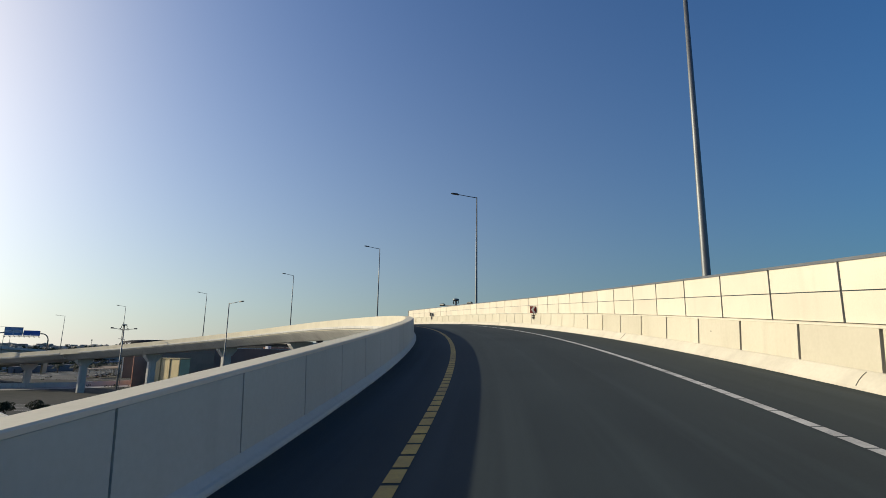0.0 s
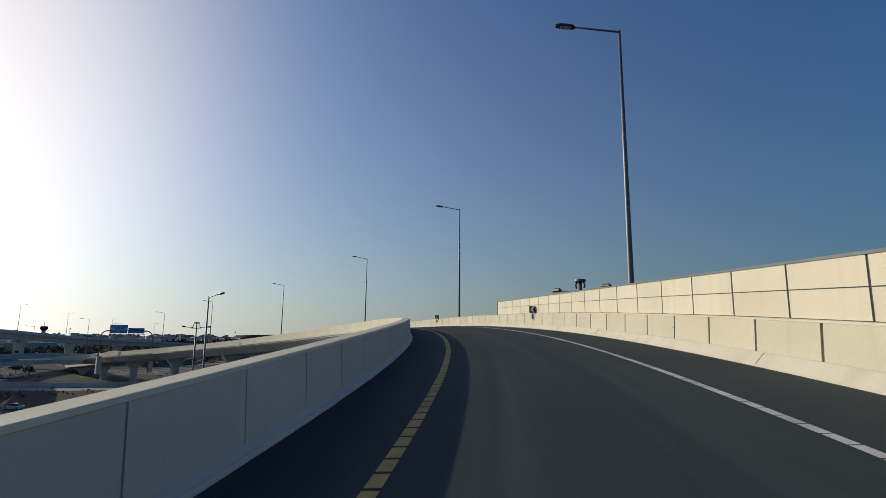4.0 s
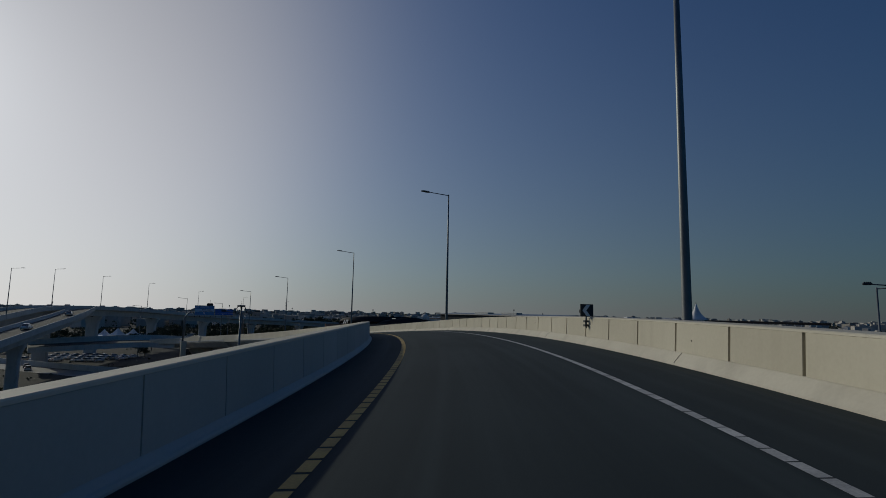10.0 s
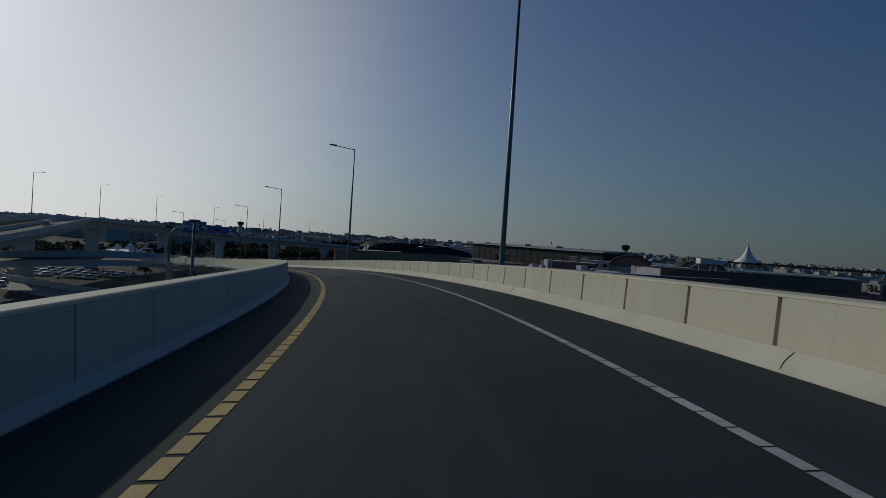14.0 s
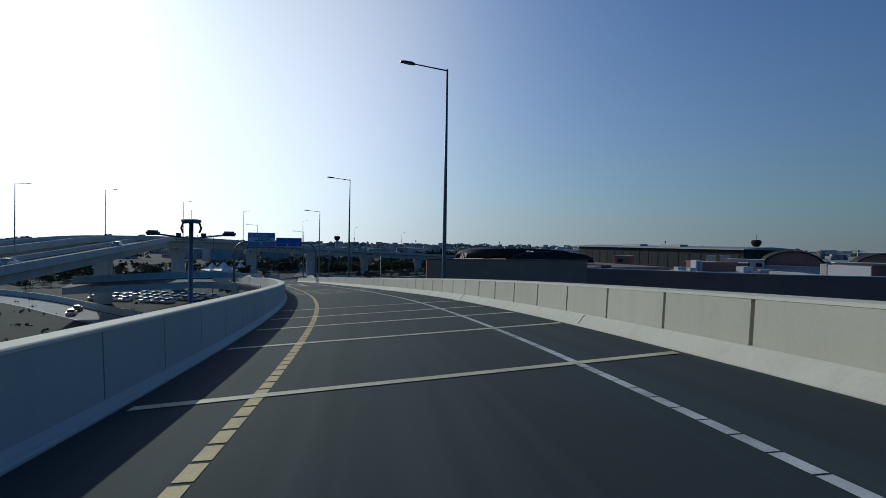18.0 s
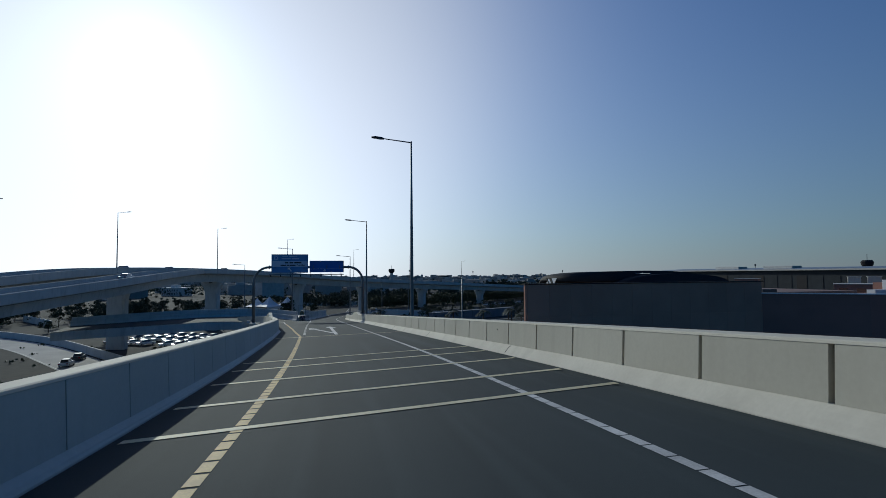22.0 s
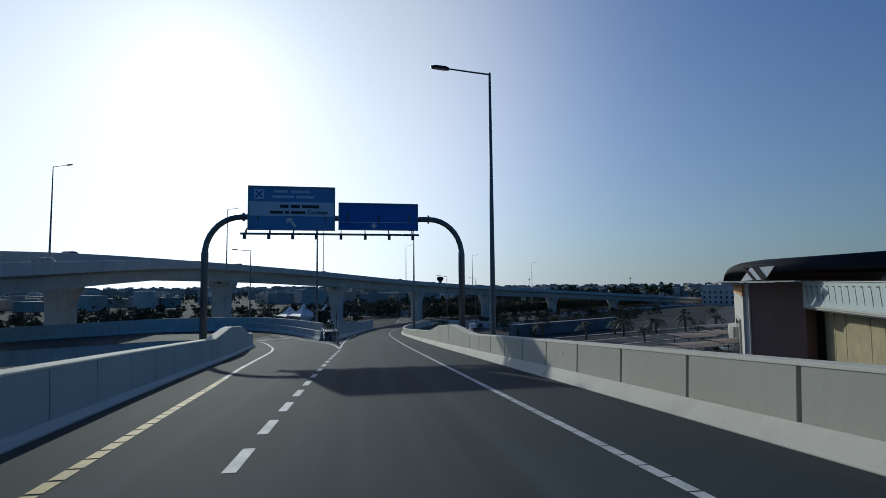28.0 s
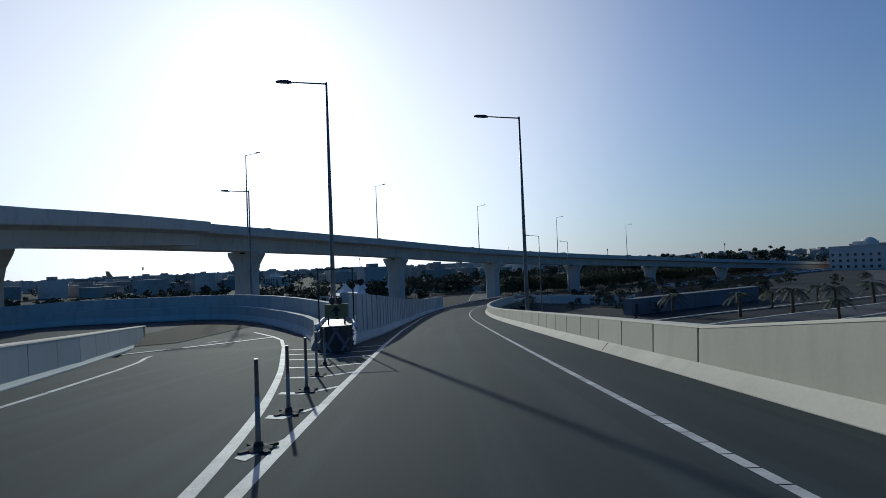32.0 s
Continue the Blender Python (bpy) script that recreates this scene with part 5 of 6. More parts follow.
def service_block():
    base = Vector((-145.4, 187.65, GROUND))
    m = Matrix(((U.x, Wv.x, 0, base.x), (U.y, Wv.y, 0, base.y), (0, 0, 1, base.z), (0, 0, 0, 1)))
    p = thing("service_block", "tall plain brown clad block with a lower brown wing", "building", m)
    H, L = 2.5 - GROUND, 36.0
    part("body", Geo().box((-0.6, 0, 0), (0, L, H), None, 0.1), M["block_brown"], p)
    for i in range(12):
        for j in range(4):
            part("cladding_panel", Geo().box((0.004, 0.3 + i * 2.96, 0.05 + j * 4.1), (0.05, 3.24 + i * 2.96, 4.13 + j * 4.1)), M["block_brown"], p)
    part("coping", Geo().box((-0.7, -0.1, H), (0.12, L + 0.1, H + 0.12)), M["roof_dark"], p)
    hw = 0.8 - GROUND
    front = ((-0.05, L - 0.3), (8, 45), (15, 51), (24, 61), (32.5, 78), (38, 100))
    wing = part("wing", Geo().loft([[(x - w, y, z) for w, z in ((x + 26, 0), (x + 26, hw - 1.5), (0.0, hw - 1.5), (0.0, 0))] for x, y in front]), M["slate"], p, "lower dull brown wing with a flat roof")
    part("roof_parapet", Geo().loft([[(x - w, y, z) for w, z in ((0.5, hw - 1.5), (0.5, hw), (0.004, hw), (0.004, hw - 1.5))] for x, y in front]), M["slate"], wing)
    part("wing_coping", Geo().loft([[(x - w, y, z) for w, z in ((0.7, hw), (0.7, hw + 0.14), (-0.12, hw + 0.14), (-0.12, hw))] for x, y in front]), M["sign_white"], wing, "pale roof edge")

    for x, y, dx, dy, h, mat, label in (
            (-18.5, 80.5, 4, 14.5, 2.4, "slate", "grey plant room on the roof"), (-16.5, 80.2, 2, 2.2, 2.9, "fabric", "white water tank on the roof"),
            (-11.5, 69.8, 1.6, 2.6, 1.3, "fabric", "pale air-handling unit on the roof"), (-11.0, 73.4, 1.4, 1.8, 1.1, "fabric", "pale air-handling unit on the roof"),
            (-8.0, 62.0, 2.2, 6.5, 0.6, "pale_wall", "low white duct on the roof"), (-9.5, 88.5, 2.4, 3.2, 1.5, "fabric", "pale air-handling unit on the roof"),
            (-12.0, 54.0, 6.0, 13.0, 0.5, "pale_wall", "white roof sheet"), (-5.5, 91.0, 1.2, 5.0, 0.9, "pale_wall", "low white duct on the roof"),
            (-15.0, 49.0, 2.0, 3.0, 1.6, "dark_steel", "dark plant on the roof"), (8.0, 97.6, 9.4, 2.2, 2.7, "fabric", "long white plant container on the roof"), (6.0, 97.8, 1.6, 2.0, 2.9, "pale_wall", "white hood on the roof"), (2.0, 86, 9.0, 3.0, 0.9, "pale_wall", "low white duct on the roof"), (12.0, 80, 6.0, 2.5, 1.0, "grey_concrete", "low concrete kerb on the roof")):
        unit = part("roof_unit", Geo().box((x, y, hw - 1.52), (x + dx, y + dy, hw - 1.5 + h), None, 0.06), M[mat], wing, label)
    return p


service_block()
cb = thing("cream_hall", "low cream hall in sunlight below the ramp", "building", pose(-131.5, 186.5, GROUND, 0, 0, -23))
part("wall", Geo().box((-9, 0, -0.3), (9, 4, 10.8)), M["cream_wall"], cb)
part("roof", Geo().box((-9.3, -0.3, 10.8), (9.3, 4.3, 11.1), None, 0.1), M["tan_stone"], cb)
for i in range(4):
    part("pilaster", Geo().box((-8.9 + i * 5.85, -0.25, 0), (-8.45 + i * 5.85, 0.0, 10.8)), M["tan_stone"], cb)
part("door", Geo().box((-1.2, -0.08, 0), (1.2, 0.02, 3.0)), M["dark_steel"], cb)
wall_b = Way([(-114.0, 246.0, 0.2), (-92, 250, 0.2), (-66, 254, 0.2), (-36, 258, 0.1), (10, 262, 0.0)], 8.0)
solid("boundary_wall", wall_b.sweep([(0, -16), (0, 0), (0.5, 0), (0.5, -16)]), M["brown"], "long brown boundary wall behind the station", "wall", kind="structure")


# ---- yard and halls behind the service block ----
def long_hall():
    """Long dark hall with a pale roof edge, end wall at the local origin."""
    m = Matrix(((U.x, Wv.x, 0, -173.5), (U.y, Wv.y, 0, 415.1), (0, 0, 1, GROUND), (0, 0, 0, 1)))
    p = thing("long_hall", "long dark hall with a thin pale roof edge", "building", m)
    h = 4.6 - GROUND
    part("wall", Geo().box((-145, 0, 0), (0, 36, h - 0.1)), M["hall_grey"], p)
    roof = part("roof", Geo().loft([[(x, y, z) for y, z in ((-1.5, h), (-1.5, h + 0.5), (18, h + 1.5), (37.5, h + 0.5), (37.5, h))] for x in (-147, 1.2)]), M["sign_back"], p)
    part("roof_edge", Geo().box((-147, -1.62, h - 0.1), (1.3, -1.46, h + 0.55)), M["pale_wall"], roof, "thin pale roof edge")
    for i in range(17):
        part("bay", Geo().box((-141.1 + i * 8.3, -0.14, 1.0), (-135.5 + i * 8.3, 0.02, h - 2.6)), M["hall_grey" if i % 3 else "roof_dark"], p)
    for x in (-60, -95):
        part("roof_lantern", Geo().box((x - 9, 8, h + 1.0), (x + 9, 14, h + 2.3), None, 0.15), M["sign_back"], p)
    return p


long_hall()


def vault(x, y, length, radius, top, angle, label):
    """A barrel-vaulted hall: end gables, ribbed shell, low white lean-to."""
    p = thing("vaulted_hall", label, "building", pose(x, y, GROUND, 0, 0, angle), "vaulted halls")
    h = top - GROUND
    spring = h - radius * 0.62
    arc = [(radius * math.cos(t), spring + radius * 0.62 * math.sin(t)) for t in np.linspace(0, math.pi, 15)]
    part("wall", Geo().loft([[(-radius, d, 0), (radius, d, 0)] + [(a, d, z) for a, z in arc] for d in (0, length)]), M["slate"], p)
    part("shell", Geo().loft([[(a * 1.03, d, z + 0.02) for a, z in arc] + [(a * 1.06, d, z + 0.3) for a, z in reversed(arc)] for d in (-0.6, length + 0.6)]), M["roof_dark"], p, "dark vaulted roof shell")
    for i in range(5):
        d = length * (i + 0.5) / 5
        part("roof_rib", Geo().loft([[(a * 1.06, e, z + 0.28) for a, z in arc] + [(a * 1.08, e, z + 0.5) for a, z in reversed(arc)] for e in (d - 0.2, d + 0.2)]), M["tan_stone"], p)
    part("lean_to", Geo().box((-radius - 3, -5, 0), (radius + 3, -0.7, spring + 0.4), None, 0.1), M["grey_concrete"], p)
    part("lean_to_edge", Geo().box((-radius - 3.3, -5.3, spring + 0.4), (radius + 3.3, -0.65, spring + 0.75)), M["pale_wall"], p, "thin white roof edge")
    return p


vault(-133, 352, 22, 9.5, 4.4, 22, "dark barrel-vaulted hall with a pale lean-to")
vault(-114, 402, 22, 11.0, 3.9, 18, "low dark barrel-vaulted hall behind the yard")


def yard_block(x, y, w, d, top, angle, mat, label, edge="pale_wall"):
    p = thing("yard_building", label, "building", pose(x, y, GROUND, 0, 0, angle))
    h = top - GROUND
    part("wall", Geo().box((0, 0, 0), (w, d, h), None, 0.05), M[mat], p)
    part("roof_edge", Geo().box((-0.2, -0.2, h), (w + 0.2, d + 0.2, h + 0.22)), M[edge], p)
    for i in range(int(w / 4)):
        part("window", Geo().box((1.2 + i * 4, -0.06, h - 2.4), (3.2 + i * 4, 0.02, h - 1.1)), M["glass"], p)
    return p


yard_block(-168.8, 361, 3.6, 3, 1.9, 20, "pale_wall", "small white plant block in the yard")
yard_block(-163.6, 362.5, 3.6, 3, 1.9, 20, "pale_wall", "small white plant block in the yard")
yard_block(-181, 309, 6, 5, 1.7, 15, "slate", "square grey block with a pale projecting roof")
yard_block(-158, 318, 20, 9, 0.2, 18, "slate", "low grey block with a pale roof edge in the yard")
yard_block(-150, 336, 12, 8, 1.2, 20, "grey_concrete", "low concrete block with a pale roof edge")
yard_block(-112, 318, 14, 8, 1.6, 22, "slate", "low dark block with a pale roof edge in the yard")


def depot_block():
    """Brown clad block with a white feed hopper on struts on its roof."""
    p = thing("depot_block", "long brown clad block with white steelwork on its roof", "building", pose(-94.8, 273.2, GROUND, 0, 0, 44.5))
    h = 2.2 - GROUND
    part("wall", Geo().box((0, 0, 0), (62, 14, h), None, 0.06), M["brown"], p)
    for i in range(15):
        part("cladding_panel", Geo().box((0.3 + i * 4.1, -0.06, h - 6), (4.25 + i * 4.1, 0.004, h - 0.15)), M["brown"], p)
    part("roof_edge", Geo().box((-0.15, -0.15, h), (62.1, 14.1, h + 0.12)), M["roof_dark"], p)
    hop = part("hopper", Geo().loft([[(x, y, h + z) for x, z in ((13.6, 2.2), (13.6, 4.0), (19.5, 3.7), (22.2, 2.9), (20.0, 2.2))] for y in (2.0, 4.6)]), M["sign_white"], p, "white steel hopper")
    for x0, x1 in ((9.8, 13.6), (13.9, 13.9), (17.4, 18.3), (19.6, 19.6), (23.5, 25.5), (26.0, 26.0), (28.2, 26.4), (31, 33)):
        part("strut", Geo().tube([(x0, 3.2, h), (x1, 3.2, h + (2.3 if x0 < 22 else 1.7))], 0.16, 6), M["sign_white"], p)
    part("gutter", Geo().tube([(23.5, 3.2, h + 1.72), (36, 3.2, h + 1.5)], 0.14, 6), M["sign_white"], p)
    return p


depot_block()


# ---- cars ----
def make_car(paint, label):
    """A saloon along +y: body shell, cabin, wheels and lamps."""
    c = thing("car", label, "car")
    sec = [(-2.25, 0.62, 0.35, 0.72), (-2.15, 0.84, 0.28, 0.86), (-1.3, 0.90, 0.26, 0.96), (0.0, 0.91, 0.26, 0.96), (1.1, 0.90, 0.26, 0.92), (2.0, 0.84, 0.28, 0.78), (2.25, 0.64, 0.34, 0.66)]
    part("body", Geo().loft([[(-w, y, z0), (w, y, z0), (w * 1.02, y, (z0 + z1) / 2), (w * 0.94, y, z1), (-w * 0.94, y, z1), (-w * 1.02, y, (z0 + z1) / 2)] for y, w, z0, z1 in sec]), paint, c)
    cab = [(-1.75, 0.74, 0.94, 0.96), (-1.05, 0.72, 0.94, 1.40), (-0.2, 0.72, 0.94, 1.46), (0.45, 0.70, 0.94, 1.40), (1.2, 0.74, 0.90, 0.93)]
    part("cabin", Geo().loft([[(-w * 1.12, y, z0), (w * 1.12, y, z0), (w * 0.84, y, z1), (-w * 0.84, y, z1)] for y, w, z0, z1 in cab]), M["glass"], c, "dark glazed cabin")
    part("roof", Geo().loft([[(-0.61, y, z), (0.61, y, z), (0.57, y, z + 0.035), (-0.57, y, z + 0.035)] for y, z in ((-1.02, 1.405), (-0.2, 1.465), (0.42, 1.408))]), paint, c)
    for sx in (-1, 1):
        for y in (-1.4, 1.38):
            w = part("wheel", Geo().tube([(sx * 0.70, y, 0.32), (sx * 0.72, y, 0.32), (sx * 0.90, y, 0.32), (sx * 0.92, y, 0.32)], [0.28, 0.32, 0.32, 0.28], 14), M["rubber"], c)
            part("rim", Geo().tube([(sx * 0.90, y, 0.32), (sx * 0.935, y, 0.32)], [0.21, 0.19], 10), M["rim"], w)
        part("headlight", Geo().box((sx * 0.66 - 0.16, 2.06, 0.56), (sx * 0.66 + 0.16, 2.2, 0.70)), M["lens"], c)
        part("taillight", Geo().box((sx * 0.68 - 0.16, -2.26, 0.62), (sx * 0.68 + 0.16, -2.12, 0.80)), M["taillight"], c)
        part("mirror", Geo().box((sx * 0.98 - 0.09, 0.62, 0.92), (sx * 0.98 + 0.09, 0.74, 1.04)), paint, c)
    return c


rnd = random.Random(7)
KINDS = ("white", "silver", "dark grey", "sand-coloured")
protos = {}


def car_at(x, y, z, a, kind, where):
    m = pose(x, y, z, 0, 0, a)
    if kind not in protos:
        protos[kind] = make_car(CAR_PAINTS[kind], "")
        protos[kind].matrix_basis = m
        ob = protos[kind]
    else:
        ob = copy_thing(protos[kind], m)
    tagged(ob, KINDS[kind] + " saloon car " + where, "car", where)
    return ob


def cars_on(way, d, h, spots, kinds, where, flip=0):
    for t, k in zip(spots, kinds):
        i = int(t * (len(way.p) - 1))
        n = way.n[i]
        q = way.p[i] + n * d
        t_ = way.p[min(i + 1, len(way.p) - 1)] - way.p[max(i - 1, 0)]
        car_at(q.x, q.y, q.z + h, math.degrees(math.atan2(-t_.x, t_.y)) + flip, k, where)


cars_on(fly, -3.0, -1.0, (0.34, 0.41, 0.46, 0.52, 0.59), (0, 2, 0, 1, 0), "driving lane of the flyover")
cars_on(fly, -6.2, -1.0, (0.37, 0.49, 0.55), (0, 0, 3), "far lane of the flyover", 180)
cars_on(way_b, -3.8, -1.0, (0.66, 0.84), (0, 1), "on the merging ramp")
cars_on(low4, 2.6, 0.03, (0.2, 0.42, 0.6, 0.85), (2, 0, 1, 0), "on the road below the ramps")
cars_on(low3, 1.6, 0.06, (0.2, 0.45, 0.7), (0, 1, 0), "on the slip road inside the loop")
car_at(-228.0, 139.6, GROUND + 0.03, 74, 0, "on the road below the ramps")
car_at(-236.3, 141.6, GROUND + 0.03, 74, 2, "on the road below the ramps")
# rows of parked cars below the flyover and in the car park
for r in range(3):
    for i in range(9):
        if rnd.random() < 0.8:
            car_at(-274 + i * 3.0 + r * 5.0, 162 + i * 2.3 - r * 6.5, GROUND + 0.02, 25 + rnd.uniform(-2, 2), rnd.choice((0, 0, 0, 1, 2, 3)), "parked below the flyover")
low5 = ground_road("low_road_5", [(-226, 190), (-234, 222), (-239, 250), (-241, 285), (-242, 320), (-245, 360), (-250, 430)], 9.5, "grey asphalt road past the car park")
for d0 in (-15.5, -5.0, 5.0):
    solid("kerb", low5.sweep([(d0 - 0.32, 0.0), (d0 - 0.30, 0.17), (d0 + 0.30, 0.17), (d0 + 0.32, 0.0)], 5), M["toe"], "pale concrete kerb along the car park road", "kerb", group="car park kerbs", kind="structure")
lot = solid("car_park", Geo().put([(-196, 218, GROUND + 0.02), (-231, 212, GROUND + 0.02), (-235, 262, GROUND + 0.02), (-237, 330, GROUND + 0.02), (-200, 330, GROUND + 0.02)], [(0, 1, 2, 3, 4)]), M["old_road"], "grey asphalt car park beside the ramp", "car park", kind="structure")
solid("open_lot", Geo().put([(-260, 330, GROUND + 0.02), (-300, 392, GROUND + 0.02), (-352, 490, GROUND + 0.02), (-258, 500, GROUND + 0.02), (-252, 400, GROUND + 0.02)], [(0, 1, 2, 3, 4)]), M["old_road"], "wide empty asphalt lot before the houses", "car park", kind="structure")


def carport():
    """A shade roof for a row of cars: sagging cover, edge beam, posts with struts."""
    c = thing("carport", "flat brown shade roof on steel posts in the car park", "carport", group="carports")
    part("cover", Geo().loft([[(x, y, z) for y, z in ((-2.9, 4.15), (-1.4, 4.42), (0, 4.5), (1.4, 4.42), (2.9, 4.15), (2.9, 4.08), (0, 4.4), (-2.9, 4.08))] for x in (-4.6, -2.3, 0, 2.3, 4.6)]), M["canopy"], c, "dusty brown shade cover")
    for y in (-2.9, 2.9):
        part("edge_beam", Geo().tube([(-4.6, y, 4.1), (4.6, y, 4.1)], 0.07, 6), M["sign_back"], c)
    for x in (-4.0, 0.0, 4.0):
        q = part("post", Geo().tube([(x, 0, 0), (x, 0, 4.4)], 0.09, 8), M["steel"], c)
        for sy in (-1, 1):
            part("strut", Geo().tube([(x, 0, 3.1), (x, sy * 2.6, 4.1)], 0.05, 6), M["steel"], q)
    return c


shade = carport()
for k, (x, y) in enumerate(((-201.5, 231), (-202.5, 242), (-203, 253), (-213, 256), (-214, 267), (-204, 266), (-225, 281), (-214, 280))):
    m = pose(x, y, GROUND + 0.02, 0, 0, 84)
    if k == 0:
        shade.matrix_basis = m
    else:
        copy_thing(shade, m)
    for j in range(3):
        if rnd.random() < 0.55:
            car_at(x + 0.3, y - 3.0 + j * 3.0, GROUND + 0.025, 84 + rnd.uniform(-2, 2), rnd.choice((0, 1, 2, 3)), "parked under the shade roofs")


def low_hall():
    """Long plain grey hall with a flat roof, its corner at the local origin and its front along +x."""
    d = Vector((-7.0, 48.0, 0))
    p = thing("low_hall", "long low plain grey hall before the flyover", "building", pose(-265, 252, GROUND, 0, 0, math.degrees(math.atan2(d.y, d.x))))
    part("wall", Geo().box((0, 0, -0.3), (48, 2.2, 3.1)), M["hall_blue"], p)
    part("roof_edge", Geo().box((-0.1, -0.1, 3.1), (48.1, 2.3, 3.3), None, 0.05), M["hall_blue"], p)
    for i in range(8):
        part("wall_joint", Geo().box((5.9 + i * 5.2, -0.02, 0.0), (5.96 + i * 5.2, 0.002, 3.1)), M["joint"], p)
    part("door", Geo().box((1.0, -0.05, 0), (2.0, 0.02, 2.2)), M["dark_steel"], p)
    return p


low_hall()


def peaked_tent(x, y, w, h, a):
    """Square marquee: four posts, a swept cover rising to a point, valances."""
    t = thing("marquee", "white peaked fabric marquee beyond the flyover", "tent", pose(x, y, gz(x, y), 0, 0, a), "white marquees")
    part("cover", Geo().loft([[(sx * r, sy * r, z) for sx, sy in ((-1, -1), (0, -0.97), (1, -1), (0.97, 0), (1, 1), (0, 0.97), (-1, 1), (-0.97, 0))] for r, z in ((w / 2, h * 0.42), (w * 0.33, h * 0.53), (w * 0.17, h * 0.70), (w * 0.06, h * 0.90), (0.05, h))]), M["fabric"], t)
    for sx in (-1, 1):
        part("side", Geo().box((sx * w / 2 - 0.04, -w / 2, 0.2), (sx * w / 2 + 0.04, w / 2, h * 0.42)), M["fabric"], t)
        for sy in (-1, 1):
            part("post", Geo().tube([(sx * w / 2, sy * w / 2, 0), (sx * w / 2, sy * w / 2, h * 0.42)], 0.09, 6), M["sign_back"], t)
    return t


for x, y, w, h in ((-352, 216, 9, 8.0), (-356, 226, 8.5, 7.4), (-362, 213, 8, 7.0)):
    peaked_tent(x, y, w, h, 17)
for i in range(22):
    j = int(len(fly.p) * (0.66 + 0.010 * i))
    q = fly.p[j] + fly.n[j] * 13
    car_at(q.x, q.y, gz(q.x, q.y) + 0.02, 100 + rnd.uniform(-3, 3), rnd.choice((0, 0, 0, 1)), "parked in a row below the flyover's far end")
# parking out on the far side of the station
for r in range(4):
    for i in range(20):
        if rnd.random() < 0.7:
            car_at(-118 + i * 3.6 - r * 3, 300 + i * 0.7 + r * 17, GROUND + 0.02, 90 * (r % 2) + 10, rnd.choice((0, 0, 0, 1, 2)), "parked behind the boundary wall")


# ---- trees ----
def make_tree(height, spread, seed, label, low=0.5):
    r = random.Random(seed)
    t = thing("tree", label, "tree")
    g = Geo().tube([(0, 0, -0.1), (0.05, 0.03, height * 0.25), (0.12, -0.05, height * 0.5), (0.05, 0.05, height * 0.8)], [0.16, 0.12, 0.09, 0.03], 7)
    for k in range(6):
        a = k * 1.05 + r.random()
        e = spread * (0.5 + 0.4 * r.random())
        g.tube([(0.06, 0, height * (0.3 + 0.06 * k)), (e * 0.5 * math.cos(a), e * 0.5 * math.sin(a), height * (0.5 + 0.06 * k)), (e * math.cos(a), e * math.sin(a), height * (0.58 + 0.06 * k))], [0.06, 0.04, 0.015], 5)
    part("trunk", g, M["bark"], t)
    g = Geo()
    clumps = [(r.gauss(0, spread * 0.42), r.gauss(0, spread * 0.42), height * r.uniform(low, 0.98), spread * r.uniform(0.2, 0.42)) for _ in range(16)]
    for cx_, cy_, cz_, cr in clumps:
        for _ in range(70):
            u, v = r.uniform(0, 2 * math.pi), r.uniform(-1, 1)
            rad = cr * r.uniform(0.5, 1.05)
            p = Vector((cx_ + rad * math.cos(u) * math.sqrt(1 - v * v), cy_ + rad * math.sin(u) * math.sqrt(1 - v * v), cz_ + rad * v * 0.7))
            a = Vector((r.gauss(0, 1), r.gauss(0, 1), r.gauss(0, 1))).normalized() * r.uniform(0.16, 0.30)
            b = a.cross(Vector((r.gauss(0, 1), r.gauss(0, 1), r.gauss(0, 1)))).normalized() * r.uniform(0.10, 0.18)
            g.put([p - a, p + b, p + a, p - b], [(0, 1, 2, 3)])
    me = bpy.data.meshes.new("crown")
    me.from_pydata(g.v, [], g.f)
    me.materials.append(M["leaf"])
    part("crown", me, None, t)
    return t


TREES = [make_tree(5.5, 2.6, 3, "dusty green broadleaf tree on the sandy ground"), make_tree(4.0, 2.4, 5, "low spreading dusty tree on the sandy ground"), make_tree(7.0, 2.8, 9, "tall dusty green tree on the sandy ground"),
         make_tree(6.0, 3.6, 14, "dense low-crowned dusty tree on the plain", 0.16), make_tree(5.0, 3.8, 21, "dense rounded dusty tree on the plain", 0.2)]


RAMP = [Vector((q.x, q.y, 0)) for q in (at(s, 1.0) for s in range(-40, 425, 8))]


def tree_at(k, x, y, s=1.0, where="trees on open ground"):
    if any((RAMP[i] - Vector((x, y, 0))).length < 17 for i in range(len(RAMP))):
        return None
    t = copy_thing(TREES[k], Matrix.Translation((x, y, gz(x, y))) @ pose(0, 0, 0, 0, 0, rnd.uniform(0, 360)))
    t.scale = (s, s, s * rnd.uniform(0.9, 1.1))
    return tagged(t, group=where)


for k, t in enumerate(TREES):
    t.matrix_basis = pose(-150 + k * 9, 104 - k * 4, GROUND)
    tagged(t, group="trees on open ground")


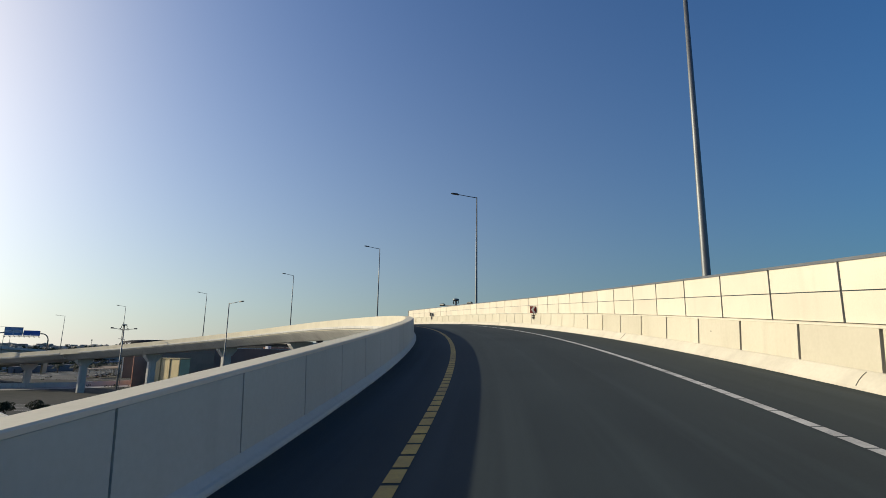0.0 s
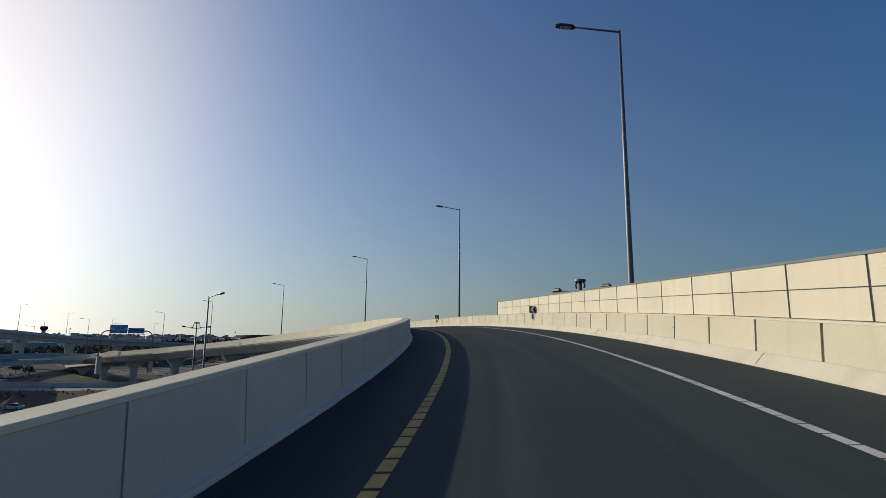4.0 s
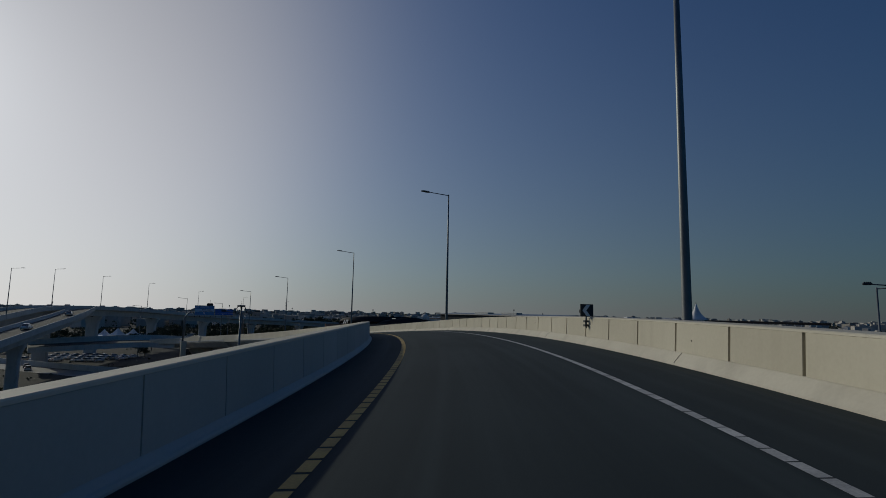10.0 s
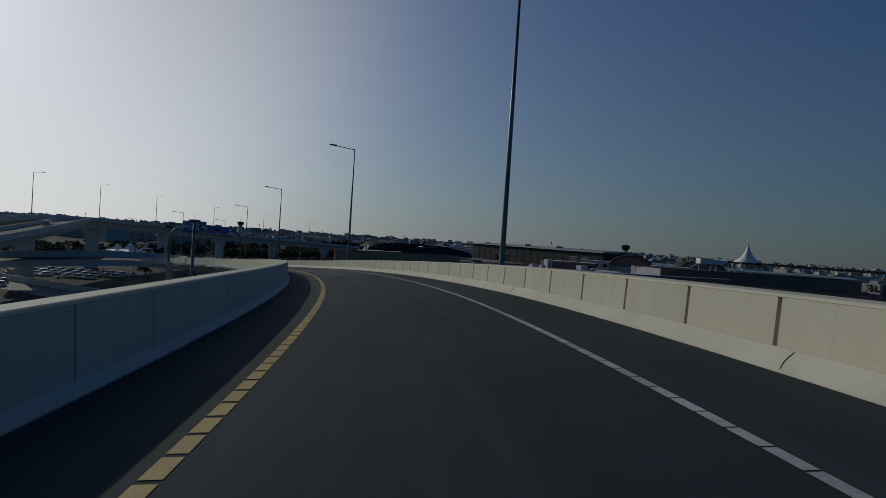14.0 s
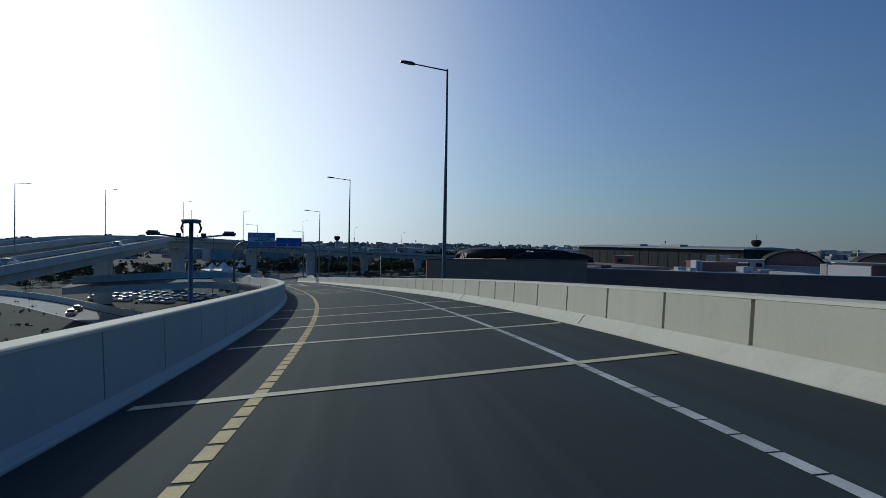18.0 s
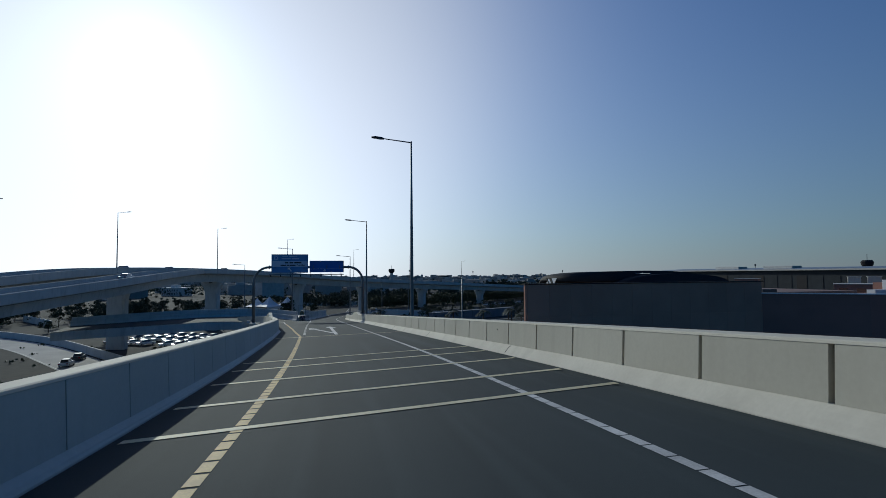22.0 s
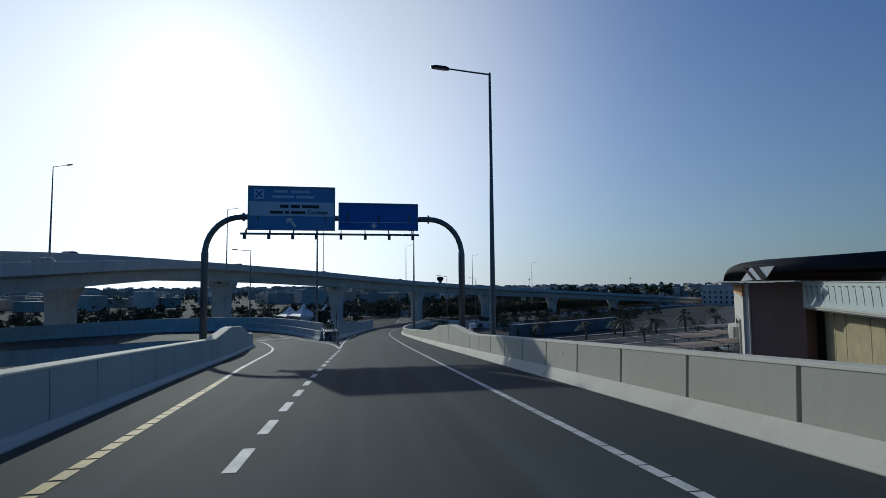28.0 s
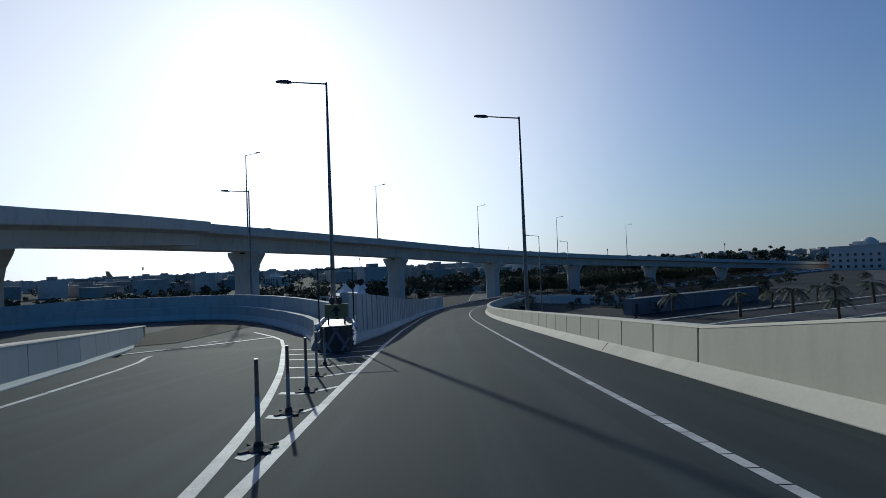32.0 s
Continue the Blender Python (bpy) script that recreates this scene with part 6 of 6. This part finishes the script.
def make_palm(seed):
    r = random.Random(seed)
    t = thing("palm_tree", "young dusty palm tree with drooping fronds", "palm tree", group="palms by the car park")
    part("trunk", Geo().tube([(0, 0, -0.1), (0.05, 0, 1.0), (0.12, 0.03, 2.2)], [0.2, 0.15, 0.13], 8), M["bark"], t)
    g = Geo()
    for k in range(22):
        a, up = k * 2.4 + r.random(), r.uniform(0.1, 1.15)
        n = 7
        pts = [Vector((0.12 + 1.9 * f * math.cos(a) * math.cos(up * 0.7), 1.9 * f * math.sin(a) * math.cos(up * 0.7), 2.25 + 1.7 * f * math.sin(up) - 1.5 * f * f)) for f in (i / n for i in range(n + 1))]
        for p0, p1 in zip(pts[:-1], pts[1:]):
            d = (p1 - p0).normalized()
            sd = Vector((-math.sin(a), math.cos(a), 0))
            for sg in (-1, 1):
                for o in (0.0, 0.5):
                    q = p0 + (p1 - p0) * o
                    e = q + sd * sg * 0.34 + d * 0.2 - Vector((0, 0, 0.16))
                    g.put([q, q + d * 0.09, e], [(0, 1, 2)])
    me = bpy.data.meshes.new("fronds")
    me.from_pydata(g.v, [], g.f)
    me.materials.append(M["leaf"])
    part("fronds", me, None, t)
    return t


pm = make_palm(4)
for k, (x, y, sc) in enumerate(((-260, 258, 1.7), (-249.5, 264, 1.8), (-247.5, 276, 1.9), (-248, 290, 1.8), (-248.5, 304, 1.9), (-249, 320, 1.8), (-250, 336, 1.7), (-235.5, 270, 1.5), (-236, 292, 1.6), (-236.5, 312, 1.6), (-256, 282, 1.5), (-258, 300, 1.6), (-296, 246, 1.3), (-280, 236, 1.4))):
    q = pm if k == 0 else copy_thing(pm, Matrix.Identity(4))
    q.matrix_basis = pose(x, y, gz(x, y), 0, 0, 37 * k) @ Matrix.Scale(sc, 4)
# a belt of trees along the plain beyond the flyover, taller towards its far end
BELT = Way([(-352, 118, 0), (-356, 160, 0), (-366, 205, 0), (-380, 255, 0), (-396, 305, 0), (-410, 360, 0), (-418, 415, 0), (-422, 470, 0), (-420, 530, 0)], 3.0)


def grove(name, label, spots):
    """Many trees in one mesh: thinned crowns of the tree kinds on short trunks."""
    V, F, base = [], [], 0
    for k, x, y, sc in spots:
        if any((q - Vector((x, y, 0))).length < 17 for q in RAMP):
            continue
        src = next(c for c in TREES[k].children if c.name.startswith("crown")).data
        co = np.empty(len(src.vertices) * 3)
        src.vertices.foreach_get("co", co)
        co = co.reshape(-1, 4, 3)[rnd.randrange(2)::2]
        mid = co.mean(axis=1, keepdims=True)
        co = (mid + (co - mid) * 1.35).reshape(-1, 3) * sc
        a = rnd.uniform(0, 6.28)
        c, s_ = math.cos(a), math.sin(a)
        z = gz(x, y)
        V.append(np.stack([co[:, 0] * c - co[:, 1] * s_ + x, co[:, 0] * s_ + co[:, 1] * c + y, co[:, 2] + z], 1))
        stem = np.array([(0.12 * math.cos(h) * (1 - 0.6 * t) + x, 0.12 * math.sin(h) * (1 - 0.6 * t) + y, z + t * 3.2 * sc) for t in (0, 1) for h in (0, 2.1, 4.2)])
        n = len(co)
        F.extend((base + i, base + i + 1, base + i + 2, base + i + 3) for i in range(0, n, 4))
        V.append(stem)
        F.extend((base + n + i, base + n + (i + 1) % 3, base + n + 3 + (i + 1) % 3, base + n + 3 + i) for i in range(3))
        base += n + 6
    me = bpy.data.meshes.new(name)
    me.from_pydata(np.concatenate(V).tolist(), [], F)
    me.materials.append(M["leaf"])
    tagged(part(name, me, None), label, "trees", kind="stuff")


spots = []
for i in range(230):
    j = rnd.randrange(len(BELT.p))
    f = j / len(BELT.p)
    q = BELT.p[j] - BELT.n[j] * rnd.uniform(-10, 42)
    spots.append((rnd.choice((3, 4, 3, 2)), q.x, q.y, rnd.uniform(0.75, 1.15) + 1.15 * f * f))
grove("tree_belt", "belt of dusty trees on the plain beyond the flyover", spots)
# a dense dark hedge of trees along the far side of the flyover, and one tall tree before it
spots = []
for j in range(int(len(fly.p) * 0.56), int(len(fly.p) * 0.86)):
    for k in range(3):
        q = fly.p[j] + fly.n[j] * rnd.uniform(-22, -13.5)
        spots.append((rnd.choice((3, 4)), q.x + rnd.gauss(0, 1.2), q.y + rnd.gauss(0, 1.2), rnd.uniform(0.8, 1.15)))
grove("hedge", "dense dark hedge of trees behind the flyover", spots)
tree_at(2, -282.5, 202.5, 1.42, "trees along the low roads")
for i in range(70):
    a = radians(rnd.uniform(150, 192))
    r_ = rnd.uniform(120, 290)
    x, y = -130 + r_ * math.cos(a), 150 + r_ * math.sin(a)
    if min((q - Vector((x, y, q.z))).length for q in fly.p + way_b.p + low1.p + low2.p + low4.p) > 11 and not (-240 < x and y < 205):
        tree_at(rnd.choice((0, 1, 1)), x, y, rnd.uniform(0.7, 1.1), "trees along the low roads")
for k, (x, y, L, a) in enumerate(((-330, 170, 44, 32), (-372, 205, 60, 40), (-300, 262, 36, 25), (-398, 262, 50, 60), (-352, 128, 40, 15))):
    bw = thing("compound_wall", "pale low compound wall on the sandy plain", "wall", pose(x, y, gz(x, y), 0, 0, a), "compound walls")
    part("wall_run", Geo().box((-L / 2, -0.15, -0.5), (L / 2, 0.15, 2.4)), M["house_b"], bw)
    for i in range(int(L / 6) + 1):
        part("pillar", Geo().box((-L / 2 + i * 6 - 0.25, -0.25, -0.5), (-L / 2 + i * 6 + 0.25, 0.25, 2.7)), M["house_b"], bw)
for i in range(95):
    f = rnd.random()
    x, y = -300 - 52 * f + rnd.gauss(0, 9) + rnd.uniform(0, 40), 232 + 150 * f + rnd.gauss(0, 12)
    if min((q - Vector((x, y, q.z))).length for q in fly.p) > 8:
        tree_at(rnd.choice((3, 4, 4)), x, y, rnd.uniform(0.35, 0.75), "bushes before the flyover")
for i in range(26):
    x, y = rnd.uniform(-120, -40), rnd.uniform(70, 118)
    tree_at(1, x, y, rnd.uniform(0.5, 0.8), "shrubs inside the loop")

# low scrub, too many to count
g = Geo()
for i in range(700):
    a, r_ = radians(rnd.uniform(60, 200)), 40 + 520 * rnd.random() ** 1.5
    x, y = -130 + r_ * math.cos(a), 130 + r_ * math.sin(a)
    if any((q - Vector((x, y, 0))).length < 15 for q in RAMP):
        continue
    for _ in range(4):
        p = Vector((x + rnd.gauss(0, 0.6), y + rnd.gauss(0, 0.6), gz(x, y) + rnd.uniform(0.05, 0.5)))
        a_ = Vector((rnd.gauss(0, 1), rnd.gauss(0, 1), rnd.gauss(0, 0.6))).normalized() * 0.4
        b_ = a_.cross(Vector((rnd.gauss(0, 1), rnd.gauss(0, 1), rnd.gauss(0, 1)))).normalized() * 0.28
        g.put([p - a_, p + b_, p + a_, p - b_], [(0, 1, 2, 3)])
me = bpy.data.meshes.new("scrub")
me.from_pydata(g.v, [], g.f)
me.materials.append(M["leaf"])
tagged(part("scrub", me, None), "low dusty scrub scattered over the sand", "scrub", kind="stuff")


# ---- houses and town ----
def house(x, y, w, d, h, a, mat, label, dome=False):
    h += 1.2
    p = thing("house", label, "house", pose(x, y, gz(x, y), 0, 0, a), "houses of the town")
    part("wall", Geo().box((-w / 2, -d / 2, -0.5), (w / 2, d / 2, h)), mat, p)
    part("roof", Geo().box((-w / 2 - 0.2, -d / 2 - 0.2, h), (w / 2 + 0.2, d / 2 + 0.2, h + 0.7), None, 0.15), mat, p)
    part("stair_tower", Geo().box((-w * 0.2, -d * 0.2, h + 0.7), (w * 0.12, d * 0.15, h + 3.0)), mat, p)
    if dome:
        part("dome", Geo().loft([[(r * math.cos(t), r * math.sin(t), h + 0.7 + z) for t in np.linspace(0, 2 * math.pi, 17)[:-1]] for r, z in ((4.2, 0), (4.2, 0.8), (3.9, 2.0), (3.0, 3.3), (1.6, 4.2), (0.2, 4.6))]), mat, p, "", True)
    n = max(2, int(w / 3.4))
    for fl in range(int(h / 3.3)):
        for i in range(n):
            u = -w / 2 + (i + 0.5) * w / n
            for sy in (-1, 1):
                wd = part("window", Geo().box((u - 0.6, sy * d / 2 - 0.05, 1.2 + fl * 3.3), (u + 0.6, sy * d / 2 + 0.05, 2.7 + fl * 3.3)), M["glass"], p)
    return p


HOUSES = [(-358, 505, 34, 16, 11.5, 20, "house_b", True), (-318, 520, 22, 14, 9.5, 15, "house_b", False), (-432, 520, 20, 13, 9.0, 30, "house_a", False), (-470, 470, 18, 12, 8.0, 10, "house_b", False),
          (-520, 440, 20, 14, 7.0, 35, "house_a", False), (-560, 400, 18, 12, 8.0, 25, "house_b", False), (-600, 350, 22, 14, 6.0, 5, "house_a", False), (-620, 300, 26, 16, 6.5, 18, "house_b", False),
          (-650, 260, 18, 12, 6.5, 12, "house_a", False), (-640, 215, 24, 14, 5.8, 28, "house_b", False), (-660, 180, 20, 14, 6.0, 8, "house_a", False),
          (-300, 560, 18, 13, 9.0, 40, "house_a", False), (-250, 580, 20, 12, 8.0, 12, "house_b", False)]
for x, y, w, d, h, a, mt, dm in HOUSES:
    house(x, y, w, d, h, a, M[mt], ("white two-storey house with a roof dome" if dm else "flat-roofed pale two-storey house") + " in the town", dm)

town = material("town_blocks", (0.52, 0.49, 0.45), 0.9, dark=(0.30, 0.285, 0.27), scale=30, fine=0.4)
tn = town.node_tree.nodes
isl = tn.new("ShaderNodeNewGeometry")
hs = tn.new("ShaderNodeHueSaturation")
mr = tn.new("ShaderNodeMapRange")
mr.inputs["To Min"].default_value, mr.inputs["To Max"].default_value = 0.55, 1.3
town.node_tree.links.new(isl.outputs["Random Per Island"], mr.inputs["Value"])
town.node_tree.links.new(mr.outputs[0], hs.inputs["Value"])
old = tn["Principled BSDF"].inputs["Base Color"].links[0].from_socket
town.node_tree.links.new(old, hs.inputs["Color"])
town.node_tree.links.new(hs.outputs["Color"], tn["Principled BSDF"].inputs["Base Color"])
g = Geo()
for i in range(1500):
    a, r_ = radians(rnd.uniform(50, 205)), rnd.uniform(420, 2600)
    x, y = -150 + r_ * math.cos(a), 160 + r_ * math.sin(a)
    w, d, h = rnd.uniform(8, 26), rnd.uniform(8, 20), rnd.uniform(5, 11.5) * (1 + r_ / 5000)
    m_ = pose(x, y, GROUND, 0, 0, rnd.uniform(0, 90))
    g.box((-w / 2, -d / 2, -1), (w / 2, d / 2, h), m_)
    if rnd.random() < 0.4:
        g.box((-w / 5, -d / 5, h), (w / 6, d / 6, h + 2.4), m_)
solid("distant_town", g, town, "hazy low houses of the distant town", "town", kind="stuff")
g = Geo()
for i in range(3200):
    a, r_ = radians(rnd.uniform(50, 205)), rnd.uniform(440, 2200)
    p = Vector((-150 + r_ * math.cos(a), 160 + r_ * math.sin(a), GROUND))
    s_ = rnd.uniform(2.2, 4.4)
    for _ in range(18):
        q = p + Vector((rnd.gauss(0, s_ * 0.5), rnd.gauss(0, s_ * 0.5), s_ * rnd.uniform(0.5, 2.0)))
        a_ = Vector((rnd.gauss(0, 1), rnd.gauss(0, 1), rnd.gauss(0, 1))).normalized() * s_ * 0.30
        b_ = a_.cross(Vector((rnd.gauss(0, 1), rnd.gauss(0, 1), rnd.gauss(0, 1)))).normalized() * s_ * 0.26
        g.put([q - a_, q + b_, q + a_, q - b_], [(0, 1, 2, 3)])
me = bpy.data.meshes.new("distant_trees")
me.from_pydata(g.v, [], g.f)
me.materials.append(M["leaf"])
tagged(part("distant_trees", me, None), "dark clumps of distant trees between the houses", "trees", kind="stuff")


# ---- sheds, tent, tower, masts far off ----
def shed(x, y, w, d, h, a, label):
    h += 0.8
    p = thing("shed", label, "warehouse", pose(x, y, GROUND, 0, 0, a), "large sheds")
    part("wall", Geo().box((-w / 2, -d / 2, 0), (w / 2, d / 2, h)), M["brown"], p)
    part("roof", Geo().box((-w / 2 - 0.6, -d / 2 - 0.6, h), (w / 2 + 0.6, d / 2 + 0.6, h + 0.8)), M["sign_back"], p)
    for i in range(int(w / 12)):
        part("door", Geo().box((-w / 2 + 4 + i * 12, -d / 2 - 0.15, 0), (-w / 2 + 9 + i * 12, -d / 2 + 0.1, h * 0.6)), M["roof_dark"], p)
    return p


shed(-120, 520, 130, 60, 11, 8, "wide dark flat-roofed shed with a pale roof edge")
shed(-330, 560, 120, 40, 13, 30, "long dark flat-roofed shed far across the plain")
shed(20, 560, 120, 50, 9, -4, "low dark flat-roofed shed with a pale roof edge")


def tent():
    p = thing("tensile_tent", "white peaked tensile tent beside a long dark truss canopy", "tent", pose(-175.5, 871, GROUND, 0, 0, -12) @ Matrix.Diagonal((1, 1, 1.12, 1)))
    rings = []
    for r, z in ((17, 14.0), (12, 16.5), (7, 20.5), (3.5, 26), (1.6, 31), (0.5, 34)):
        rings.append([(r * math.cos(t) * (1 + 0.08 * math.cos(4 * t)), r * math.sin(t) * (1 + 0.08 * math.cos(4 * t)), z) for t in np.linspace(0, 2 * math.pi, 25)[:-1]])
    part("membrane", Geo().loft(rings), M["fabric"], p, "", True)
    part("mast", Geo().tube([(0, 0, 0), (0, 0, 36)], [0.7, 0.4], 8), M["dark_steel"], p)
    for k in range(8):
        t = k * math.pi / 4
        part("strut", Geo().tube([(17 * math.cos(t), 17 * math.sin(t), 14), (20 * math.cos(t), 20 * math.sin(t), 0)], 0.35, 6), M["sign_white"], p)
    part("side_canopy", Geo().loft([[(x, y, z + 0.18 * abs(y)) for y, z in ((-9, 13), (0, 15.5), (9, 13), (9, 12.6), (0, 15), (-9, 12.6))] for x in (-46, -22)]), M["fabric"], p)
    part("deck", Geo().box((-20, -8, 12.2), (150, 8, 14.6)), M["roof_dark"], p)
    for k in range(22):
        x = -16 + k * 7.4
        part("truss_leg", Geo().tube([(x, -7.5, 12.2), (x + 3.7 * (-1) ** k, -7.5, 2)], 0.45, 6), M["sign_white"], p)
    return p


tent()


def tower(x, y, top, label):
    p = thing("control_tower", label, "tower", pose(x, y, GROUND))
    h = top - GROUND
    part("shaft", Geo().tube([(0, 0, 0), (0, 0, h - 6)], [3.0, 2.2], 12), M["pale_wall"], p)
    part("cab", Geo().tube([(0, 0, h - 6), (0, 0, h - 4), (0, 0, h - 1.5), (0, 0, h)], [2.6, 4.2, 4.6, 3.4], 12), M["roof_dark"], p)
    part("antenna", Geo().tube([(0, 0, h), (0, 0, h + 5)], 0.2, 6), M["steel"], p)
    return p


tower(-259.4, 676.9, 13.0, "slim control tower with a dark cab")
tower(-770, 512, 12.4, "slim pale tower with a dark head among the houses")
for i, (x, y, h) in enumerate(((-330, 640, 25), (-300, 655, 21), (-700, 500, 24), (-640, 560, 22), (-560, 640, 22), (-820, 330, 24), (-620, 120, 19))):
    p = thing("lattice_mast", "thin dark communications mast in the distance", "mast", pose(x, y, GROUND), "distant masts")
    part("pole", Geo().tube([(0, 0, 0), (0, 0, h)], [0.3, 0.15], 6), M["dark_steel"], p)
    part("head", Geo().box((-0.45, -0.45, h - 2), (0.45, 0.45, h)), M["dark_steel"], p)


def airliner():
    p = thing("parked_airliner", "pale airliner with a tall tail fin parked far away", "aircraft", pose(-1150, 40, GROUND + 2.1, 0, 0, 35) @ Matrix.Scale(1.35, 4))
    part("fuselage", Geo().tube([(0, -28, 3.4), (0, -24, 3), (0, 20, 3), (0, 27, 2.6), (0, 30, 2.2)], [0.5, 2.6, 2.9, 1.8, 0.3], 14), M["fabric"], p, "", True)
    part("tail_fin", Geo().loft([[(sx, y, z) for y, z in ((-27, 4.5), (-19, 5.5), (-25.5, 15), (-29, 15))] for sx in (-0.25, 0.25)]), M["tan_stone"], p, "slanted coloured tail fin")
    for sx in (-1, 1):
        part("wing", Geo().loft([[(0, 6, 2.0), (0, -3, 2.0), (0, -3, 2.6), (0, 6, 2.6)], [(sx * 28, -8, 3.6), (sx * 28, -11, 3.6), (sx * 28, -11, 3.9), (sx * 28, -8, 3.9)]]), M["fabric"], p)
        part("gear", Geo().tube([(sx * 3, -1, 2), (sx * 3, -1, -1.5)], 0.4, 6), M["steel"], p)
    return p


airliner()
